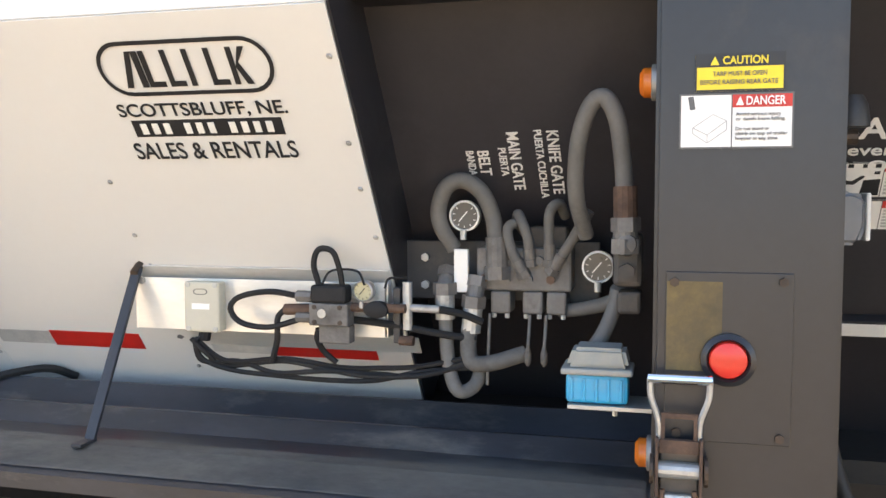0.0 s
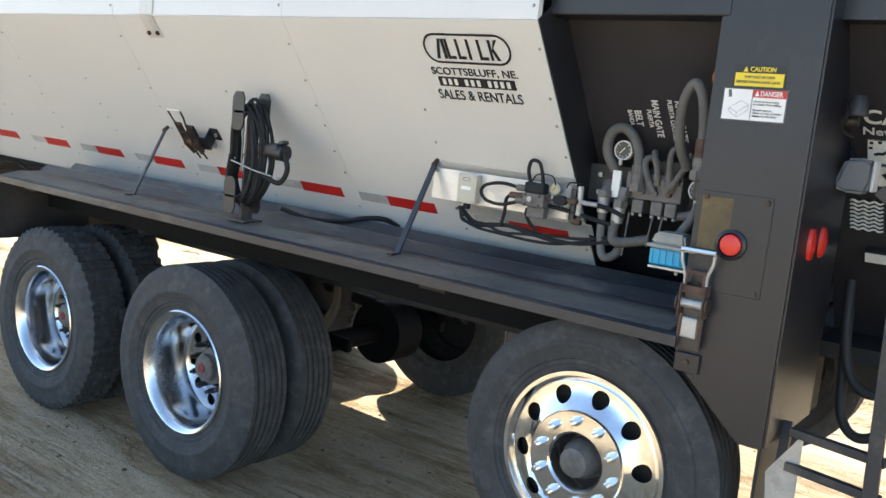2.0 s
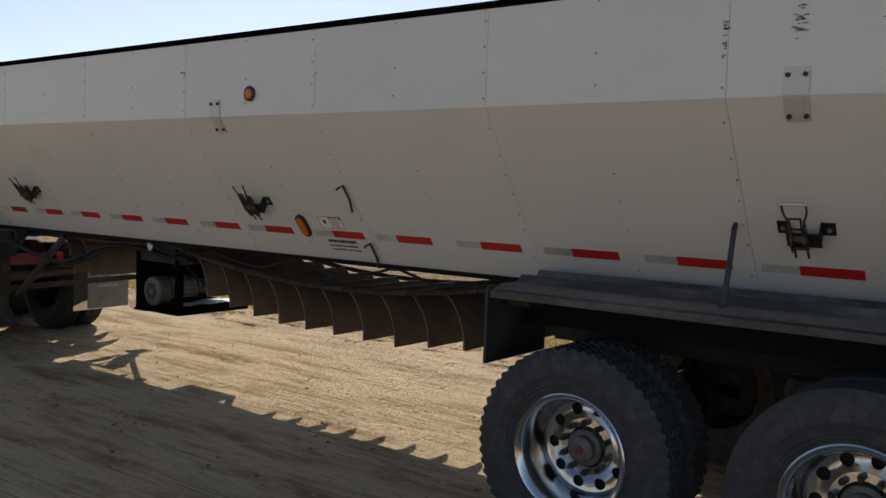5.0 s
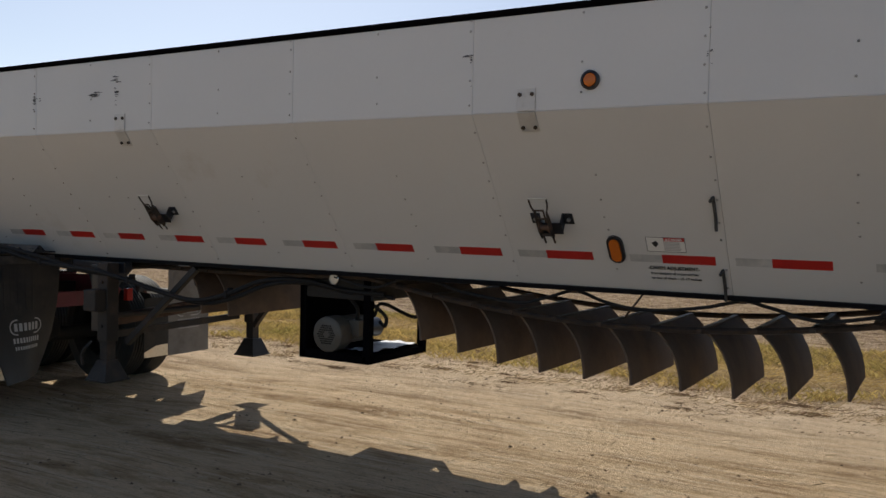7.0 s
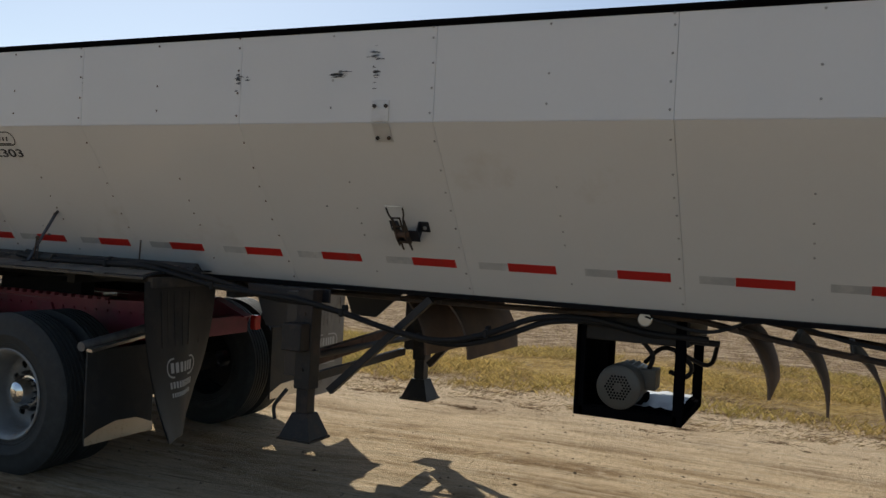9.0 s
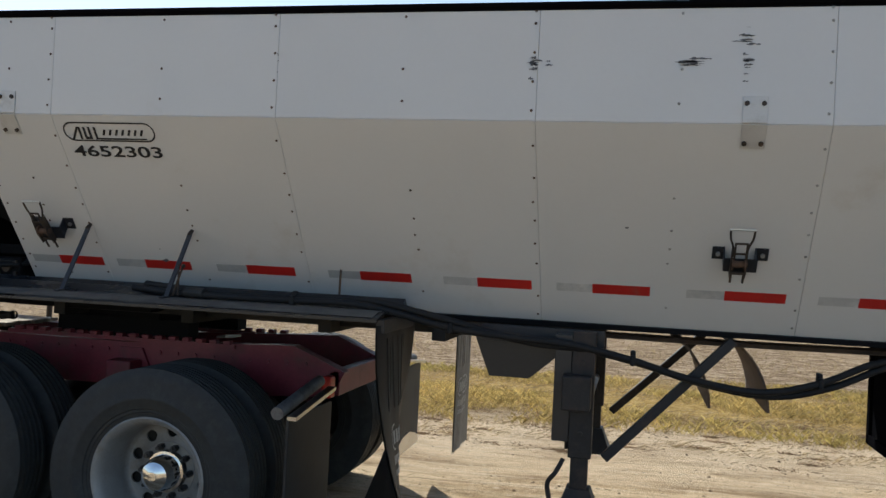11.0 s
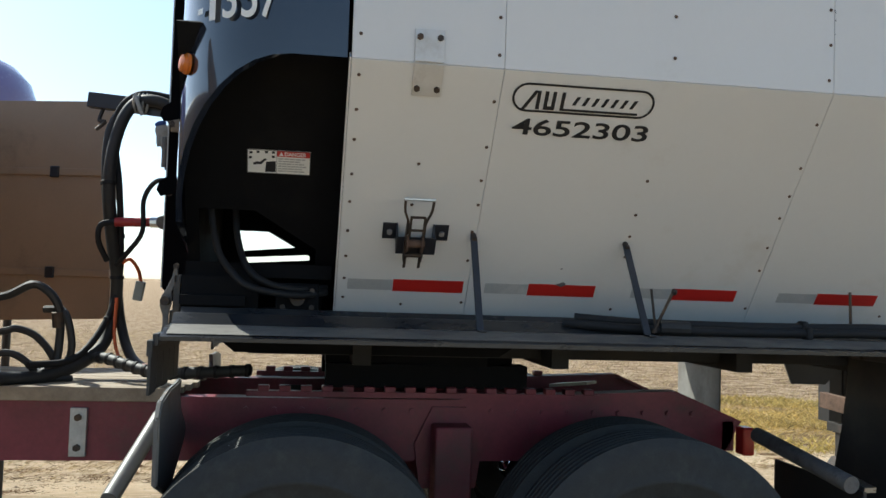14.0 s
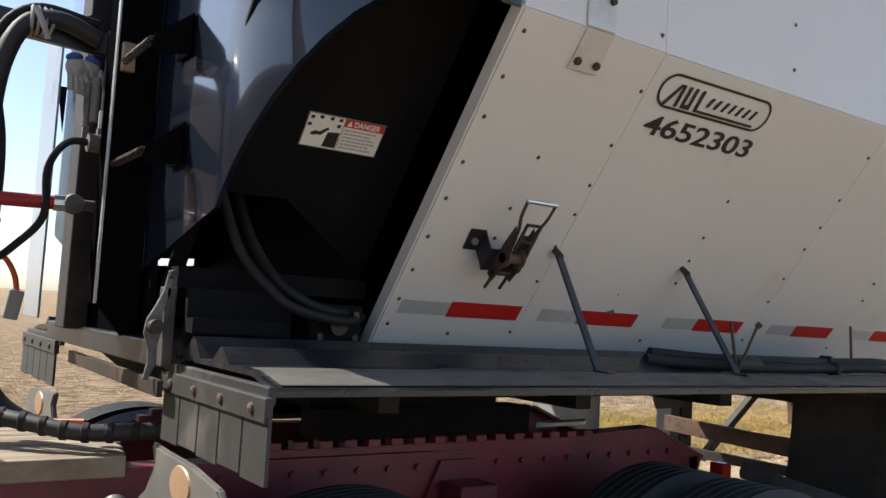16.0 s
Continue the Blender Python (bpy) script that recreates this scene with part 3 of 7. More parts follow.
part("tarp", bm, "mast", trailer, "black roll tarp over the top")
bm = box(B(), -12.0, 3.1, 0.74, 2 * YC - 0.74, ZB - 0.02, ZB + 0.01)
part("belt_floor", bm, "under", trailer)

# rivets along the seams and in rows between them, grimier toward the front


def rivet(bm, m, r=0.0075):
    k = [bm.verts.new(m @ Vector((r * math.cos(a * 1.0472), r * math.sin(a * 1.0472), 0))) for a in range(6)]
    t = [bm.verts.new(m @ Vector((r * 0.6 * math.cos(a * 1.0472), r * 0.6 * math.sin(a * 1.0472), r * 0.55))) for a in range(6)]
    for i in range(6):
        bm.faces.new((k[i], k[(i + 1) % 6], t[(i + 1) % 6], t[i]))
    bm.faces.new(t)


clean, grimy = B(), B()
for a, b in zip(SEAMS, SEAMS[1:]):
    mid = (a + b) / 2
    bm = grimy if a < -8 else clean
    for x, zs in ((a - 0.02, (2.46, 2.60, 2.74, 2.88, 2.94)), (mid, (2.5, 2.66, 2.92))):
        for z in zs:
            rivet(bm, up_m(x + rnd.uniform(-0.004, 0.004), z, 0.001))
    for x, zs in ((a - 0.02, (2.31, 2.15, 2.04, 1.94, 1.83, 1.72, 1.55, 1.45)), (mid, (2.07, 1.93, 1.84, 1.76, 1.53))):
        for z in zs:
            rivet(bm, low_m(x + rnd.uniform(-0.006, 0.006), z + rnd.uniform(-0.01, 0.01), 0.001))
for z in (2.5, 2.66, 2.8, 2.92):
    rivet(grimy, up_m(-11.5, z, 0.001))
for z in (2.36, 2.25, 2.15, 2.03, 1.93, 1.82, 1.72, 1.63, 1.55, 1.48):
    rivet(grimy, low_m(-11.5, z, 0.001))
part("rivets", clean, "rivet", trailer, kind="stuff")
part("rivets", grimy, "rust", trailer, kind="stuff")

# reflective tape
for x in (1.9, 1.183, 0.567, -0.134, -0.775, -1.423, -2.077, -2.775, -3.378, -4.1, -4.714, -5.38, -6.03, -6.70, -7.35, -8.03, -8.66, -9.34, -10.04, -10.704, -11.293):
    part("red_tape", box(B(), x, x + 0.302, -0.062, 0, 0, 0.0015, low_m(0, 1.632)), "red", trailer, "red reflective strip")
    part("silver_tape", box(B(), x - 0.192, x - 0.002, -0.058, -0.004, 0, 0.0012, low_m(0, 1.632)), "silver", trailer, "worn silver reflective strip")


def scuff(x, z, w, h, streaks, seed):
    """A rubbed patch of dark streaks on the upright wall."""
    r = random.Random(seed)
    bm = B()
    for _ in range(streaks):
        cz, cx = r.gauss(z, h * 0.3), r.gauss(x, w * 0.16)
        ww, hh = w * r.uniform(0.2, 0.9) * math.exp(-abs(cz - z) / h), r.uniform(0.002, 0.008)
        k = 7
        top = [bm.verts.new((cx - ww / 2 + ww * i / k, -0.0012, cz + hh * r.uniform(0.1, 1) * math.sin(math.pi * (i + 0.15) / (k + 0.3)))) for i in range(k + 1)]
        bot = [bm.verts.new((v.co.x, -0.0012, cz - hh * r.uniform(0.1, 1))) for v in top]
        for i in range(k):
            bm.faces.new((top[i], bot[i], bot[i + 1], top[i + 1]))
    part("scuff_mark", bm, "scuff", trailer, "dark rubbed scuff on the white paint", kind="stuff")


for i, q in enumerate(((-0.368, 2.70, 0.05, 0.16, 16), (-0.045, 2.72, 0.09, 0.14, 14), (0.36, 2.725, 0.13, 0.06, 14), (0.95, 2.72, 0.05, 0.17, 16), (1.08, 2.735, 0.13, 0.06, 14), (-3.0, 2.68, 0.04, 0.18, 8), (-7.36, 2.80, 0.10, 0.08, 10), (-7.36, 2.69, 0.06, 0.11, 12), (-7.6, 2.69, 0.15, 0.07, 13), (-8.33, 2.69, 0.06, 0.1, 18), (-8.25, 2.685, 0.05, 0.02, 3), (-9.65, 2.70, 0.015, 0.1, 5), (-4.34, 2.71, 0.02, 0.2, 5), (-4.36, 2.745, 0.1, 0.012, 3), (-11.52, 2.73, 0.03, 0.12, 6))):
    scuff(*q, seed=40 + i)

for x, z, w, h in ((-10.56, 1.632, 0.045, 0.03), (-10.575, 1.70, 0.012, 0.008), (1.735, 1.625, 0.09, 0.035), (1.62, 1.63, 0.03, 0.02), (-7.86, 1.93, 0.03, 0.015)):
    bm = B()
    rr = random.Random(int(100 + x * 10))
    k = 9
    ring = [(w * 0.5 * rr.uniform(0.5, 1.1) * math.cos(6.283 * i / k), h * 0.5 * rr.uniform(0.4, 1.1) * math.sin(6.283 * i / k)) for i in range(k)]
    plate(bm, ring, 0.0008, low_m(x, z, 0.0022))
    part("paint_chip", bm, "scuff", trailer, "dark chip in the paint")

# folded brackets over the knuckle
for x in (-0.045, -3.99, -7.31, -11.25):
    t = thing("strap_bracket", "bent bare aluminium bracket bolted over the panel edge", "bracket", "brackets along the trailer")
    bm = box(B(), x - 0.055, x + 0.055, -0.006, 0.0, ZK + 0.004, 2.535, bevel=0.002)
    box(bm, x - 0.055, x + 0.055, -0.125, 0.0, 0.001, 0.007, low_m(0, ZK), bevel=0.002)
    part("plate", bm, "bracket", t)
    for dx in (-0.037, 0.037):
        part("bolt", rod(B(), (x + dx, -0.004, 2.503), (x + dx, -0.016, 2.503), 0.012, 6), "iron", t)
        m = low_m(x + dx, 2.333)
        part("bolt", rod(B(), m @ Vector((0, 0, 0.004)), m @ Vector((0, 0, 0.017)), 0.012, 6), "iron", t)


# ---------------------------------------------------------------- wheels
def tyre_bm(R=0.57, rim=0.324, w=0.285, lugs=False, grooves=4):
    sh = R - 0.02
    prof = [(rim - 0.012, 0.045), (rim + 0.012, 0.03), (rim + 0.03, 0.028), (rim + 0.035, 0.022), (rim + 0.05, 0.022), (rim + 0.055, 0.014), (rim + 0.10, 0.004), (rim + 0.105, 0.001), (rim + 0.118, 0.001), (rim + 0.123, 0.004), (R - 0.075, 0.008), (R - 0.05, 0.012), (sh, 0.024), (R - 0.006, 0.034)]
    half = []
    y, span = 0.034, w - 0.068
    gw = 0.012
    rib = (span - grooves * gw) / (grooves + 1)
    tread = []
    for g in range(grooves + 1):
        tread += [(R, y + 0.002), (R, y + rib - 0.002)]
        y += rib
        if g < grooves:
            tread += [(R - 0.013, y + 0.002), (R - 0.013, y + gw - 0.002)]
            y += gw
    back = [(r, w - d) for r, d in reversed(prof)]
    full = prof + tread + back
    nprof, nall = len(prof), len(full)
    n = 232 if lugs else 96

    def wave(i, j, r):
        if lugs and (nprof - 2 <= j <= nprof + 5 or nall - nprof - 6 <= j <= nall - nprof + 1) and i % 4 < 2:
            return r - 0.014
        return r
    return lathe(B(), full, n, wave=wave)


def disc_bm(r0, r1, d0, d1, holes=10, rh=0.036, rc=None, thick=0.012):
    """A wheel disc with round hand holes; d0 and d1 are its depths at the inner and the outer edge."""
    bm = B()
    rc = rc or (r0 + r1) / 2
    seg = 20
    for h in range(holes):
        a0 = 2 * math.pi * h / holes
        da = math.pi / holes
        hole, edge = [], []
        for k in range(seg):
            th = 2 * math.pi * (k + 0.5) / seg
            u, v = math.cos(th), math.sin(th)
            hole.append((rc + rh * u, rh * v / rc))
            s = max(abs(u), abs(v))
            u2, v2 = u / s, v / s
            rr = rc + (u2 * (r1 - rc) if u2 > 0 else u2 * (rc - r0))
            edge.append((rr, v2 * da))
        def P(q, dd=0.0):
            r, a = q
            t = (r - r0) / (r1 - r0)
            return Vector((r * math.cos(a0 + a), d0 + (d1 - d0) * t + 0.012 * math.sin(math.pi * t) + dd, r * math.sin(a0 + a)))
        hv, ev = [bm.verts.new(P(q)) for q in hole], [bm.verts.new(P(q)) for q in edge]
        hb = [bm.verts.new(P(q, thick)) for q in hole]
        for k in range(seg):
            j = (k + 1) % seg
            bm.faces.new((hv[k], hv[j], ev[j], ev[k]))
            bm.faces.new((hv[k], hb[k], hb[j], hv[j]))
    bmesh.ops.remove_doubles(bm, verts=bm.verts, dist=1e-5)
    bmesh.ops.recalc_face_normals(bm, faces=bm.faces)
    return bm


def wheel(parent, x, y, z, style, mats=("flange", "flange"), lugs=False, R=0.57, flip=False, dual=True, hubcol="blackdust", cap=1.0, tyre="rubber"):
    """A wheel whose outer tyre face lies at depth y. style: 'dish' for an outer dual, 'proud' for a single."""
    e = new("wheel")
    e.parent = parent
    mine = []

    def add(name, bm, mat, label="", smooth=True):
        mine.append(part(name, bm, mat, e, label, smooth))

    add("tyre", tyre_bm(R, lugs=lugs, grooves=3 if lugs else 5), tyre, "dusty black rubber tyre")
    if dual:
        bm = tyre_bm(R, lugs=lugs, grooves=3 if lugs else 5)
        bmesh.ops.translate(bm, verts=bm.verts, vec=(0, 0.335, 0))
        add("tyre", bm, tyre, "dusty black rubber tyre")
    if style == "dish":
        add("rim", lathe(B(), [(0.318, 0.06), (0.34, 0.034), (0.346, 0.026), (0.338, 0.02), (0.322, 0.026), (0.305, 0.05), (0.296, 0.075), (0.29, 0.14), (0.284, 0.22), (0.282, 0.245), (0.275, 0.262), (0.262, 0.27)], 72), mats[0], "polished rim")
        add("disc", disc_bm(0.165, 0.264, 0.255, 0.268, 10, 0.034, 0.222), mats[1])
        add("hub_plate", lathe(B(), [(0.166, 0.255), (0.164, 0.25), (0.12, 0.248), (0.11, 0.28)], 48), mats[1])
        add("hub", lathe(B(), [(0.11, 0.3), (0.105, 0.22), (0.09 * cap, 0.21), (0.078 * cap, 0.208), (0.075 * cap, 0.175 - 0.1 * (cap - 1)), (0.06 * cap, 0.162 - 0.2 * (cap - 1)), (0.03 * cap, 0.16 - 0.25 * (cap - 1)), (0.005, 0.16 - 0.26 * (cap - 1))], 36), "grime" if hubcol == "blackdust" else hubcol)
        add("hub_seal", lathe(B(), [(0.028, 0.162 - 0.25 * (cap - 1)), (0.026, 0.154 - 0.25 * (cap - 1)), (0.005, 0.152 - 0.25 * (cap - 1))], 24), "capred" if hubcol == "blackdust" else "chrome", "dull red hub cap centre" if hubcol == "blackdust" else "")
        add("drum", lathe(B(), [(0.09, 0.315), (0.27, 0.315), (0.27, 0.36)], 36), "under")
        nd, nr = 0.23, 0.142
    else:
        add("rim", lathe(B(), [(0.31, 0.08), (0.338, 0.04), (0.348, 0.026), (0.342, 0.016), (0.326, 0.016), (0.316, 0.03), (0.308, 0.04), (0.3, 0.036)], 72), mats[0], "polished rim")
        add("disc", disc_bm(0.198, 0.302, -0.008, 0.036, 10, 0.035, 0.256), mats[1])
        add("hub_plate", lathe(B(), [(0.199, -0.008), (0.194, -0.018), (0.118, -0.018), (0.108, -0.006), (0.106, 0.1)], 48), mats[1])
        add("hub", lathe(B(), [(0.107, 0.1), (0.082, 0.095), (0.078, 0.03), (0.066, 0.005), (0.056, -0.03), (0.03, -0.04), (0.005, -0.04)], 30), "grime")
        add("drum", lathe(B(), [(0.09, 0.085), (0.3, 0.085), (0.31, 0.2)], 36), "under")
        nd, nr = -0.02, 0.158
    for k in range(10):
        a = 2 * math.pi * (k + 0.5) / 10
        bm = rod(B(), (nr * math.cos(a), nd + 0.02, nr * math.sin(a)), (nr * math.cos(a), nd - 0.022, nr * math.sin(a)), 0.0185, 6)
        rod(bm, (nr * math.cos(a), nd - 0.02, nr * math.sin(a)), (nr * math.cos(a), nd - 0.045, nr * math.sin(a)), 0.011, 8)
        add("lug_nut", bm, "chrome" if style == "proud" else "blackdust", smooth=False)
    m = Matrix.Translation((x, 2 * YC - y if flip else y, z)) @ (Matrix.Rotation(math.pi, 4, "Z") if flip else Matrix()) @ Matrix.Rotation(rnd.uniform(0, 6), 4, "Y")
    for o in mine:
        o.matrix_basis = m if o.name.startswith("tyre") else m @ Matrix.Diagonal((0.965, 1, 0.965, 1))
    return e


for flip in (False, True):
    wheel(trailer, 0.28, -0.18 if flip else 0.06, 0.575, "dish", flip=flip, R=0.575)
    wheel(trailer, -1.13, -0.18 if flip else 0.06, 0.56, "dish", lugs=True, flip=flip, R=0.575)
    wheel(trailer, 2.615, 0.1, 0.84, "proud", ("chrome", "chrome"), flip=flip, dual=False, R=0.52)
# axles, springs and cross members
# pitch on axles, drums and arms puts the wheel void's shade into their colour
for x, z in ((0.28, 0.575), (-1.13, 0.56), (2.6, 0.845)):
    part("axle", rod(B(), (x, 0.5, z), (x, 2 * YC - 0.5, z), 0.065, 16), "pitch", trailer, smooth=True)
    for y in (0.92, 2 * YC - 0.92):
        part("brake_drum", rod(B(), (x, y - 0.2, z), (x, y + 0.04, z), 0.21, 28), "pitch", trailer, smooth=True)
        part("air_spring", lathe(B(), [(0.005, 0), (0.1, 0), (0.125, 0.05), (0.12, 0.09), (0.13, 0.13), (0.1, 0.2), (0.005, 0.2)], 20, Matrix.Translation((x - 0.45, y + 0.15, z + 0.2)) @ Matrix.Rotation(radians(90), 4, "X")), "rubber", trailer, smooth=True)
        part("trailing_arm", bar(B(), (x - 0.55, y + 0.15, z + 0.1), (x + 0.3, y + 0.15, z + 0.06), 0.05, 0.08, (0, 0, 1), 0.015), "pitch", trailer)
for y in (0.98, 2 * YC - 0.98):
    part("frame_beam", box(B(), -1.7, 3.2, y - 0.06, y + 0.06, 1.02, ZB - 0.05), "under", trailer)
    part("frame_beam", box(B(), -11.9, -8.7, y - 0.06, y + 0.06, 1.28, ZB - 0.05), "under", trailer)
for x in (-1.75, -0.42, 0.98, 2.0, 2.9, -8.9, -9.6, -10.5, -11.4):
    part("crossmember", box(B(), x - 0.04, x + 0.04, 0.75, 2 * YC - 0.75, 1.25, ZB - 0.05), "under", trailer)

# fender decks: one folded sheet with a drooping lip and two ridges
FOLD = [(0.028, 1.366), (0.028, 1.402), (0.05, 1.411), (0.16, 1.434), (0.30, 1.436), (0.354, 1.476), (0.366, 1.476), (0.42, 1.436), (0.50, 1.436), (0.554, 1.491), (0.566, 1.491), (0.62, 1.436), (0.72, 1.436), (0.72, 1.424), (0.16, 1.422), (0.056, 1.398), (0.042, 1.366)]
for side in (0, 1):
    def d(bm):
        return mirror(bm) if side else bm
    for name, x0, x1 in (("rear_deck", -1.62, 2.95), ("front_deck", -12.15, -9.06)):
        m = Matrix.Translation((x0, 0, 0)) @ Matrix(((0, 0, 1, 0), (1, 0, 0, 0), (0, 1, 0, 0), (0, 0, 0, 1)))
        lip = 1.366 if name == "rear_deck" else 1.388
        bm = plate(B(), [(a, max(b, lip)) for a, b in FOLD], -(x1 - x0), m)
        part(name, d(bm), "deck" if name == "rear_deck" else "deckfront", trailer, "dusty dark fender deck")
        rim = [(0.046, 1.4125), (0.05, 1.4145), (0.16, 1.4375), (0.21, 1.4385), (0.21, 1.4365), (0.16, 1.4355), (0.05, 1.4125)]
        part("deck_edge", d(plate(B(), rim, 0.05 - (x1 - x0), Matrix.Translation((0.02, 0, 0)) @ m)), "edgedust", trailer, "dusty worn deck edge")
    # added near-black sheet in place of the shade below the deck lip
    part("deck_skirt", d(box(B(), -1.6, 2.92, 0.36, 0.38, 1.2, 1.42)), "pitch", trailer)
    for x in (-1.54, 1.8):
        part("deck_bracket", d(box(B(), x - 0.07, x + 0.07, 0.2, 0.5, 1.31, 1.42)), "under", trailer)
    # short rubber flap ahead of the tandem
    part("wheel_flap", d(box(B(), -1.655, -1.635, 0.03, 0.68, 0.99, 1.42, bevel=0.003)), "mudflap", trailer)


# ---------------------------------------------------------------- rear end
bm = B()
INS = 0.184
m = low_m(0, ZK, -INS)
box(bm, 2.2, 3.2, -LW - 0.12, 0.2, -0.02, 0, m)
part("rear_side", bm, "rearblack", trailer, "black rear hopper side set back from the white panels")
part("rear_side", mirror(box(B(), 2.2, 4.3, -LW - 0.12, 0.2, -0.02, 0, m)), "black", trailer)
GINS = 0.26
part("gate_side", box(B(), 3.2, 4.3, -LW - 0.66, 0.2, -0.02, 0, low_m(0, ZK, -GINS)), "rearblack", trailer, "black gate side")
bm = box(B(), 2.3, 2.96, 0.08, 0.3, 2.44, ZT, bevel=0.006)
part("rear_header", bm, "black", trailer)
part("rear_header", mirror(box(B(), 2.3, 2.96, 0.08, 0.3, 2.44, ZT, bevel=0.006)), "black", trailer)
bm = box(B(), 3.25, 4.2, 0.2, 0.35, 2.45, ZT)
part("gate_top", bm, "black", trailer)
bm = box(B(), 2.301, 2.307, -LW, 0, -INS, -0.003, low_m(0, ZK))
part("panel_return", bm, "black", trailer)
POST = [(2.93, 3.05), (2.93, 1.31), (3.175, 1.085), (3.265, 1.085), (3.265, 3.05)]
for side in (0, 1):
    bm = B()
    pm = Matrix(((1, 0, 0, 0), (0, 0, -1, 0.085), (0, 1, 0, 0), (0, 0, 0, 1)))
    plate(bm, POST, 0.55, pm)
    bmesh.ops.bevel(bm, geom=[e for e in bm.edges], offset=0.008, segments=2, affect="EDGES")
    part("rear_post", mirror(bm) if side else bm, "black", trailer, "tall glossy black rear post")
part("rear_gate", box(B(), 4.22, 4.26, 0.3, 2 * YC - 0.3, 1.2, ZT), "black", trailer)
part("rear_floor", box(B(), 2.9, 4.2, 0.8, 2 * YC - 0.8, 1.28, 1.34), "under", trailer)

# ---------------------------------------------------------------- nose
ARC = [(-11.545, 0.0), (-11.74, 0.0)] + [(-11.74 - 0.43 * math.sin(a * math.pi / 20), 0.43 - 0.43 * math.cos(a * math.pi / 20)) for a in range(1, 11)] + [(-12.17, YC)]


def nose_bottom(y):
    return max(ZK - y / SL, 1.5)


for side in (0, 1):
    bm = B()
    outer = [[(x, y, z) for x, y in ARC] for z in (ZT + 0.03,)]
    low = [(x, y, nose_bottom(min(y, 0.62))) for x, y in ARC]
    inner_top = [(x + 0.02, y + 0.02, ZT + 0.03) for x, y in ARC]
    inner_low = [(x + 0.02, y + 0.02, z) for x, y, z in low]
    rows = [inner_top, outer[0]]
    for k in range(1, 7):
        rows.append([(x, y, ZT + 0.03 + (zl - ZT - 0.03) * k / 6) for (x, y), (_, _, zl) in zip(ARC, low)])
    rows.append(inner_low)
    quad_strip(bm, rows)
    bmesh.ops.recalc_face_normals(bm, faces=bm.faces)
    part("nose_shell", mirror(bm) if side else bm, "nose", trailer, "glossy dark rounded nose", smooth=True)
    # set-back panel below the nose, open where the hoses pass
    m = low_m(0, ZK, -0.2)

    def zz(z):
        return (z - ZK) * NORM
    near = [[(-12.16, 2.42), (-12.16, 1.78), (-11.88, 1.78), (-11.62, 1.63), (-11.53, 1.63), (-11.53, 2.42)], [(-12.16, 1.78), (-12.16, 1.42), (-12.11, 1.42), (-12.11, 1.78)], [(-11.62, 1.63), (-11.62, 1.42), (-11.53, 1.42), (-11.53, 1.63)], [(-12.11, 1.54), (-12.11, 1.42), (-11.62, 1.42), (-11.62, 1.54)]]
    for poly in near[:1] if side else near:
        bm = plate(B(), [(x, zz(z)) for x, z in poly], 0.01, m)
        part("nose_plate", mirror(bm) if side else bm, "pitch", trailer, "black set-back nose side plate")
    bm = box(B(), -11.537, -11.531, -LW, 0.0, -0.05, -0.003, low_m(0, ZK))
    part("panel_return", mirror(bm) if side else bm, "white", trailer)
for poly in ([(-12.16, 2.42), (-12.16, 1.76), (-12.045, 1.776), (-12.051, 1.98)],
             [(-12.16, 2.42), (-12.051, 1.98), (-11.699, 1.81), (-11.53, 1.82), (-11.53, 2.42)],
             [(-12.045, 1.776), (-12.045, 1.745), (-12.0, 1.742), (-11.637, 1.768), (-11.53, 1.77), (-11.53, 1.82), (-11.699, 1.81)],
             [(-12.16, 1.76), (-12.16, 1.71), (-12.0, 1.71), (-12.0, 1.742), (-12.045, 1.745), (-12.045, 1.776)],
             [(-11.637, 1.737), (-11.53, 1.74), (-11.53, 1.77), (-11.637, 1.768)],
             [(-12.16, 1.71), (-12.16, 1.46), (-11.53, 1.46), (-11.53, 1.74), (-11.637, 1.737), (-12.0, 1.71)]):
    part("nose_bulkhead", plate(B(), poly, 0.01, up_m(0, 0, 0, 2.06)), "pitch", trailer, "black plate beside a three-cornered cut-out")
part("nose_floor", box(B(), -12.1, -11.5, 0.75, 2 * YC - 0.75, 1.40, 1.46), "under", trailer)

# ---------------------------------------------------------------- lettering on the trailer
def small_lines(bm, m, x, y, w, h, rows, seed, gap=0.45):
    """Unreadable small print: bars in rows."""
    r = random.Random(seed)
    for i in range(rows):
        yy = y - h * (i + 1) / rows + h / rows * gap
        xx = x
        end = x + w * r.uniform(0.75, 1.0)
        while xx < end:
            ww = min(end - xx, r.uniform(0.08, 0.2) * w)
            box(bm, xx, xx + ww, yy, yy + h / rows * (1 - gap), 0, 0.001, m)
            xx += ww + 0.02 * w
    return bm


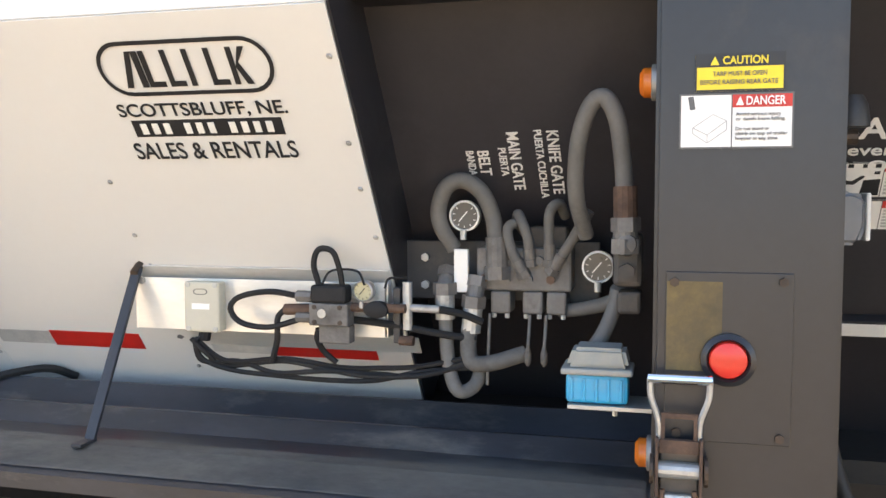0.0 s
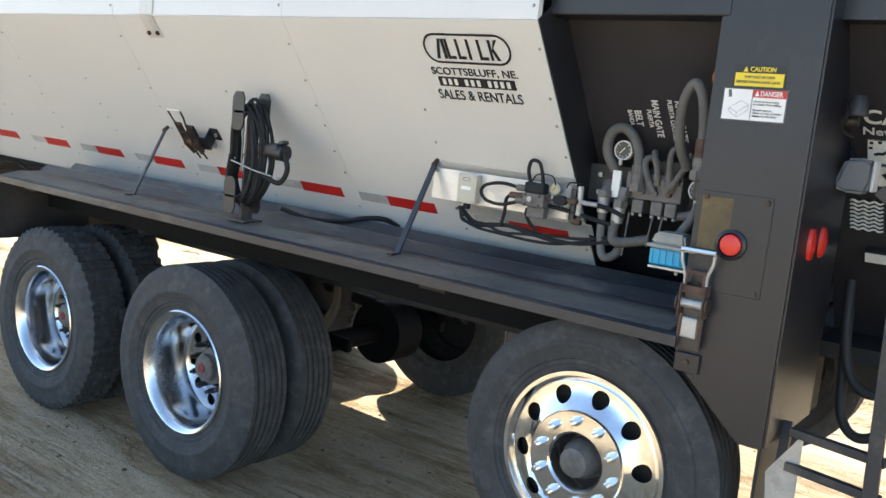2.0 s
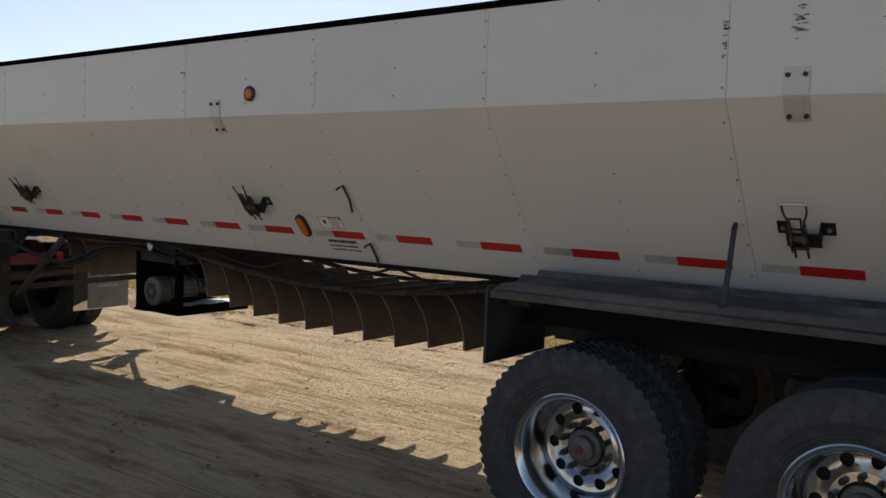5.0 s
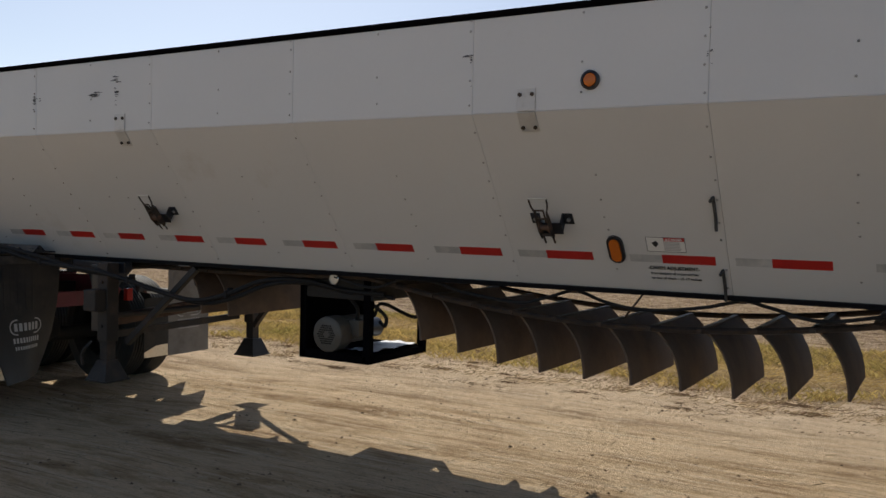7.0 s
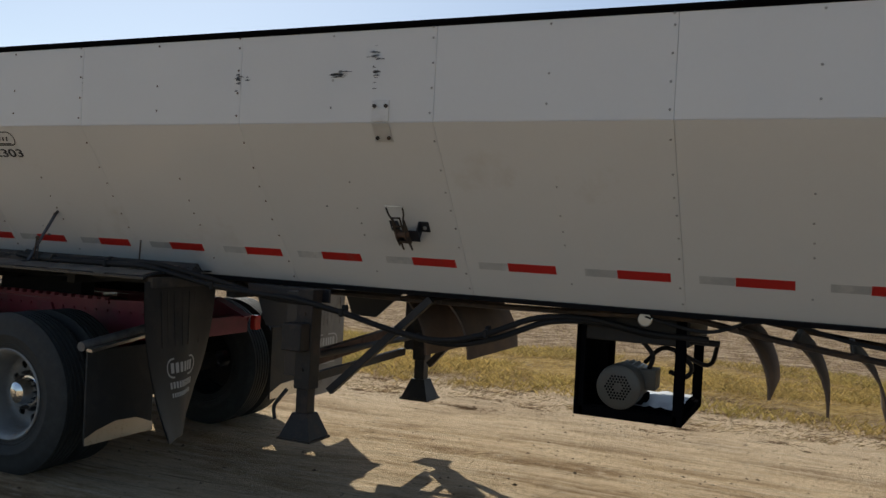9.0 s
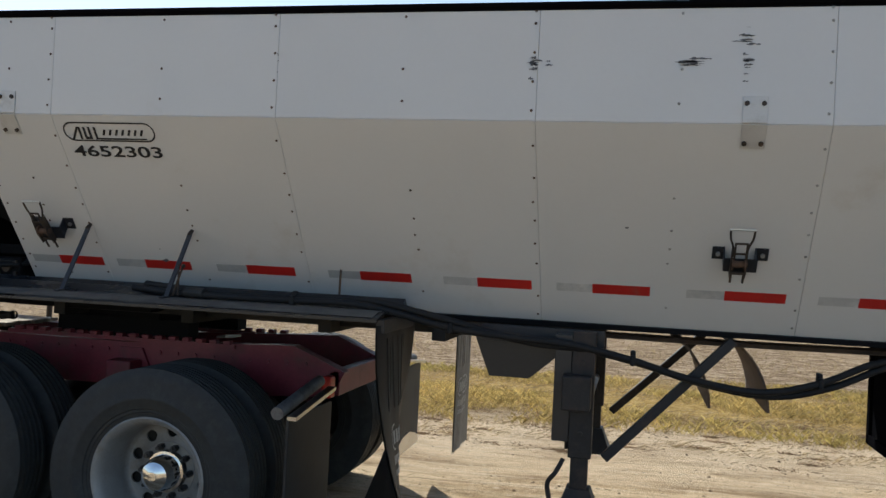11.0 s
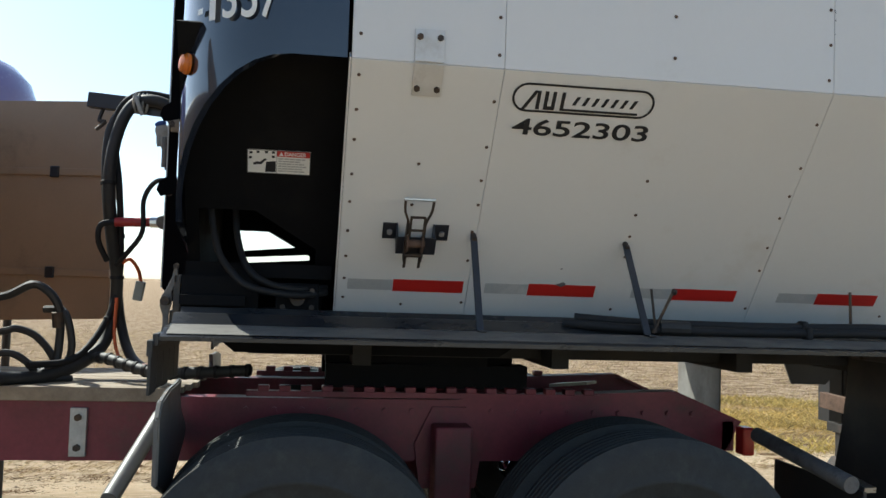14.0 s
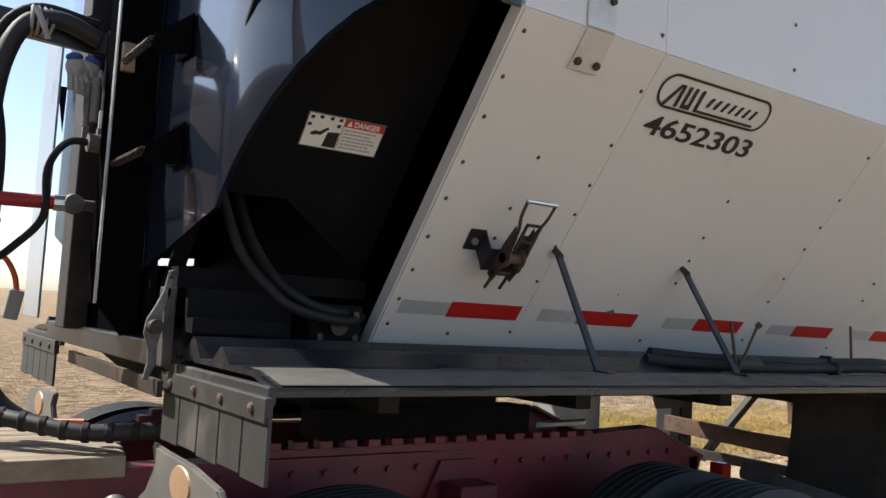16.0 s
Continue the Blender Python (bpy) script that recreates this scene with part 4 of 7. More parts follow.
mark = thing("makers_mark", "black oval maker's mark with dealer lines on the white panel", "lettering")
m = low_m(1.738, 2.361, 0.002) @ Matrix.Diagonal((0.97, 1, 1, 1))
part("oval", oval_ring(B(), m, 0, 0.43, -0.133, 0, 0.01), "print", mark)
for i in range(6):
    x = 0.062 + i * 0.053
    bm = B()
    mm = m @ Matrix.Translation((0, 0, 0.001))
    if i == 0:
        plate(bm, [(x - 0.006, -0.112), (x + 0.01, -0.112), (x + 0.034, -0.024), (x + 0.02, -0.024)], 0.001, mm)
        plate(bm, [(x + 0.034, -0.112), (x + 0.05, -0.112), (x + 0.05, -0.024), (x + 0.034, -0.024)], 0.001, mm)
    elif i in (1, 4):
        box(bm, x, x + 0.013, -0.112, -0.024, 0, 0.001, m)
        box(bm, x + 0.013, x + 0.042, -0.112, -0.099, 0, 0.001, m)
    elif i == 5:
        box(bm, x, x + 0.013, -0.112, -0.024, 0, 0.001, m)
        plate(bm, [(x + 0.013, -0.07), (x + 0.03, -0.112), (x + 0.046, -0.112), (x + 0.022, -0.06), (x + 0.046, -0.024), (x + 0.03, -0.024)], 0.001, mm)
    else:
        box(bm, x, x + 0.013, -0.112, -0.024, 0, 0.001, m)
        if i == 2:
            box(bm, x + 0.013, x + 0.04, -0.112, -0.099, 0, 0.001, m)
    part("mark_bar", bm, "print", mark)
lettering("town_line", "SCOTTSBLUFF, NE.", low_m(1.741, 2.212, 0.002), 0.032, "print", mark, 0.415, bold=0.012)
m = low_m(1.762, 2.203, 0.001) @ Matrix.Diagonal((0.93, 1, 1, 1))
part("number_ground", box(B(), 0, 0.4, -0.044, 0, 0, 0.001, m), "print", mark)
m = low_m(1.762, 2.203, 0.0025) @ Matrix.Diagonal((0.93, 1, 1, 1))
for i in range(10):
    x, w = 0.022 + 0.032 * i + 0.024 * ((i > 2) + (i > 5)), 0.017
    part("number_bar", box(B(), x, x + w, -0.036, -0.008, 0, 0.0012, m), "white_print", mark)
lettering("trade_line", "SALES & RENTALS", low_m(1.741, 2.119, 0.002), 0.044, "print", mark, 0.41, bold=0.008)

badge = thing("model_badge", "black oval model badge with a number on the white panel", "lettering")
m = low_m(-10.925, 2.375, 0.002)
oval_part = oval_ring(B(), m, 0, 0.56, -0.118, 0, 0.009)
part("oval", oval_part, "print", badge)
mm = m @ Matrix.Translation((0, 0, 0.001))
part("mark_bar", plate(B(), [(0.04, -0.108), (0.055, -0.108), (0.10, -0.03), (0.085, -0.03)], 0.001, mm), "print", badge)
for x0, x1, y0, y1 in ((0.095, 0.109, -0.105, -0.03), (0.125, 0.139, -0.09, -0.03), (0.155, 0.169, -0.09, -0.03), (0.125, 0.169, -0.105, -0.09), (0.19, 0.204, -0.096, -0.03), (0.19, 0.5, -0.105, -0.096)):
    part("mark_bar", box(B(), x0, x1, y0, y1, 0, 0.001, mm), "print", badge)
for i in range(7):
    x = 0.235 + i * 0.038
    part("mark_bar", plate(B(), [(x, -0.08), (x + 0.014, -0.08), (x + 0.03, -0.045), (x + 0.016, -0.045)], 0.001, mm), "print", badge)
lettering("model_number", "4652303", low_m(-10.905, 2.204, 0.002), 0.065, "print", badge, 0.545, bold=0.02)

unit = thing("unit_number", "white unit number on the glossy dark nose", "lettering")
for ch, x, w in (("-", -12.085, 0.03), ("1", -12.04, 0.03), ("3", -11.99, 0.058), ("5", -11.922, 0.058), ("7", -11.855, 0.06)):
    y = 0.0 if x > -11.74 else 0.43 - math.sqrt(max(0, 0.43 ** 2 - (x + w / 2 + 11.74) ** 2))
    a = 0 if x > -11.74 else math.degrees(math.asin(min(1, max(-1, (-11.74 - x - w / 2) / 0.43))))
    mm = Matrix.Translation((x, y - 0.003, 2.535)) @ Matrix.Rotation(radians(-a), 4, "Z") @ Matrix(((1, 0, 0, 0), (0, 0, -1, 0), (0, 1, 0, 0), (0, 0, 0, 1)))
    lettering("digit", ch, mm, 0.135 if ch != "-" else 0.12, "white_print", unit, w, bold=0.02)

adj = thing("chain_notice", "black chain adjustment notice printed on the white panel", "lettering")
lettering("notice_line", "-CHAIN ADJUSTMENT-", low_m(-3.47, 1.545, 0.002), 0.024, "print", adj, 0.30, bold=0.03)
lettering("notice_line", "from bottom of crossmember", low_m(-3.46, 1.515, 0.002), 0.017, "print", adj, 0.28, bold=0.02)
lettering("notice_line", "to top of chain - 15-17 inches", low_m(-3.46, 1.487, 0.002), 0.017, "print", adj, 0.29, bold=0.02)

gates = thing("valve_legend", "white valve names on the black rear panel", "lettering")
for txt, x, z, h, w in (("BELT", 2.513, 2.137, 0.027, 0.07), ("BANDA", 2.485, 2.137, 0.018, 0.07), ("MAIN GATE", 2.588, 2.178, 0.027, 0.165), ("PUERTA", 2.564, 2.143, 0.018, 0.08), ("KNIFE GATE", 2.682, 2.18, 0.027, 0.18), ("PUERTA CUCHILLA", 2.652, 2.182, 0.018, 0.195)):
    lettering("word", txt, low_m(x, z - INS * SL / NORM, -INS + 0.002, -88), h, "white_print", gates, w, bold=0.02)

GZ = GINS * SL / NORM
word = thing("gate_caution", "white caution words on the black gate side", "lettering")
lettering("word", "CAUTION", low_m(3.31, 2.158 - GZ, -GINS + 0.003), 0.052, "white_print", word, 0.37, bold=0.03)
lettering("word", "Never Stand Under", low_m(3.308, 2.122 - GZ, -GINS + 0.003), 0.028, "white_print", word, 0.42, bold=0.02)
lettering("word", "Open Gate", low_m(3.395, 2.087 - GZ, -GINS + 0.003), 0.028, "white_print", word, 0.24, bold=0.02)


def decal(name, label, m, w, h, kind, seed=1):
    """A warning sticker: picture field and red danger bar, or a yellow caution sticker."""
    t = thing(name, label, "sticker")
    part("sheet", box(B(), 0, w, -h, 0, 0, 0.0012, m), "sticker" if kind != "caution" else "yellow", t)
    m2 = m @ Matrix.Translation((0, 0, 0.0013))
    e = 0.003
    bm = B()
    box(bm, 0, w, -e, 0, 0, 0.0006, m2)
    box(bm, 0, w, -h, -h + e, 0, 0.0006, m2)
    box(bm, 0, e, -h + e, -e, 0, 0.0006, m2)
    box(bm, w - e, w, -h + e, -e, 0, 0.0006, m2)
    if kind == "caution":
        part("border", bm, "print", t)
        part("header", box(B(), e, w - e, -h * 0.36, -e, 0, 0.0008, m2), "print", t)
        tri = [(w * 0.17, -h * 0.31), (w * 0.27, -h * 0.31), (w * 0.22, -h * 0.08)]
        part("triangle", plate(B(), tri, 0.0006, m2 @ Matrix.Translation((0, 0, 0.0016))), "yellow", t)
        lettering("word", "CAUTION", m2 @ Matrix.Translation((w * 0.31, -h * 0.29, 0.001)), h * 0.2, "yellow", t, w * 0.5, bold=0.03)
        lettering("line", "TARP MUST BE OPEN", m2 @ Matrix.Translation((w * 0.2, -h * 0.6, 0.0005)), h * 0.12, "ink", t, w * 0.6)
        lettering("line", "BEFORE RAISING REAR GATE", m2 @ Matrix.Translation((w * 0.06, -h * 0.82, 0.0005)), h * 0.12, "ink", t, w * 0.86)
        return t
    part("border", bm, "ink", t)
    px = 0.47 * w
    part("header", box(B(), px, w - e, -h * 0.26, -e, 0, 0.0008, m2), "redink", t)
    part("triangle", plate(B(), [(px + w * 0.03, -h * 0.22), (px + w * 0.1, -h * 0.22), (px + w * 0.065, -h * 0.06)], 0.0006, m2 @ Matrix.Translation((0, 0, 0.0016))), "sticker", t)
    lettering("word", "DANGER", m2 @ Matrix.Translation((px + w * 0.12, -h * 0.215, 0.001)), h * 0.15, "sticker", t, w * 0.34, bold=0.02)
    part("divider", box(B(), px - 0.002, px, -h + e, -e, 0, 0.0006, m2), "ink", t)
    if kind == "falling":
        for i, line in enumerate(("Avoid serious injury", "or death from falling.", "", "Do not stand or", "climb on top of trailer", "hopper at any time.")):
            if line:
                lettering("line", line, m2 @ Matrix.Translation((px + w * 0.03, -h * (0.41 + 0.088 * i), 0.0005)), h * 0.062, "ink", t, w * 0.45 * len(line) / 23)
        bm = B()
        for a, b in (((0.12, -0.62), (0.3, -0.38)), ((0.3, -0.38), (0.42, -0.5)), ((0.42, -0.5), (0.25, -0.75)), ((0.25, -0.75), (0.12, -0.62)), ((0.12, -0.62), (0.12, -0.72)), ((0.25, -0.75), (0.25, -0.9)), ((0.42, -0.5), (0.42, -0.66)), ((0.42, -0.66), (0.25, -0.9)), ((0.12, -0.72), (0.25, -0.9))):
            p, q = m2 @ Vector((a[0] * w, a[1] * h, 0.001)), m2 @ Vector((b[0] * w, b[1] * h, 0.001))
            bar(bm, p, q, 0.0015, 0.0008, (0, 1, 0))
        part("drawing", bm, "paleink", t)
        part("drawing_mark", box(B(), w * 0.07, w * 0.12, -h * 0.32, -h * 0.08, 0, 0.0006, m2 @ Matrix.Rotation(0.15, 4, "Z")), "ink", t)
    else:
        part("print_block", small_lines(B(), m2, px + 0.02 * w, -h * 0.32, w * 0.47, h * 0.62, 6, seed), "paleink", t)
        bm = B()
        if kind == "gate":
            for fx, fy in ((0.06, 0.14), (0.17, 0.1), (0.3, 0.1), (0.41, 0.1), (0.05, 0.35), (0.41, 0.28), (0.12, 0.6)):
                box(bm, fx * w - 0.006, fx * w + 0.006, -fy * h - 0.005, -fy * h + 0.005, 0, 0.0006, m2)
            plate(bm, [(0.1 * w, -0.62 * h), (0.14 * w, -0.5 * h), (0.2 * w, -0.52 * h), (0.28 * w, -0.36 * h), (0.31 * w, -0.4 * h), (0.22 * w, -0.62 * h)], 0.0006, m2 @ Matrix.Translation((0, 0, 0.0008)))
            part("drawing", bm, "print", t)
            part("drawing_block", plate(B(), [(0.28 * w, -0.93 * h), (0.3 * w, -0.5 * h), (0.45 * w, -0.46 * h), (0.45 * w, -0.93 * h)], 0.0006, m2 @ Matrix.Translation((0, 0, 0.0008))), "print", t)
        else:
            plate(bm, [(0.14 * w, -0.4 * h), (0.26 * w, -0.25 * h), (0.32 * w, -0.45 * h), (0.24 * w, -0.7 * h), (0.2 * w, -0.6 * h)], 0.0006, m2 @ Matrix.Translation((0, 0, 0.0008)))
            part("drawing", bm, "print", t)
    return t


decal("caution_sticker", "yellow and black caution sticker on the rear post", up_m(3.0, 2.292, 0.002, 0.085), 0.157, 0.069, "caution")
decal("danger_sticker", "white and red falling danger sticker on the rear post", up_m(2.973, 2.219, 0.002, 0.085), 0.2, 0.101, "falling")
decal("danger_sticker", "white and red pinch danger sticker on the nose side", low_m(-11.911, 2.014, -0.198), 0.252, 0.108, "gate", 5)
decal("danger_sticker", "white and red pinch danger sticker on the gate side", low_m(3.32, 2.106 - GZ, -GINS + 0.002), 0.24, 0.10, "gate", 6)
decal("danger_sticker", "lower white and red danger sticker on the gate side", low_m(3.335, 2.02 - GZ, -GINS + 0.002), 0.23, 0.09, "other", 7)
decal("danger_sticker", "small white and red danger sticker on the hopper panel", low_m(-3.455, 1.735, 0.002), 0.225, 0.105, "other", 8)


# ---------------------------------------------------------------- fittings along the side
def ratchet(x, z=1.835, tilt=0.0):
    """A strap ratchet on a hat-shaped bracket, its handle up."""
    m = low_m(x, z, 0.001)
    t = thing("strap_ratchet", "rusty dark strap ratchet on a black bracket", "ratchet", "ratchets along the trailer")
    bm = B()
    for s in (-1, 1):
        box(bm, s * 0.135, s * 0.075, -0.045, 0.03, 0, 0.006, m, 0.002)
        plate(bm, [(-0.045, 0), (0.03, 0), (0.0, 0.06), (-0.075, 0.06)], 0.006, m @ Matrix.Translation((s * 0.075, 0, 0)) @ Matrix(((0, 0, 1, 0), (1, 0, 0, 0), (0, 1, 0, 0), (0, 0, 0, 1))))
    box(bm, -0.08, 0.08, -0.08, 0.0, 0.055, 0.062, m, 0.002)
    part("bracket", bm, "black", t)
    for s in (-1, 1):
        part("bolt", rod(B(), m @ Vector((s * 0.107, -0.01, 0.004)), m @ Vector((s * 0.107, -0.01, 0.016)), 0.012, 6), "zinc", t)
    m = m @ Matrix.Translation((-0.012, -0.02, 0.065)) @ Matrix.Rotation(radians(0), 4, "X") @ Matrix.Translation((0, -0.115, 0)) @ Matrix.Diagonal((1, 1.2, 1, 1)) @ Matrix.Translation((0, 0.115, 0))
    for s in (-1, 1):
        bm = B()
        plate(bm, [(-0.02, -0.075), (0.012, -0.08), (0.03, -0.02), (0.028, 0.06), (0.0, 0.085), (-0.012, 0.03)], 0.004, m @ Matrix.Translation((s * 0.036, 0, 0.02)) @ Matrix(((0, 0, 1, 0), (0, 1, 0, 0), (1, 0, 0, 0), (0, 0, 0, 1))))
        part("side_frame", bm, "iron", t)
    for s in (-1, 1):
        bm = tube(B(), [m @ Vector(p) for p in ((s * 0.03, 0.03, 0.03), (s * 0.036, 0.08, 0.035), (s * 0.052, 0.12, 0.035), (s * 0.056, 0.165, 0.035))], 0.0055, 6)
        part("handle_arm", bm, "iron", t)
        bm = tube(B(), [m @ Vector(p) for p in ((s * 0.03, -0.03, 0.02), (s * 0.03, -0.085, 0.015), (s * 0.03, -0.115, 0.01))], 0.006, 6)
        part("prong", bm, "iron", t)
        bm = lathe(B(), [(0.012, -0.004), (0.012, 0.004), (0.028, 0.004), (0.028, -0.004), (0.012, -0.004)], 14, m @ Matrix.Translation((s * 0.03, -0.008, 0.03)) @ Matrix.Rotation(radians(90), 4, "Z"))
        part("ratchet_gear", bm, "rust", t)
    part("grip", rod(B(), m @ Vector((-0.06, 0.165, 0.035)), m @ Vector((0.06, 0.165, 0.035)), 0.0065, 10), "steel", t)
    bm = B()
    for a, b in (((-0.027, 0.03), (-0.027, 0.105)), ((0.027, 0.03), (0.027, 0.105)), ((-0.03, 0.105), (0.03, 0.105)), ((-0.03, 0.055), (0.03, 0.055))):
        bar(bm, m @ Vector((*a, 0.05)), m @ Vector((*b, 0.05)), 0.009, 0.006, (0, -1, -0.7))
    part("pawl", bm, "iron", t)
    part("spool", rod(B(), m @ Vector((-0.04, -0.008, 0.03)), m @ Vector((0.04, -0.008, 0.03)), 0.017, 12), "rust", t)
    part("spool", rod(B(), m @ Vector((-0.04, -0.06, 0.02)), m @ Vector((0.04, -0.06, 0.02)), 0.009, 10), "iron", t)
    return t


for x in (-0.075, -4.0, -7.3, -11.225):
    ratchet(x)


def support_rod(xt, zt, xb, yb, top=None):
    """A flat stay from the wall down to the deck."""
    t = thing("deck_stay_rod", "dark flat steel stay from the white panel to the deck", "stay", "stays of the decks")
    a = Vector(top) if top else low_m(xt, zt) @ Vector((0, 0, 0.02))
    b = Vector((xb, yb, 1.437))
    bm = bar(B(), a, b, 0.028, 0.01, (0, -1, -0.7), 0.002)
    box(bm, b.x - 0.014, b.x + 0.014, b.y - 0.05, b.y + 0.012, 1.437, 1.445, None, 0.002)
    part("bar", bm, "stay", t)
    n = Vector((0, -0.8, -0.6))
    part("bolt", rod(B(), a - n * 0.02, a + n * 0.02, 0.012, 6), "iron", t)


support_rod(1.59, 1.825, 1.61, 0.175, (1.603, 0.4, 1.838))
support_rod(-0.414, 1.83, -0.375, 0.19)
support_rod(-10.985, 1.825, -10.99, 0.20)
support_rod(-10.325, 1.815, -10.32, 0.18)

for x, y, z, u in ((-3.62, 0, 2.56, 0),):
    t = thing("marker_lamp", "round amber marker lamp in a black rubber ring", "lamp")
    m = up_m(x, z)
    part("ring", lathe(B(), [(0.005, 0), (0.052, 0), (0.052, -0.014), (0.04, -0.02), (0.036, -0.012)], 28, Matrix.Translation((x, 0, z))), "black", t, smooth=True)
    part("lens", lathe(B(), [(0.037, -0.008), (0.034, -0.018), (0.02, -0.024), (0.004, -0.025)], 24, Matrix.Translation((x, 0, z))), "amber", t, "amber ribbed lens", smooth=True)


def pill(bm, m, w, h, z0, z1, n=10):
    pts = []
    r = w / 2
    for s in (1, -1):
        for i in range(n + 1):
            a = math.pi * i / n
            pts.append((s * r * math.cos(a), s * (h / 2 - r) + s * r * math.sin(a)))
    return plate(bm, pts, z1 - z0, m @ Matrix.Translation((0, 0, z1)))


t = thing("marker_lamp", "oval amber turn lamp in a black rim on the hopper panel", "lamp")
m = low_m(-3.642, 1.658)
part("rim", pill(B(), m, 0.098, 0.195, 0, 0.016), "black", t)
part("lens", pill(B(), m, 0.062, 0.158, 0.016, 0.026), "amber", t, "dull amber lens")
# the small black drain lips below and beside a seam
for z in (1.975, 1.575):
    t = thing("panel_strip", "short bent black rubber strip on the hopper seam", "strip")
    shape = ((0.0, 0.075), (-0.012, 0.012), (-0.115, 0.012), (-0.178, 0.035))
    part("strip", tube(B(), [low_m(-3.04, z + dz) @ Vector((0, 0, out)) for dz, out in shape], 0.009, 6, 4, False), "rubber", t)

# ---------------------------------------------------------------- cord hanger on the rear deck
stand(0.245, 0.06)
t = thing("cord_hanger", "black steel cord hanger with wound cable standing on the deck", "cord hanger")
X0 = 0.385
bm = bar(B(), (X0, 0.10, 1.44), (X0 + 0.0, 0.115, 2.0), 0.075, 0.012, (1, 0, 0), 0.003)
box(bm, X0 - 0.07, X0 + 0.06, 0.04, 0.16, 1.437, 1.447, None, 0.002)
part("upright", bm, "blackdust", t)
for z0, z1, dx, yo in ((1.885, 2.07, -0.015, 0.055), (1.475, 1.655, -0.045, 0.055)):
    oct_ = [(-0.042, 0.025), (-0.025, 0), (0.025, 0), (0.042, 0.025), (0.042, z1 - z0 - 0.03), (0.024, z1 - z0), (-0.024, z1 - z0), (-0.042, z1 - z0 - 0.03)]
    part("keeper", plate(B(), oct_, 0.008, up_m(X0 + dx, z0, 0, yo - 0.03)), "black", t, "dark bent keeper plate")
    part("keeper", plate(B(), oct_, 0.008, up_m(X0 + dx + 0.045, z0 + 0.0, 0, yo + 0.09)), "black", t, "dark bent keeper plate")
    part("keeper_web", box(B(), X0 + dx - 0.03, X0 + dx + 0.05, yo - 0.03, yo + 0.09, (z0 + z1) / 2 - 0.01, (z0 + z1) / 2 + 0.0), "black", t)
wob = random.Random(21)
for i in range(9):
    o = i * 0.009
    pts = [(X0 - 0.07 - o * 0.4, 0.05 + o, 1.75), (X0 - 0.06 - o * 0.5, 0.05 + o, 1.92), (X0 + 0.005, 0.06 + o, 1.985 + o * 0.6), (X0 + 0.075 + o * 0.5, 0.06 + o, 1.88), (X0 + 0.085 + o * 0.5, 0.06 + o, 1.72), (X0 + 0.05 + o * 0.5, 0.05 + o, 1.58), (X0 - 0.03, 0.05 + o, 1.55 - o * 0.6), (X0 - 0.085 - o * 0.5, 0.05 + o, 1.63), (X0 - 0.07 - o * 0.4, 0.05 + o, 1.75)]
    part("cable_loop", tube(B(), [(px + wob.uniform(-0.012, 0.012), py + wob.uniform(-0.01, 0.01), pz + wob.uniform(-0.015, 0.015)) for px, py, pz in pts], 0.0095, 8, 6), "cable", t, smooth=True)
part("slot_strip", box(B(), X0 - 0.048, X0 - 0.04, 0.088, 0.094, 1.68, 1.93), "zinc", t)
for z in (1.72, 1.82):
    part("bolt", rod(B(), (X0 + 0.02, 0.1, z), (X0 + 0.02, 0.09, z), 0.008, 6), "chrome", t)
part("wire_tie", tube(B(), [(X0 - 0.09, 0.05, 1.735), (X0, 0.03, 1.725), (X0 + 0.1, 0.05, 1.70), (X0 + 0.17, 0.1, 1.68)], 0.004, 6), "cloth", t)
part("socket_arm", bar(B(), (X0 + 0.05, 0.12, 1.80), (X0 + 0.2, 0.13, 1.81), 0.075, 0.06, (0, 0, 1), 0.012), "black", t)
bm = rod(B(), (X0 + 0.13, 0.13, 1.80), (X0 + 0.225, 0.13, 1.795), 0.04, 18)
part("socket_lid", bar(B(), (X0 + 0.2, 0.12, 1.84), (X0 + 0.235, 0.12, 1.85), 0.04, 0.02, (0, 0, 1), 0.006), "black", t)
part("socket", bm, "black", t, "round black plug socket", smooth=True)
part("plug_cable", tube(B(), [(X0 + 0.225, 0.12, 1.80), (X0 + 0.255, 0.12, 1.72), (X0 + 0.22, 0.11, 1.655), (X0 + 0.15, 0.1, 1.665), (X0 + 0.08, 0.1, 1.69)], 0.013, 8), "cable", t, smooth=True)
t = thing("loose_cable", "black cable lying along the rear deck", "cable")
part("cable", tube(B(), [(0.42, 0.3, 1.50), (0.55, 0.38, 1.462), (0.7, 0.45, 1.47), (0.82, 0.5, 1.5), (0.9, 0.56, 1.505), (0.95, 0.62, 1.47)], 0.012, 8), "cable", t, smooth=True)

# ---------------------------------------------------------------- control tray on the hopper panel
stand(0.212, 0.055)
t = thing("control_tray", "stainless steel tray with valves bolted on the hopper panel", "control tray")
tray_m = Matrix.Translation((0, 0.38, 1.748)) @ Matrix(((1, 0, 0, 0), (0, 0, -0.6, 0), (0, 0.68, 0, 0), (0, 0, 0, 1)))
m = Matrix.Translation((0.008, 0, 0)) @ tray_m
lean = Matrix.Translation((0, -0.055, 0)) @ low_m(0, 1.85)
part("face", box(B(), 1.378, 2.075, -0.1, 0.1, 0.045, 0.05, m, 0.001), "trayplate", t)
part("top_flange", box(B(), 1.386, 2.083, -0.048, 0, 0.003, 0.008, lean, 0.001), "trayplate", t)
part("foot_flange", box(B(), 1.45, 2.12, -0.29, -0.235, 0.003, 0.008, lean, 0.001), "trayplate", t)
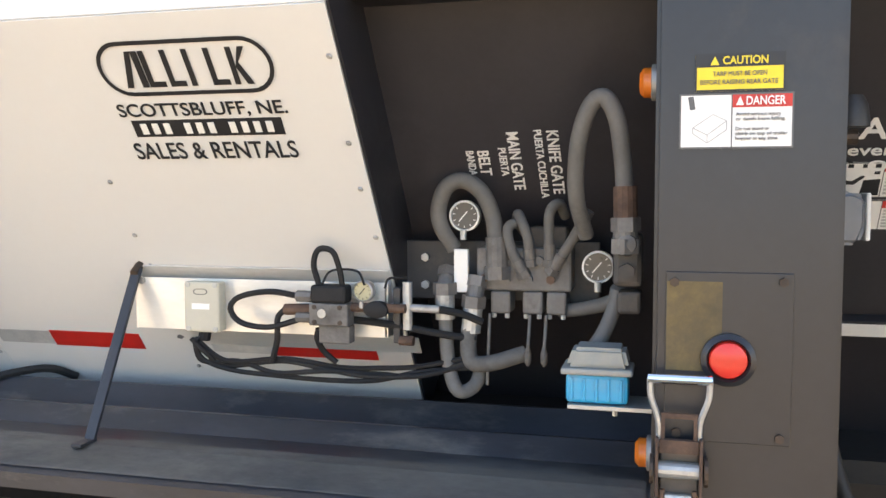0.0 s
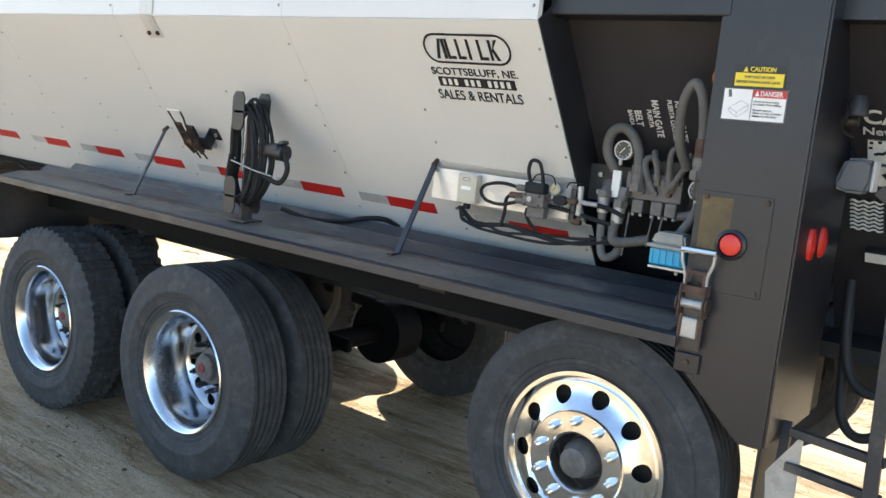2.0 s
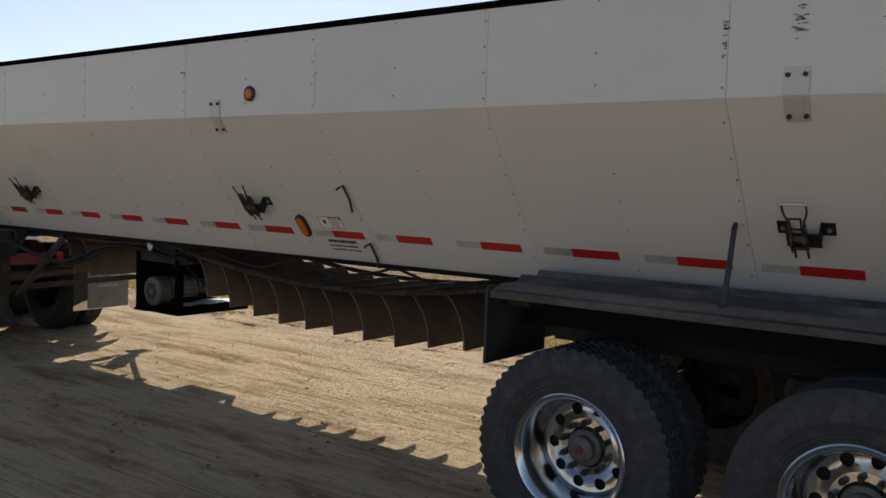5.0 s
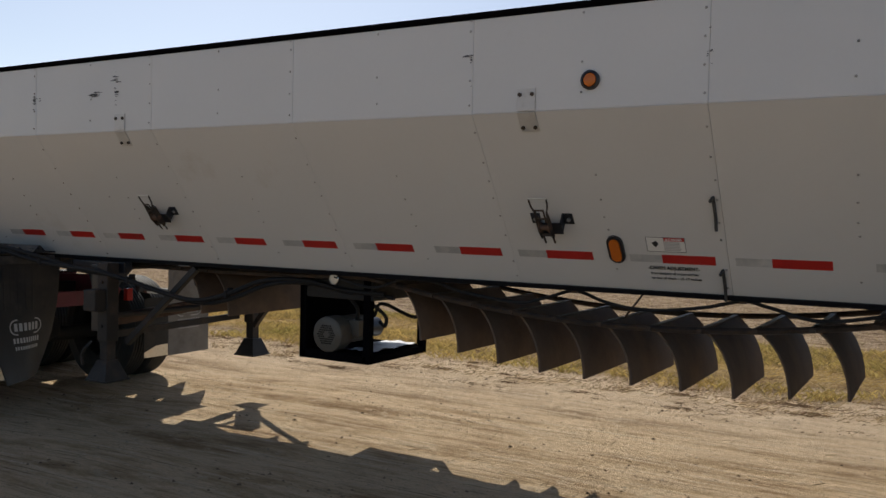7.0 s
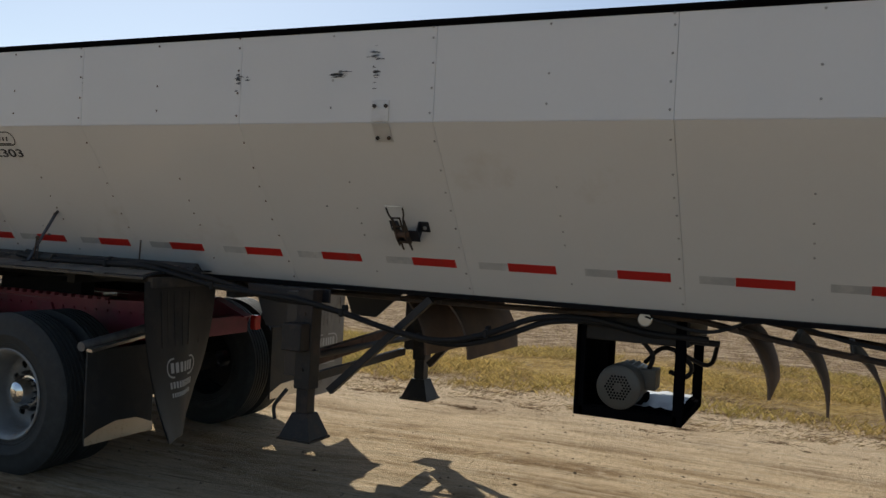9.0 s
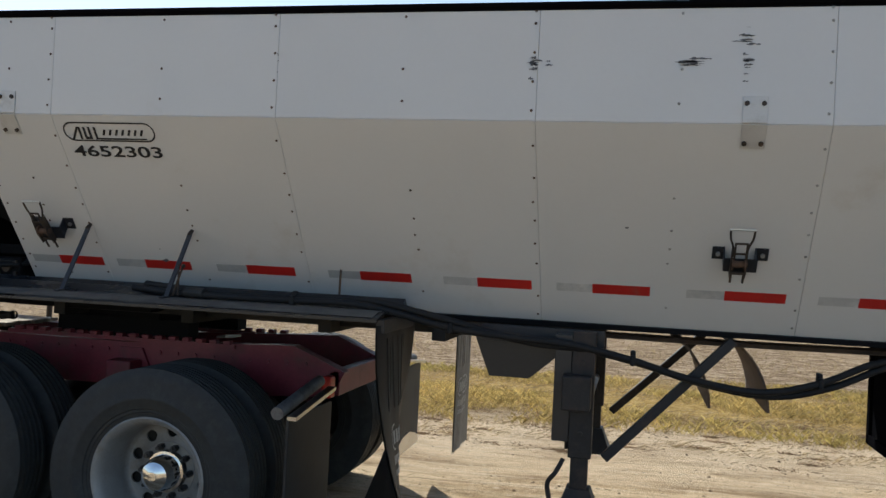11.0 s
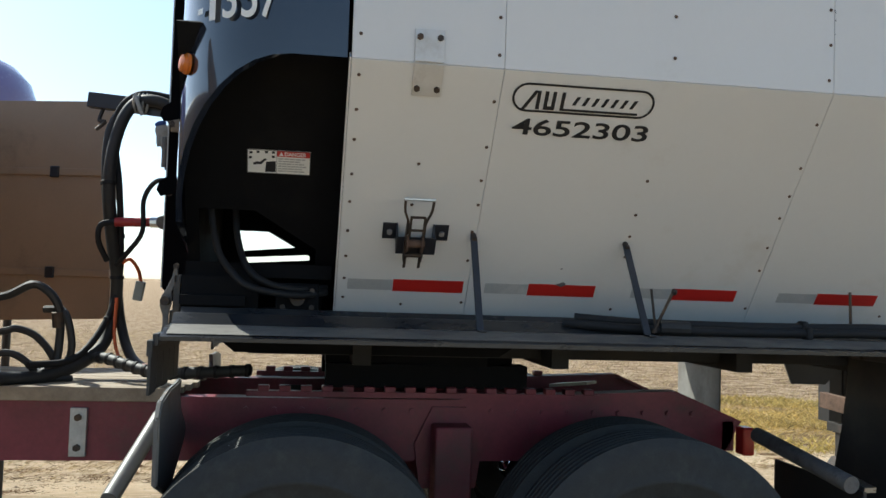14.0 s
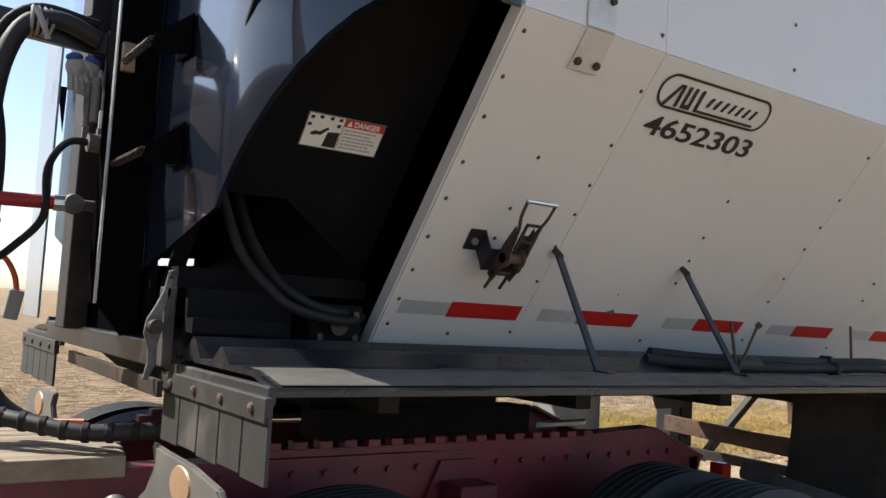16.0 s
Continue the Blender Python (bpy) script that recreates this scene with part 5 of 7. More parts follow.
for x in (1.386, 2.079):
    part("end_web", plate(B(), [(0.35, 1.68), (0.35, 1.815), (0.375, 1.815), (0.475, 1.68)], 0.004, Matrix(((0, 0, 1, x), (1, 0, 0, 0), (0, 1, 0, 0), (0, 0, 0, 1)))), "trayplate", t)
part("edge_bolt", rod(B(), m @ Vector((1.395, 0.088, 0.05)), m @ Vector((1.395, 0.088, 0.066)), 0.01, 6), "zinc", t)
m = Matrix.Translation((0.06, 0, 0)) @ tray_m
t = thing("junction_box", "beige plastic junction box on the stainless tray", "junction box")
bm = box(B(), 1.49, 1.586, -0.095, 0.092, 0.05, 0.1, m, 0.006)
part("body", bm, "beige", t)
part("lid", box(B(), 1.488, 1.588, -0.097, 0.094, 0.1, 0.118, m, 0.006), "beige", t)
part("nameplate", box(B(), 1.51, 1.56, -0.01, 0.012, 0.118, 0.1195, m), "sticker", t)
bm = oval_ring(B(), m @ Matrix.Translation((0, 0, 0.1185)), 1.515, 1.555, 0.045, 0.068, 0.003)
part("mark", bm, "ink", t)
for x in (1.5, 1.576):
    for y in (-0.084, 0.082):
        part("screw", rod(B(), m @ Vector((x, y, 0.117)), m @ Vector((x, y, 0.1225)), 0.007, 8), "zinc", t)
part("gland", rod(B(), m @ Vector((1.535, -0.095, 0.08)), m @ Vector((1.53, -0.13, 0.08)), 0.016, 10), "cable", t)
m = Matrix.Translation((0.044, -0.03, 0)) @ tray_m
t = thing("air_valve", "grey and black air valve block with fittings on the tray", "valve")
part("block", box(B(), 1.865, 1.965, -0.045, 0.035, 0.06, 0.14, m, 0.004), "grime", t)
part("coil", box(B(), 1.868, 1.96, 0.035, 0.1, 0.06, 0.14, m, 0.008), "cable", t, "black coil")
part("lower_block", box(B(), 1.885, 1.965, -0.11, -0.045, 0.055, 0.12, m, 0.004), "grime", t)
for x in (1.88, 1.945):
    for y in (-0.032, 0.022):
        part("screw", rod(B(), m @ Vector((x, y, 0.138)), m @ Vector((x, y, 0.144)), 0.006, 8), "iron", t)
part("knob", rod(B(), m @ Vector((1.9, 0.0, 0.138)), m @ Vector((1.9, 0.0, 0.148)), 0.011, 12), "zinc", t)
for y in (0.055, -0.02):
    part("elbow", rod(B(), m @ Vector((1.865, y, 0.1)), m @ Vector((1.825, y, 0.1)), 0.014, 8), "grime", t)
part("brass_nipple", rod(B(), m @ Vector((1.865, 0.008, 0.09)), m @ Vector((1.79, 0.004, 0.09)), 0.014, 10), "rust", t)
part("brass_nipple", rod(B(), m @ Vector((1.965, 0.02, 0.09)), m @ Vector((2.1, 0.02, 0.09)), 0.011, 10), "rust", t)
part("regulator", lathe(B(), [(0.005, 0), (0.028, 0), (0.03, -0.02), (0.03, -0.05), (0.02, -0.055), (0.004, -0.055)], 20, m @ Matrix.Translation((2.03, 0.015, 0.07)) @ Matrix.Rotation(radians(-90), 4, "X")), "cable", t, smooth=True)


def gauge(m, r, label, parent=None, face="dial", mark="print", ring="zinc"):
    g = parent or thing("pressure_gauge", label, "gauge")
    k = m @ Matrix(((1, 0, 0, 0), (0, 0, 1, 0), (0, -1, 0, 0), (0, 0, 0, 1)))
    part("case", lathe(B(), [(0.004, 0.03), (r * 0.9, 0.03), (r, 0.02), (r, -0.004), (r * 0.88, -0.006), (r * 0.86, 0.0)], 28, k), ring, g, smooth=True)
    part("dial", lathe(B(), [(r * 0.87, 0.0), (0.003, 0.0005)], 28, k), face, g)
    bm = B()
    for i in range(9):
        a = radians(-225 + i * 33.75)
        p = m @ Vector((math.cos(a) * r * 0.62, math.sin(a) * r * 0.62, 0.0015))
        q = m @ Vector((math.cos(a) * r * 0.78, math.sin(a) * r * 0.78, 0.0015))
        bar(bm, p, q, r * 0.05, 0.0008, m.to_3x3() @ Vector((0, 0, 1)))
    part("scale_ticks", bm, mark, g)
    part("needle", bar(B(), m @ Vector((-r * 0.35, -r * 0.35, 0.003)), m @ Vector((r * 0.2, r * 0.3, 0.003)), r * 0.07, 0.001, m.to_3x3() @ Vector((0, 0, 1))), mark, g)
    part("stem", rod(B(), m @ Vector((0, -r * 0.9, 0.012)), m @ Vector((0, -r * 1.5, 0.012)), r * 0.22, 8), "zinc", g)
    return g


gauge(up_m(2.036, 1.80, 0, 0.3), 0.026, "small round pressure gauge with a cream dial on the tray")
t = thing("air_hose", "black air hose looping beside the junction box", "hose")
L = lambda x, y, o: m @ Vector((x, y, o))
part("hose", tube(B(), [L(1.83, 0.055, 0.1), (L(1.75, 0.068, 0.1)), L(1.67, 0.045, 0.1), L(1.645, 0.0, 0.1), L(1.675, -0.05, 0.1), L(1.75, -0.062, 0.1), L(1.83, -0.03, 0.1)], 0.0075, 8), "cable", t, smooth=True)
part("hose", tube(B(), [L(1.885, 0.1, 0.11), L(1.875, 0.17, 0.12), L(1.89, 0.225, 0.13), L(1.925, 0.22, 0.13), L(1.94, 0.16, 0.12), L(1.945, 0.1, 0.11)], 0.0075, 8), "cable", t, smooth=True)
part("hose", tube(B(), [L(1.79, 0.004, 0.09), L(1.77, -0.03, 0.09), L(1.765, -0.11, 0.08), L(1.745, -0.2, 0.06)], 0.0075, 8), "cable", t, smooth=True)
part("hose", tube(B(), [L(1.88, -0.06, 0.1), L(1.875, -0.1, 0.09), L(1.885, -0.15, 0.06), L(1.915, -0.19, 0.05)], 0.0075, 8), "cable", t, smooth=True)
part("thin_wire", tube(B(), [L(1.895, 0.1, 0.12), L(1.92, 0.15, 0.12), L(1.98, 0.15, 0.1), L(2.0, 0.1, 0.1)], 0.003, 6), "cable", t)
part("thin_wire", tube(B(), [L(2.05, 0.09, 0.1), L(2.06, 0.125, 0.09), L(2.1, 0.125, 0.06)], 0.003, 6), "cable", t)
for i, (x0, dy, lab) in enumerate(((1.525, 0, "black"), (1.532, -0.014, "black"), (1.54, 0.012, "black"), (1.535, -0.026, "black"))):
    t = thing("control_cable", "black control cable hanging below the tray", "cable", "cables below the tray")
    pts = [L(x0, -0.12, 0.075), L(x0 + 0.02, -0.175 + dy, 0.05), L(1.62, -0.215 + dy, 0.03), L(1.76, -0.205 + dy * 1.1, 0.04), L(1.9, -0.215 + dy, 0.04), L(2.02, -0.225 + dy, 0.04), L(2.13, -0.205 + dy, 0.03), L(2.24, -0.17 + dy, 0.0)]
    wob = random.Random(70 + i)
    pts = pts[:1] + [q + Vector((wob.uniform(-0.02, 0.02), wob.uniform(-0.012, 0.012), wob.uniform(-0.014, 0.014))) for q in pts[1:-1]] + pts[-1:]
    part("cable", tube(B(), pts, 0.0065, 7), "cable", t, smooth=True)
m = Matrix.Translation((0.02, 0, 0)) @ tray_m
t = thing("loose_wire", "thin loose wire hanging on the white panel", "wire")
part("wire", tube(B(), [low_m(1.71, 1.6) @ Vector((0, 0, 0.01)), low_m(1.725, 1.54) @ Vector((0, 0, 0.006)), low_m(1.715, 1.47) @ Vector((0, 0, 0.006))], 0.0022, 5), "cable", t)
t = thing("pipe_cross", "grey pipe cross with a black bracket at the tray's end", "pipe fitting")
part("bracket", box(B(), 2.085, 2.103, -0.11, 0.09, 0.05, 0.1, m, 0.004), "black", t)
part("cross", rod(B(), L(2.12, -0.06, 0.09), L(2.12, 0.11, 0.09), 0.012, 10), "zinc", t)
part("cross_arm", rod(B(), L(2.08, 0.02, 0.09), L(2.2, 0.015, 0.09), 0.01, 10), "zinc", t)
part("cap", rod(B(), L(2.1, -0.1, 0.09), L(2.135, -0.1, 0.09), 0.012, 10), "rust", t)
part("air_line", tube(B(), [L(2.2, 0.015, 0.09), L(2.25, 0.0, 0.07), L(2.3, -0.03, 0.05)], 0.009, 8), "cable", t, smooth=True)
part("air_line", tube(B(), [L(1.965, -0.03, 0.09), L(2.08, -0.045, 0.09), L(2.22, -0.08, 0.06), L(2.28, -0.09, 0.03)], 0.009, 8), "cable", t, smooth=True)

# ---------------------------------------------------------------- hydraulics on the rear panel
stand(0.178, 0.145)
t = thing("hydraulic_valve", "grimy grey hydraulic valve bank on a black bracket", "valve bank")
part("bracket", box(B(), 2.1, 2.62, 0.385, 0.4, 1.765, 1.915, None, 0.003), "blackdust", t)
for z in (1.802, 1.872):
    part("bolt", rod(B(), (2.18, 0.385, z), (2.18, 0.372, z), 0.011, 6), "zinc", t)
part("body", box(B(), 2.33, 2.56, 0.3, 0.385, 1.80, 1.905, None, 0.006), "grime", t)
for x in (2.39, 2.468, 2.525):
    part("spool_cap", box(B(), x - 0.024, x + 0.024, 0.295, 0.375, 1.745, 1.80, None, 0.006), "grime", t)
    for s in (-1, 1):
        part("screw", rod(B(), (x + s * 0.016, 0.3, 1.745), (x + s * 0.016, 0.3, 1.735), 0.006, 6), "zinc", t)
part("pilot_block", box(B(), 2.455, 2.545, 0.33, 0.385, 1.9, 1.955, None, 0.005), "blackdust", t)
for x, zt, zb in ((2.365, 1.745, 1.575), (2.463, 1.745, 1.66), (2.502, 1.745, 1.66)):
    bm = rod(B(), (x, 0.29, zt), (x - 0.002, 0.27, zb), 0.004, 8)
    part("lever", bm, "grime", t)
    if zb > 1.6:
        part("lever_knob", lathe(B(), [(0.003, 0), (0.008, -0.01), (0.009, -0.03), (0.004, -0.045)], 12, Matrix.Translation((x - 0.002, 0.27, zb - 0.035)) @ Matrix.Rotation(radians(-90), 4, "X")), "grime", t, smooth=True)
part("tag_plate", box(B(), 2.277, 2.312, 0.285, 0.3, 1.795, 1.9, None, 0.002), "sticker", t)
for i in range(8):
    part("port_nut", rod(B(), (2.35 + 0.027 * i, 0.3, 1.83 + 0.045 * (i % 2)), (2.35 + 0.027 * i, 0.285, 1.83 + 0.045 * (i % 2)), 0.011, 6), "grime" if i % 3 else "rust", t)
gauge(up_m(2.298, 1.98, 0, 0.31), 0.038, "round dark-faced pressure gauge with a pale rim on the valve bank", None, "darkdial", "white_print", "sticker")
gauge(up_m(2.622, 1.862, 0, 0.30), 0.038, "round dark-faced pressure gauge beside the rear post", None, "darkdial", "white_print", "sticker")


def hyd_hose(name, label, pts, r, ends=(), mat="hosedust"):
    t = thing(name, label, "hose", "hydraulic hoses")
    part("hose", tube(B(), pts, r, 12, 7), mat, t, smooth=True)
    for a, b, rr, mt in ends:
        bm = rod(B(), a, b, rr, 14)
        a, b = Vector(a), Vector(b)
        part("crimp", bm, mt, t)
        part("nut", rod(B(), b, b + (b - a).normalized() * rr * 1.2, rr * 1.25, 6), "grime", t)


hyd_hose("hydraulic_hose", "thick dusty hydraulic hose bent over the gauge", [(2.27, 0.32, 1.90), (2.243, 0.3, 1.95), (2.238, 0.29, 2.0), (2.26, 0.28, 2.05), (2.30, 0.28, 2.066), (2.345, 0.28, 2.04), (2.372, 0.29, 1.98), (2.38, 0.29, 1.92)], 0.02, [((2.38, 0.29, 1.93), (2.382, 0.29, 1.86), 0.026, "grime")])
hyd_hose("hydraulic_hose", "tall dusty hydraulic hose arched beside the rear post", [(2.60, 0.22, 1.94), (2.583, 0.16, 2.03), (2.59, 0.12, 2.14), (2.615, 0.1, 2.215), (2.645, 0.09, 2.235), (2.672, 0.09, 2.19), (2.685, 0.1, 2.1), (2.69, 0.1, 2.02)], 0.0185, [((2.69, 0.1, 2.05), (2.692, 0.1, 1.985), 0.025, "rust"), ((2.692, 0.1, 1.98), (2.692, 0.1, 1.94), 0.026, "grime")])
hyd_hose("hydraulic_hose", "dusty hydraulic hose hanging from a swivel fitting", [(2.257, 0.28, 1.75), (2.262, 0.27, 1.68), (2.275, 0.26, 1.6), (2.3, 0.25, 1.56), (2.335, 0.27, 1.575), (2.345, 0.3, 1.63)], 0.017, [((2.257, 0.28, 1.73), (2.256, 0.28, 1.79), 0.024, "zinc"), ((2.256, 0.28, 1.80), (2.256, 0.3, 1.83), 0.02, "grime")])
hyd_hose("hydraulic_hose", "dusty hydraulic hose with a bright fitting under the valve bank", [(2.322, 0.28, 1.73), (2.316, 0.27, 1.67), (2.33, 0.26, 1.63), (2.38, 0.27, 1.63), (2.45, 0.3, 1.65)], 0.02, [((2.32, 0.28, 1.70), (2.326, 0.28, 1.76), 0.024, "zinc"), ((2.327, 0.28, 1.77), (2.332, 0.29, 1.81), 0.021, "grime")])
for pts in ([(2.443, 0.29, 1.85), (2.42, 0.28, 1.9), (2.41, 0.28, 1.95), (2.43, 0.3, 1.962), (2.45, 0.34, 1.93)], [(2.463, 0.29, 1.88), (2.458, 0.28, 1.93), (2.445, 0.28, 1.965), (2.43, 0.31, 1.985), (2.42, 0.35, 1.97)], [(2.51, 0.29, 1.88), (2.508, 0.28, 1.95), (2.512, 0.28, 1.995), (2.53, 0.3, 2.01), (2.54, 0.34, 1.98)], [(2.52, 0.29, 1.86), (2.56, 0.27, 1.92), (2.605, 0.25, 1.995)]):
    p = Vector(pts[0])
    hyd_hose("hydraulic_hose", "thin dusty hydraulic hose on the valve bank", pts, 0.0125, [(tuple(p + (Vector(pts[1]) - p) * 0.5), tuple(p), 0.0145, "grime")])
hyd_hose("hydraulic_hose", "dusty hydraulic hose running behind the blue box", [(2.53, 0.33, 1.75), (2.6, 0.3, 1.765), (2.66, 0.24, 1.79), (2.672, 0.2, 1.82)], 0.017)
hyd_hose("hydraulic_hose", "dusty hydraulic hose running down to the blue box", [(2.675, 0.18, 1.82), (2.662, 0.17, 1.77), (2.64, 0.15, 1.72), (2.61, 0.13, 1.68)], 0.017)
t = thing("flow_valve", "dark flow control valve beside the rear post", "valve")
part("body", box(B(), 2.665, 2.728, 0.12, 0.2, 1.835, 1.95, None, 0.012), "blackdust", t)
part("dome", lathe(B(), [(0.004, -0.05), (0.02, -0.045), (0.027, -0.02), (0.028, 0.03)], 16, Matrix.Translation((2.695, 0.12, 1.93))), "grime", t, smooth=True)
part("plug", rod(B(), (2.695, 0.12, 1.87), (2.695, 0.105, 1.87), 0.018, 6), "blackdust", t)
part("solenoid", box(B(), 2.675, 2.725, 0.13, 0.2, 1.775, 1.825, None, 0.008), "blackdust", t)

stand(0.2, 0.175)
t = thing("storage_box", "small blue plastic box with a dusty grey lid", "box")
part("tub", box(B(), 2.555, 2.682, 0.0, 0.085, 1.602, 1.662, None, 0.008), "cyan", t, "bright blue plastic tub")
for i in range(5):
    part("rib", box(B(), 2.565 + 0.025 * i, 2.571 + 0.025 * i, -0.004, 0.0, 1.607, 1.655, None, 0.0015), "cyan", t)
part("lid_rim", box(B(), 2.545, 2.692, -0.01, 0.095, 1.662, 1.676, None, 0.005), "greylid", t)
bm = B()
plate(bm, [(-0.065, 0), (0.065, 0), (0.055, 0.042), (-0.05, 0.042)], 0.085, up_m(2.619, 1.676, 0, 0.0))
bmesh.ops.bevel(bm, geom=list(bm.edges), offset=0.008, segments=2, affect="EDGES")
part("lid", bm, "greylid", t, "dusty translucent grey lid")
t = thing("box_bracket", "thin steel shelf bracket under the blue box", "bracket")
part("shelf", box(B(), 2.56, 2.74, -0.01, 0.1, 1.592, 1.6), "zinc", t)
part("stud", rod(B(), (2.655, 0.02, 1.592), (2.655, 0.02, 1.575), 0.006, 6), "zinc", t)

# ---------------------------------------------------------------- on the rear post
stand(0.191, 0.185)
t = thing("tail_lamp", "round red lamp in a black rubber ring on the rear post", "lamp")
k = Matrix.Translation((2.877, -0.1, 1.724))
part("ring", lathe(B(), [(0.004, 0), (0.05, 0), (0.05, -0.012), (0.04, -0.018), (0.036, -0.01)], 32, k), "black", t, smooth=True)
part("lens", lathe(B(), [(0.0365, -0.006), (0.033, -0.016), (0.02, -0.02), (0.004, -0.021)], 28, k), "redlamp", t, "bright red lens", smooth=True)
t = thing("access_cover", "black bolted access cover on the rear post", "cover")
part("plate", box(B(), 2.762, 2.99, -0.1035, -0.1, 1.565, 1.888, None, 0.0015), "black", t)
for x, z in ((2.778, 1.868), (2.972, 1.872), (2.97, 1.58), (2.785, 1.58)):
    part("bolt", rod(B(), (x, -0.103, z), (x, -0.111, z), 0.009, 6), "iron", t)
part("yellow_patch", box(B(), 2.764, 2.865, -0.1042, -0.1036, 1.70, 1.87), material("yellow_wear", (0.13, 0.09, 0.028), 0.5, 0, 0.5, 9, 60, 0.05, (0.03, 0.029, 0.028), 0.8), t, "worn yellow paint patch")
for z in (2.255, 1.505):
    t = thing("side_marker", "round orange side marker lamp at the post's edge", "lamp")
    k = Matrix.Translation((2.742, 0.0, z)) @ Matrix.Rotation(radians(-90), 4, "Z")
    part("base", lathe(B(), [(0.004, 0.01), (0.036, 0.01), (0.036, -0.012), (0.028, -0.014)], 24, k), "zinc", t, smooth=True)
    part("lens", lathe(B(), [(0.03, -0.012), (0.03, -0.028), (0.02, -0.036), (0.004, -0.036)], 24, k), "amber", t, "orange lens", smooth=True)

t = thing("hanging_ratchet", "large rusty strap ratchet hanging on the rear post", "ratchet")
X, Y = 2.79, -0.112
part("grip", rod(B(), (X - 0.058, Y - 0.03, 1.69), (X + 0.058, Y - 0.03, 1.69), 0.0095, 12), "chrome", t)
for s in (-1, 1):
    part("handle_arm", tube(B(), [(X + s * 0.054, Y - 0.03, 1.69), (X + s * 0.052, Y - 0.028, 1.655), (X + s * 0.038, Y - 0.025, 1.61), (X + s * 0.036, Y - 0.02, 1.56)], 0.006, 6), "zinc", t)
    part("side_frame", box(B(), X + s * 0.04 - 0.003, X + s * 0.04 + 0.003, Y - 0.045, Y + 0.01, 1.47, 1.58, None, 0.002), "rust", t)
    part("ratchet_gear", rod(B(), (X + s * 0.046, Y - 0.02, 1.515), (X + s * 0.053, Y - 0.02, 1.515), 0.028, 14), "iron", t)
bm = box(B(), X - 0.033, X + 0.033, Y - 0.03, Y - 0.024, 1.615, 1.625)
box(bm, X - 0.033, X - 0.026, Y - 0.03, Y - 0.024, 1.565, 1.615)
box(bm, X + 0.026, X + 0.033, Y - 0.03, Y - 0.024, 1.565, 1.615)
box(bm, X - 0.036, X + 0.036, Y - 0.034, Y - 0.02, 1.55, 1.575)
part("pawl", bm, "rust", t)
part("spool", rod(B(), (X - 0.04, Y - 0.02, 1.515), (X + 0.04, Y - 0.02, 1.515), 0.016, 14), "zinc", t)
part("back_plate", box(B(), X - 0.034, X + 0.036, Y - 0.012, Y + 0.006, 1.36, 1.56, None, 0.003), "blackdust", t)
bm = B()
for s in (-1, 1):
    tube(bm, [(X + s * 0.03, Y - 0.03, 1.48), (X + s * 0.032, Y - 0.03, 1.43), (X + s * 0.034, Y - 0.028, 1.37)], 0.006, 6)
part("lower_arm", bm, "rust", t)
part("web_wrap", box(B(), X - 0.03, X + 0.03, Y - 0.03, Y - 0.012, 1.40, 1.47, None, 0.006), "zinc", t)
part("lug", box(B(), X - 0.042, X + 0.042, Y - 0.004, Y + 0.012, 1.28, 1.345, None, 0.003), "black", t)
part("bolt", rod(B(), (X, Y - 0.004, 1.315), (X, Y - 0.012, 1.315), 0.01, 6), "rust", t)

# ---------------------------------------------------------------- rear gate side
stand(0.2, 0.18)
t = thing("position_lamp", "grey plastic lamp housing on a bent arm behind the post", "lamp")
part("arm", tube(B(), [(3.07, 0.4, 2.06), (3.09, 0.38, 2.02), (3.1, 0.35, 1.99), (3.12, 0.33, 1.98)], 0.012, 8), "black", t)
bm = plate(B(), [(-0.07, -0.045), (-0.035, -0.06), (0.035, -0.06), (0.05, -0.02), (0.05, 0.045), (0.02, 0.06), (-0.04, 0.055)], 0.09, up_m(3.126, 1.98, 0, 0.26))
bmesh.ops.bevel(bm, geom=list(bm.edges), offset=0.012, segments=3, affect="EDGES")
part("housing", bm, "lampshell", t, smooth=True)
part("lens_face", box(B(), 3.173, 3.183, 0.262, 0.34, 1.93, 2.035, None, 0.004), "sticker", t, "pale lens face")
t = thing("work_beacon", "small dark work lamp behind the post", "lamp")
part("bowl", lathe(B(), [(0.004, 0.02), (0.02, 0.02), (0.03, 0.0), (0.034, -0.03), (0.034, -0.045), (0.004, -0.045)], 20, Matrix.Translation((3.12, 0.16, 2.215)) @ Matrix.Rotation(radians(90), 4, "X")), "blackdust", t, smooth=True)
part("clamp", rod(B(), (3.08, 0.16, 2.15), (3.13, 0.16, 2.15), 0.016, 10), "iron", t)
part("wire", tube(B(), [(3.08, 0.16, 2.22), (3.1, 0.12, 2.17), (3.09, 0.13, 2.12), (3.12, 0.16, 2.1)], 0.005, 6), "cable", t)
stand()
t = thing("mesh_grille", "wavy grille in the black gate side, white bars for light showing through", "grille")
# black backing is added; white bars paint the brightness seen through the grille
bm_frame = box(B(), 0, 0.115, -0.15, 0, 0.0, 0.003, low_m(3.264, 1.897 - GZ, -GINS + 0.001))
part("backing", bm_frame, "black", t)
for i in range(8):
    bm = B()
    mm = low_m(3.267, 1.897 - GZ, -GINS + 0.005)
    pts = [mm @ Vector((0.11 * k / 12, -0.01 - 0.0182 * i + 0.0045 * math.sin(k * 2 * math.pi / 3.9), 0)) for k in range(13)]
    part("wave_bar", tube(bm, pts, 0.0042, 5, 2), "white_print", t)
t = thing("bumper_strip", "worn white and red reflective strip on a rear bar", "reflective strip")
mm = low_m(3.324, 1.712 - GZ, -GINS + 0.03)
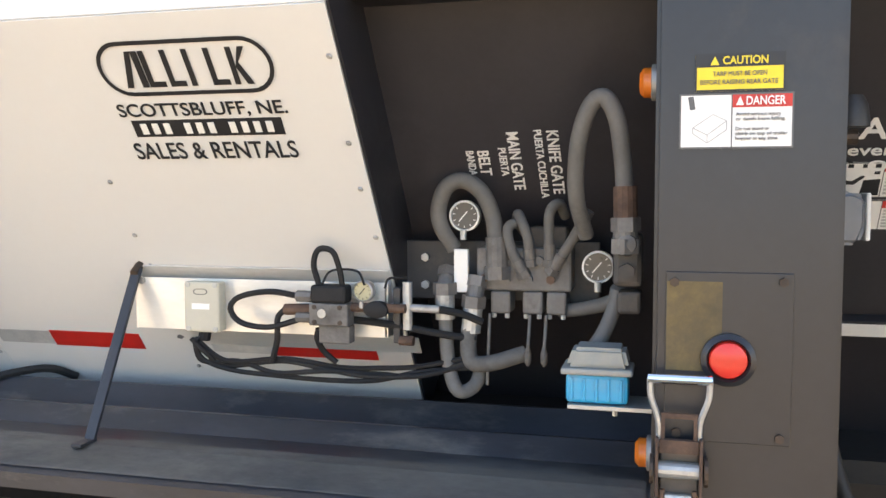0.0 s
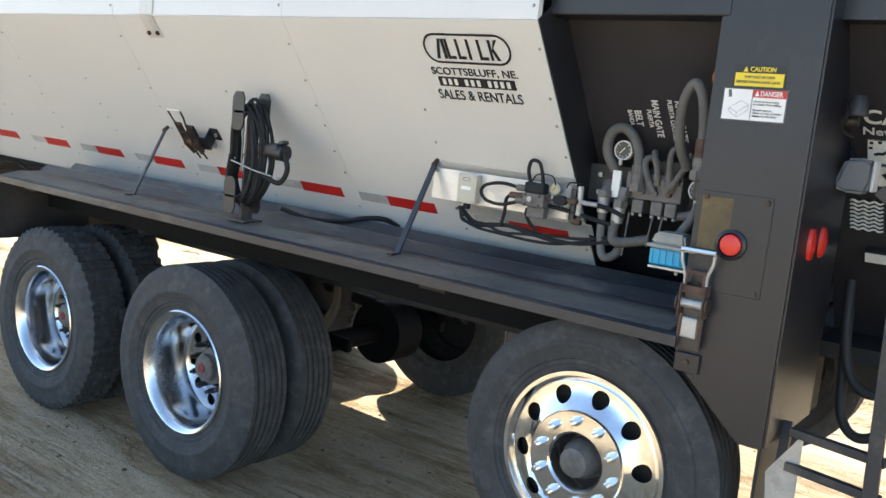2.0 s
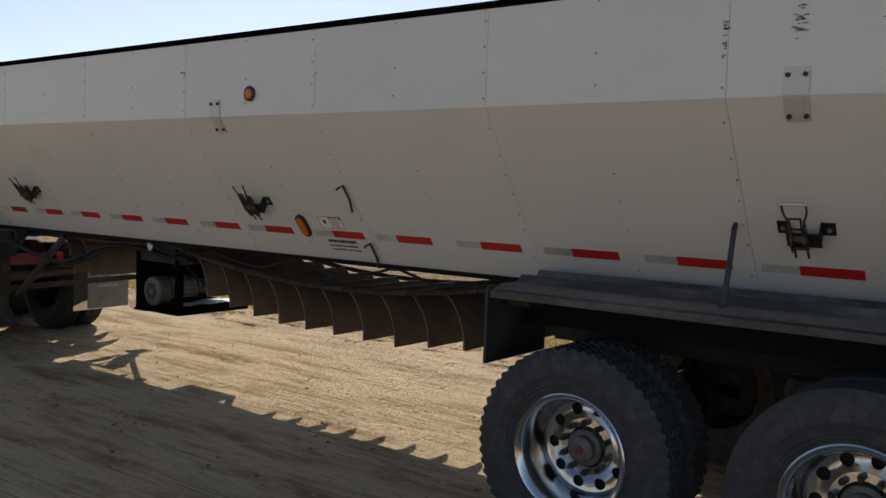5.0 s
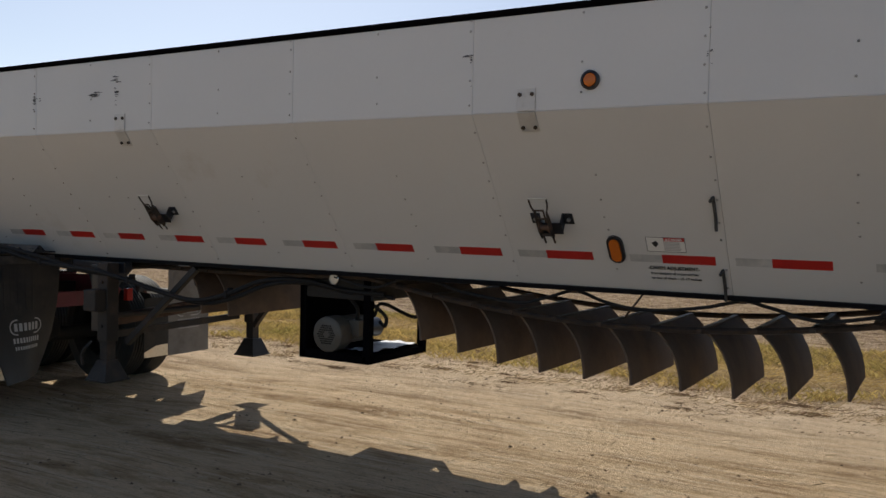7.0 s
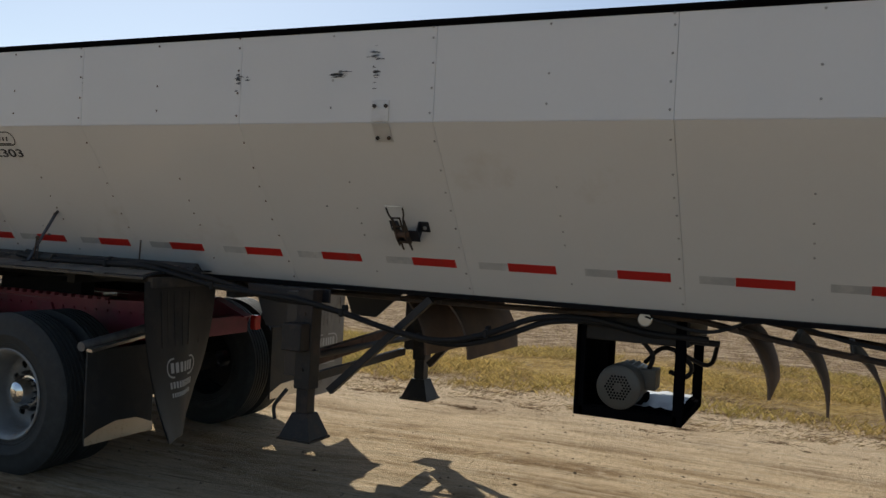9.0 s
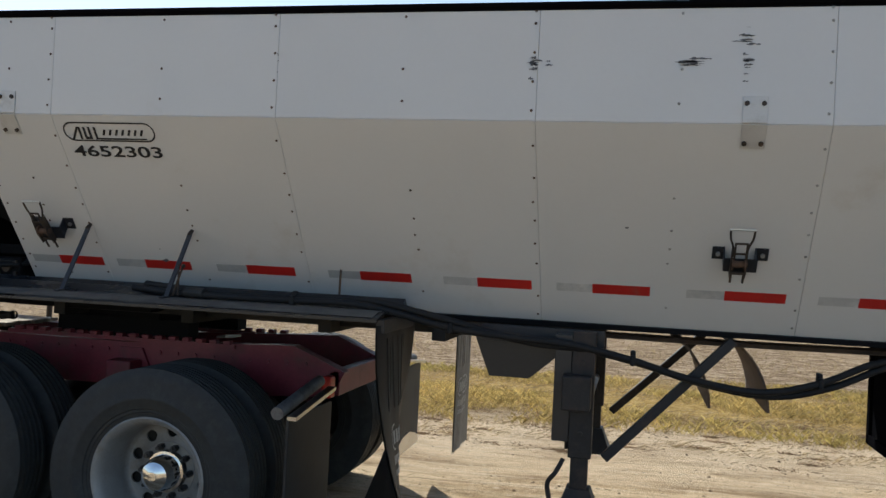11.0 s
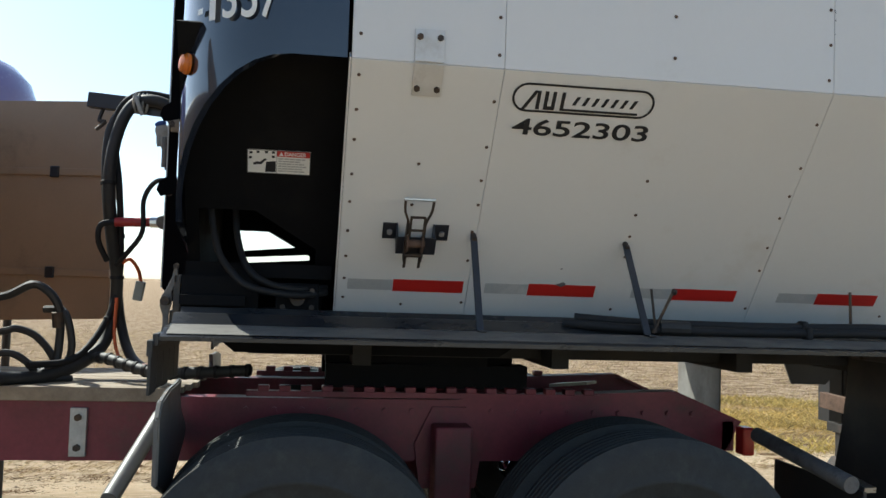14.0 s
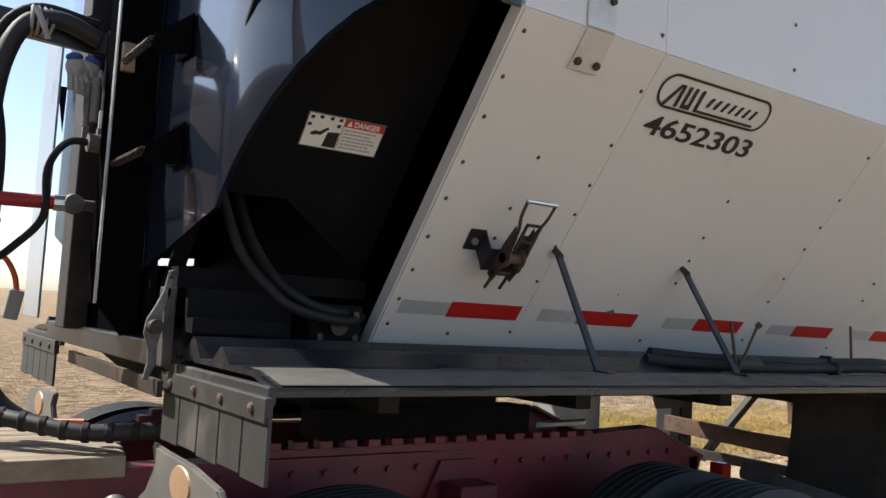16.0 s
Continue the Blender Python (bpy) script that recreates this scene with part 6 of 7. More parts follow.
part("bar", box(B(), 0, 0.4, -0.05, 0.01, -0.03, 0.0, mm, 0.003), "black", t)
part("white_tape", box(B(), 0.0, 0.198, -0.042, 0.002, 0.0, 0.0015, mm), "sticker", t)
part("red_tape", box(B(), 0.2, 0.36, -0.042, 0.002, 0.0, 0.0015, mm), "red", t)
stand(0.2, 0.18)
for y in (0.05, 0.19):
    t = thing("oval_tail_lamp", "red oval lamp on the rear face of the post", "lamp", "oval lamps on the post")
    part("lens", lathe(B(), [(0.028, 0), (0.026, -0.012), (0.014, -0.018), (0.003, -0.019)], 24, Matrix.Translation((3.066, y, 1.75)) @ Matrix.Rotation(radians(90), 4, "Z") @ Matrix.Diagonal((1, 1, 1.9, 1))), "redlamp", t, smooth=True)
t = thing("gate_ladder", "black steel access ladder at the rear", "ladder")
for a, b in (((3.32, -0.08, 2.75), (3.40, -0.1, 0.62)), ((3.44, -0.02, 2.75), (3.45, -0.04, 0.75))):
    part("rail", bar(B(), a, b, 0.04, 0.035, (0, 1, 0), 0.003), "blackdust", t)
for z in (1.155, 1.04, 0.85):
    part("rung", bar(B(), (3.12, -0.02, z + 0.0), (3.41, -0.08, z + 0.0), 0.03, 0.028, (0, 0, 1), 0.003), "blackdust", t)
part("brace", bar(B(), (3.08, 0.1, 1.15), (3.1, -0.05, 0.75), 0.03, 0.03, (1, 0, 0), 0.002), "blackdust", t)
part("brace", bar(B(), (3.26, -0.05, 1.95), (3.46, -0.02, 1.8), 0.035, 0.03, (0, 1, 0), 0.002), "blackdust", t)
part("side_plate", plate(B(), [(0, 0), (0.1, 0.16), (0.1, -0.35), (0.05, -0.4)], 0.006, up_m(3.06, 1.0, 0, -0.02)), "zinc", t, "scraped grey side plate")
part("diagonal", bar(B(), (3.2, 0.2, 2.45), (3.42, 0.0, 2.28), 0.045, 0.04, (0, 1, 0), 0.003), "black", t)
for pts in ([(3.12, 0.5, 1.6), (3.15, 0.42, 1.4), (3.2, 0.38, 1.27), (3.28, 0.36, 1.24), (3.4, 0.4, 1.27)], [(3.13, 0.5, 1.5), (3.16, 0.42, 1.25), (3.19, 0.38, 1.12), (3.26, 0.36, 1.08), (3.36, 0.36, 1.15), (3.45, 0.4, 1.3)]):
    hyd_hose("gate_hose", "black hose hanging in a loop at the rear gate", pts, 0.018, mat="hose")
t = thing("rear_wheel_guard", "pale rubber guard strip behind the raised wheel", "mud flap")
part("sheet", box(B(), 3.02, 3.032, 0.0, 0.35, 0.45, 1.08, None, 0.003), "mudflap", t)
t = thing("rear_mud_flap", "grey rubber mud flap hanging behind the far wheels", "mud flap")
part("sheet", box(B(), 3.3, 3.312, 1.95, 2.5, 0.6, 1.3, None, 0.003), "mudflap", t)

# ---------------------------------------------------------------- conveyor return chain with hanging belt flights
stand()
def chain_z(x):
    """Height of the sagging chain under the floor."""
    if x > -5.6:
        t = (x + 5.6) / 3.6
        return 1.36 - 0.68 * t * (1 - t) * (1.0 + 0.1 * t) - 0.03 * t
    t = (x + 9.2) / 3.6
    return 1.372 - 0.13 * t * (1 - t)


t = thing("conveyor_chain", "sagging rusty conveyor chain with hanging rubber belt flights", "conveyor chain")
for y in (0.86, 2 * YC - 0.86):
    pts = [(x, y, chain_z(x)) for x in np.linspace(-9.2, -1.75, 42)]
    part("chain", tube(B(), pts, 0.021, 6, 2), "iron", t)
rnd = random.Random(5)
fx = -2.285
while fx > -9.0:
    if fx > -5.55 or -7.75 < fx < -6.95:
        bm = B()
        zt = chain_z(fx)
        ln = 0.40 + rnd.uniform(-0.015, 0.015)
        bend = 0.17
        if fx > -2.4:
            ln, bend = 0.35, 0.25
        rows_a, rows_b = [], []
        for k in range(8):
            s = k / 7
            cx = fx + 0.02 + bend * math.sin(s * math.pi / 2)
            cz = zt - 0.012 - ln * 0.93 * (0.5 * s + 0.5 * (1 - math.cos(s * math.pi / 2)))
            rows_a.append([(cx, 0.90, cz), (cx + 0.004 * rnd.uniform(-1, 1), 1.38, cz), (cx, 2 * YC - 0.90, cz)])
            rows_b.append([(cx + 0.003 + 0.013 * s, y, z + 0.014 * (1 - s)) for _, y, z in rows_a[-1]])
        quad_strip(bm, rows_a)
        quad_strip(bm, rows_b[::-1])
        for a, b in ((rows_a, rows_b),):
            for i in range(7):
                for j in (0, 2):
                    bm.faces.new([bm.verts.new(p) for p in (a[i][j], a[i + 1][j], b[i + 1][j], b[i][j])])
            bm.faces.new([bm.verts.new(p) for p in (a[7][0], a[7][2], b[7][2], b[7][0])])
        bmesh.ops.remove_doubles(bm, verts=bm.verts, dist=1e-4)
        bmesh.ops.recalc_face_normals(bm, faces=bm.faces)
        part("belt_flight", bm, "flap", t, smooth=True)
        part("slat", box(B(), fx - 0.012, fx + 0.02, 0.83, 2 * YC - 0.83, zt - 0.012, zt + 0.012), "iron", t)
    fx -= 0.311
t = thing("sag_cable", "thin dark cable looped along the trailer's lower edge", "cable")
pts = [(x, 0.8, z) for x, z in ((-5.9, 1.36), (-5.55, 1.3), (-5.27, 1.385), (-5.02, 1.368), (-4.8, 1.315), (-4.4, 1.272), (-4.2, 1.312), (-3.99, 1.372), (-3.8, 1.318), (-3.62, 1.287), (-3.43, 1.288), (-3.17, 1.325), (-2.96, 1.374), (-2.81, 1.346), (-2.54, 1.29), (-2.17, 1.353), (-2.02, 1.375), (-1.85, 1.337), (-1.72, 1.385))]
part("cable", tube(B(), pts, 0.011, 7, 7), "cable", t, smooth=True)
for x in (-3.99, -2.96):
    part("clip", box(B(), x - 0.02, x + 0.02, 0.78, 0.82, 1.36, 1.4), "iron", t)
part("hanger_wire", rod(B(), (-3.545, 0.8, 1.385), (-3.67, 0.84, 1.23), 0.007, 6), "iron", t)

# ---------------------------------------------------------------- motor cage
t = thing("pump_motor_cage", "black steel cage with a grey electric motor under the trailer", "motor cage")
x0, x1, y0, y1, zb, zt = -6.32, -5.71, 0.98, 1.75, 0.70, 1.35
bm = B()
for x in (x0, x1):
    for y in (y0, y1):
        part("post", box(B(), x - 0.03, x + 0.03, y - 0.03, y + 0.03, zb, zt, None, 0.004), "mast", t)
for a, b in (((x0, y0), (x1, y0)), ((x0, y1), (x1, y1)), ((x0, y0), (x0, y1)), ((x1, y0), (x1, y1))):
    part("base_rail", bar(B(), (*a, zb + 0.03), (*b, zb + 0.03), 0.06, 0.06, (0, 0, 1), 0.003), "mast", t)
part("side_sheet", box(B(), x0 - 0.012, x0 - 0.002, y0 - 0.03, y1, zb + 0.02, zt), "mast", t)
part("floor_sheet", box(B(), x0, x1, y0, y1, zb + 0.06, zb + 0.068), "mast", t)
part("top_housing", box(B(), x0 + 0.02, x1 + 0.05, y0 - 0.02, y1, 1.18, 1.40, None, 0.01), "under", t)
mx, mz = -6.07, 0.9
part("fan_cover", lathe(B(), [(0.004, 0.93), (0.115, 0.93), (0.136, 0.945), (0.14, 0.97), (0.14, 1.07), (0.13, 1.075)], 40, Matrix.Translation((mx, 0, mz))), "motor", t, "cream motor fan cover", smooth=True)
part("stator", lathe(B(), [(0.125, 1.06), (0.13, 1.1), (0.13, 1.36), (0.11, 1.38), (0.004, 1.38)], 40, Matrix.Translation((mx, 0, mz)), wave=lambda i, j, r: r - (0.012 if i % 2 and j in (1, 2) else 0)), "motor", t)
part("terminal_box", box(B(), mx + 0.1, mx + 0.2, 1.08, 1.24, mz - 0.02, mz + 0.11, None, 0.008), "motor", t)
for i in range(-4, 5):
    for j in range(-4, 5):
        hx, hz = (i + j * 0.5) * 0.0195, j * 0.0169
        d = max(abs(i), abs(j), abs(i + j))
        if 2 <= d <= 4:
            part("vent_hole", rod(B(), (mx + hx, 0.9305, mz + hz), (mx + hx, 0.9285, mz + hz), 0.0068, 8), "mast", t)
part("pump", rod(B(), (mx, 1.38, mz), (mx, 1.6, mz), 0.08, 20), "black", t, smooth=True)
part("foot", box(B(), mx - 0.12, mx + 0.12, 1.1, 1.35, 0.765, 0.83, None, 0.006), "mast", t)
for pts in ([(mx + 0.15, 1.12, mz + 0.11), (mx + 0.17, 1.1, 1.1), (mx + 0.1, 1.08, 1.19)], [(mx + 0.25, 1.3, 0.98), (mx + 0.36, 1.2, 0.97), (mx + 0.4, 1.15, 1.05), (mx + 0.3, 1.1, 1.15)], [(mx + 0.05, 1.5, 1.0), (mx + 0.2, 1.4, 1.12), (mx + 0.45, 1.5, 1.02), (mx + 0.5, 1.6, 1.15)]):
    part("cable", tube(B(), pts, 0.015, 8), "cable", t, smooth=True)
t = thing("plastic_bag", "crumpled white plastic sheet on the cage floor", "plastic sheet")
bm = B()
rows = [[(x1 - 0.32 + 0.3 * i / 9, 1.08 + 0.62 * j / 9, zb + 0.075 + 0.03 * abs(noise.noise(Vector((i * 0.6, j * 0.6, 2))))) for i in range(10)] for j in range(10)]
quad_strip(bm, rows)
part("sheet", bm, "bag", t, smooth=True)
t = thing("chrome_lamp", "round chrome work lamp under the trailer's lower edge", "lamp")
part("bowl", lathe(B(), [(0.004, 0.06), (0.03, 0.05), (0.043, 0.01), (0.045, 0.0), (0.04, -0.004), (0.037, 0.004)], 24, Matrix.Translation((-5.9, 0.79, 1.345))), "chrome", t, smooth=True)
part("lens", lathe(B(), [(0.038, 0.003), (0.003, 0.0)], 24, Matrix.Translation((-5.9, 0.79, 1.345))), "wire", t, smooth=True)

# ---------------------------------------------------------------- landing gear
t = thing("landing_gear", "dark steel landing gear with two raised legs and flared feet", "landing gear")
for s, y in ((0, 0.5), (1, 2 * YC - 0.5)):
    part("leg", box(B(), -8.11, -7.99, y - 0.06, y + 0.06, 0.72, 1.38, None, 0.006), "gear", t)
    part("inner_leg", box(B(), -8.095, -8.005, y - 0.045, y + 0.045, 0.46, 0.75, None, 0.004), "gear", t)
    bm = B()
    top = [(-8.11, y - 0.06), (-7.99, y - 0.06), (-7.99, y + 0.06), (-8.11, y + 0.06)]
    low = [(-8.17, y - 0.12), (-7.93, y - 0.12), (-7.93, y + 0.12), (-8.17, y + 0.12)]
    vt, vl = [bm.verts.new((a, b, 0.56)) for a, b in top], [bm.verts.new((a, b, 0.40)) for a, b in low]
    for i in range(4):
        bm.faces.new((vt[i], vt[(i + 1) % 4], vl[(i + 1) % 4], vl[i]))
    bm.faces.new(vt)
    bm.faces.new(vl)
    box(bm, -8.18, -7.92, y - 0.125, y + 0.125, 0.388, 0.402)
    bmesh.ops.recalc_face_normals(bm, faces=bm.faces)
    part("foot", bm, "gear", t)
    yi = y + (0.1 if s == 0 else -0.1)
    part("brace", bar(B(), (-7.93, yi, 0.70), (-7.28, yi + (0.15 if s == 0 else -0.15), 1.36), 0.05, 0.05, (0, 1, 0), 0.003), "gear", t)
    part("gusset", box(B(), -8.2, -8.11, y - 0.05, y + 0.08, 0.8, 1.36, None, 0.004), "black", t)
    for z in (0.85, 0.98, 1.1, 1.22):
        part("bolt", rod(B(), (-8.05, y - 0.06, z), (-8.05, y - 0.072, z), 0.014, 6), "gear", t)
    part("mount_plate", box(B(), -8.62, -7.95, y + (0.08 if s == 0 else -0.1), y + (0.1 if s == 0 else -0.08), 1.29, 1.38, None, 0.004), "black", t)
part("cross_shaft", rod(B(), (-8.05, 0.5, 0.93), (-8.05, 2 * YC - 0.5, 0.93), 0.025, 12), "gear", t)
part("cross_beam", bar(B(), (-8.14, 0.6, 0.88), (-8.25, 2 * YC - 0.55, 0.95), 0.05, 0.10, (0, 0, 1), 0.003), "rust", t)
part("cross_beam", bar(B(), (-8.12, 0.6, 0.76), (-8.2, 2 * YC - 0.55, 0.78), 0.04, 0.06, (0, 0, 1), 0.003), "gear", t)
part("gear_box", box(B(), -8.15, -8.0, 0.33, 0.44, 0.98, 1.16, None, 0.01), "gear", t)
part("crank", tube(B(), [(-8.13, 0.4, 0.72), (-8.16, 0.36, 0.66), (-8.2, 0.36, 0.6), (-8.19, 0.36, 0.52)], 0.013, 8), "gear", t)
bm = plate(B(), [(0, 0), (0.62, 0), (0.62, -0.06), (0.35, -0.3), (0.12, -0.3)], 0.012, up_m(-8.72, 1.37, 0, 0.78))
part("hanger_plate", bm, "black", t)
bm = plate(B(), [(0, 0), (0.62, 0), (0.62, -0.06), (0.35, -0.3), (0.12, -0.3)], 0.012, up_m(-8.72, 1.37, 0, 2.0))
part("hanger_plate", bm, "black", t)

# ---------------------------------------------------------------- hoses along the deck
hp = [(-10.62, 0.34, 1.475), (-10.35, 0.28, 1.462), (-10.0, 0.22, 1.46), (-9.6, 0.24, 1.462), (-9.25, 0.22, 1.465), (-9.0, 0.28, 1.42), (-8.75, 0.36, 1.36), (-8.4, 0.40, 1.33), (-8.1, 0.42, 1.31), (-7.8, 0.5, 1.245), (-7.5, 0.58, 1.16), (-7.15, 0.62, 1.115), (-6.85, 0.66, 1.18), (-6.55, 0.75, 1.30), (-6.25, 0.88, 1.31), (-5.9, 0.94, 1.25), (-5.55, 0.96, 1.24)]
for i, (dy, dz) in enumerate(((0, 0), (0.035, 0.022))):
    t = thing("supply_hose", "thick black hose sagging from the front deck to the motor cage", "hose", "supply hoses")
    part("hose", tube(B(), [(x + 0.06 * i, y + dy, z + dz * (1 if x < -8.5 else -1)) for x, y, z in hp], 0.019, 10, 6), "cable", t, smooth=True)
    for x, y, z in hp[3:13:3]:
        part("clamp", box(B(), x - 0.014, x + 0.014, y - 0.028 + dy, y + 0.028 + dy, z - 0.028 + dz, z + 0.028 + dz, None, 0.01), "cable", t)
t = thing("hose_strap", "dark strap joint on the hoses by the deck stay", "strap")
part("wrap", rod(B(), (-10.24, 0.255, 1.47), (-10.12, 0.24, 1.468), 0.03, 12), "hose", t)
for a, b in (((-10.29, 0.2, 1.45), (-10.217, 0.17, 1.626)), ((-10.27, 0.22, 1.45), (-10.285, 0.24, 1.625)), ((-9.36, 0.3, 1.45), (-9.36, 0.31, 1.64))):
    t = thing("wire_stub", "thin dark wire stub standing against the panel", "wire", "wire stubs")
    part("wire", rod(B(), a, b, 0.006, 6), "iron", t)
part("wire_knot", lathe(B(), [(0.003, -0.015), (0.014, 0), (0.003, 0.015)], 8, Matrix.Translation((-10.218, 0.17, 1.615))), "iron", t)

# ---------------------------------------------------------------- mud flaps of the front deck
def flap_at(s, w, z, off):
    """A place on the hanging sheet: w across from its middle; the near one twists as it hangs."""
    v = (1.37 - z) / 1.07
    turn = -radians(36) * v * v if s == 0 else 0.02
    k = 1.0
    bow = (0.05 * v * math.cos(w * 5) + 0.008 * math.sin(w * 22 + 3 * v)) if s == 0 else 0.006 * math.sin(w * 22 + v)
    return Vector((-9.06 + w * k * math.sin(turn) + (bow + off) * math.cos(turn), 0.41 + w * k * math.cos(turn) - (bow + off) * math.sin(turn), z))


def on_flap(bm, s):
    """Lays a flat mark, drawn in (w, height), on the sheet."""
    for v in bm.verts:
        v.co = flap_at(s, v.co.x, v.co.y, 0.0075 + v.co.z)
    return mirror(bm) if s else bm


for s in (0, 1):
    t = thing("mud_flap", "curled black rubber mud flap hanging from the front deck" if s == 0 else "rubber mud flap hanging from the far deck, coloured pale as if sunlit", "mud flap", "mud flaps")
    rows_a = [[(u / 8 - 0.5, 1.37 - 1.07 * k / 14) for u in range(9)] for k in range(15)]
    bm = quad_strip(B(), [[flap_at(s, u * (0.7 if s == 0 else 0.58), z, 0.005) for u, z in r] for r in rows_a])
    quad_strip(bm, [[flap_at(s, u * (0.7 if s == 0 else 0.58), z, -0.005) for u, z in r] for r in rows_a[::-1]])
    bmesh.ops.recalc_face_normals(bm, faces=bm.faces)
    # the far sheet's colour is lifted to carry the sun on it
    part("sheet", mirror(bm) if s else bm, "sunlitflap" if s else "mudflap", t, smooth=True)
    bm = box(B(), -9.085, -9.04, 0.1, 0.7, 1.33, 1.40, None, 0.004)
    part("hanger", mirror(bm) if s else bm, "blackdust", t)
    for y in (0.2, 0.4, 0.6):
        bm = rod(B(), (-9.085, y, 1.345), (-9.1, y, 1.345), 0.015, 6)
        part("bolt", mirror(bm) if s else bm, "iron", t)
    flat = Matrix.Diagonal((1 if s == 0 else -1, 1, 1, 1))
    for i in range(7):
        w = -0.21 + 0.07 * i
        part("rib", on_flap(plate(B(), [(w - 0.008, 0.92), (w + 0.008, 0.92), (w + 0.008, 1.3), (w - 0.008, 1.3)], 0.006, flat), s), "mudflap" if s == 0 else "sunlitflap", t)
    part("mark_oval", on_flap(oval_ring(B(), flat, -0.18, 0.18, 0.70, 0.84, 0.012), s), "paleink", t)
    for z, h, w, gap, n in ((0.735, 0.07, 0.03, 0.017, 6), (0.63, 0.045, 0.02, 0.012, 10), (0.57, 0.03, 0.015, 0.01, 12)):
        x = -(n * (w + gap) - gap) / 2
        for i in range(n):
            part("mark_bar", on_flap(box(B(), x + i * (w + gap), x + i * (w + gap) + w, z, z + h, 0, 0.001, flat), s), "paleink", t)

# rubber valance at the front edge of each deck
for s in (0, 1):
    t = thing("deck_valance", "riveted strip with slit rubber pieces on the deck's front edge", "rubber valance", "valances of the front decks")
    def d(bm):
        return mirror(bm) if s else bm
    part("strip", d(box(B(), -12.185, -12.165, 0.0, 0.7, 1.335, 1.39, None, 0.003)), "dustrubber", t)
    part("deck_edge", d(box(B(), -12.17, -12.15, 0.02, 0.72, 1.37, 1.412, None, 0.004)), "blackdust", t)
    for i in range(5):
        a = -0.005 + 0.139 * i
        part("rubber_piece", d(box(B(), -12.178, -12.168, a, a + 0.131, 1.203 + 0.006 * (i % 2), 1.35, None, 0.002)), "dustrubber", t)
    for i in range(4):
        y = 0.07 + 0.18 * i
        part("rivet", d(lathe(B(), [(0.013, 0), (0.011, -0.006), (0.002, -0.009)], 10, Matrix.Translation((-12.185, y, 1.362)) @ Matrix.Rotation(radians(-90), 4, "Z"))), "rust", t)

# ---------------------------------------------------------------- machinery under the nose
t = thing("nose_gear", "dark conveyor drive and frame bars under the nose", "machinery")
# pitch on these inner pieces deepens the recess's shade through their colour
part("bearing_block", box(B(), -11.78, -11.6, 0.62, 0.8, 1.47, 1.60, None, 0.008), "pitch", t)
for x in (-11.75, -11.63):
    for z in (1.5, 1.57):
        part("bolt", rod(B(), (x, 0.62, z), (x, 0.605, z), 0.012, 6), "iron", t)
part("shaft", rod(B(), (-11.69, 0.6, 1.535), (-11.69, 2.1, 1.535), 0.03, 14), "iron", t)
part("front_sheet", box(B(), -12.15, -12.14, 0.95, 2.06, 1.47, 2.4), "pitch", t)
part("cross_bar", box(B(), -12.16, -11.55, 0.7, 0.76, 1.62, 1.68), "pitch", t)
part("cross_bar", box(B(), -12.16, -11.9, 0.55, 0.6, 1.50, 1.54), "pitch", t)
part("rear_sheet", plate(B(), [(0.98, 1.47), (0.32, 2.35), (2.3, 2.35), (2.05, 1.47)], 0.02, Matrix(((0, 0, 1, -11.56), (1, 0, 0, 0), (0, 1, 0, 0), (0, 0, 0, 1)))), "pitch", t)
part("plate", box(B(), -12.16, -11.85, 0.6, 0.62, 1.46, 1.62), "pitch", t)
for pts in ([(-12.07, 0.75, 2.05), (-12.066, 0.68, 1.924), (-12.023, 0.6, 1.735), (-11.95, 0.54, 1.63), (-11.873, 0.515, 1.577), (-11.7, 0.56, 1.55), (-11.57, 0.68, 1.565)], [(-11.975, 0.85, 2.05), (-11.972, 0.79, 1.94), (-11.95, 0.7, 1.78), (-11.9, 0.61, 1.66), (-11.82, 0.57, 1.6), (-11.7, 0.6, 1.575), (-11.57, 0.7, 1.585)]):
    hyd_hose("nose_hose", "grey hose curving under the nose", pts, 0.0145, mat="cable")
t = thing("nose_lamp", "round amber lamp on the rounded nose corner", "lamp")
a = radians(62)
k = Matrix.Translation((-11.74 - 0.433 * math.sin(a), 0.43 - 0.433 * math.cos(a), 2.40)) @ Matrix.Rotation(-a, 4, "Z")
part("base", lathe(B(), [(0.004, 0.0), (0.04, 0.0), (0.04, -0.01), (0.034, -0.012)], 24, k), "amber", t, smooth=True)
part("lens", lathe(B(), [(0.035, -0.01), (0.032, -0.026), (0.015, -0.032), (0.003, -0.032)], 24, k), "amber", t, "orange lens", smooth=True)
# latch at the deck's front corner
t = thing("latch_lever", "worn steel latch lever at the nose corner", "latch")
part("bracket", box(B(), -12.2, -12.17, 0.66, 0.72, 1.40, 1.62, None, 0.004), "blackdust", t)
arm = [(-12.196, 1.665), (-12.184, 1.665), (-12.186, 1.60), (-12.206, 1.55), (-12.204, 1.50), (-12.214, 1.455), (-12.212, 1.41), (-12.232, 1.365), (-12.246, 1.365), (-12.236, 1.41), (-12.238, 1.45), (-12.252, 1.49), (-12.246, 1.53), (-12.226, 1.565), (-12.206, 1.61)]
bm = plate(B(), arm, 0.012, up_m(0, 0, 0, 0.66))
bmesh.ops.bevel(bm, geom=list(bm.edges), offset=0.002, segments=1, affect="EDGES")
part("lever", bm, "grime", t)
part("top_bolt", rod(B(), (-12.19, 0.66, 1.655), (-12.19, 0.635, 1.655), 0.012, 6), "iron", t)
part("pivot", rod(B(), (-12.228, 0.68, 1.51), (-12.228, 0.63, 1.51), 0.019, 16), "iron", t)

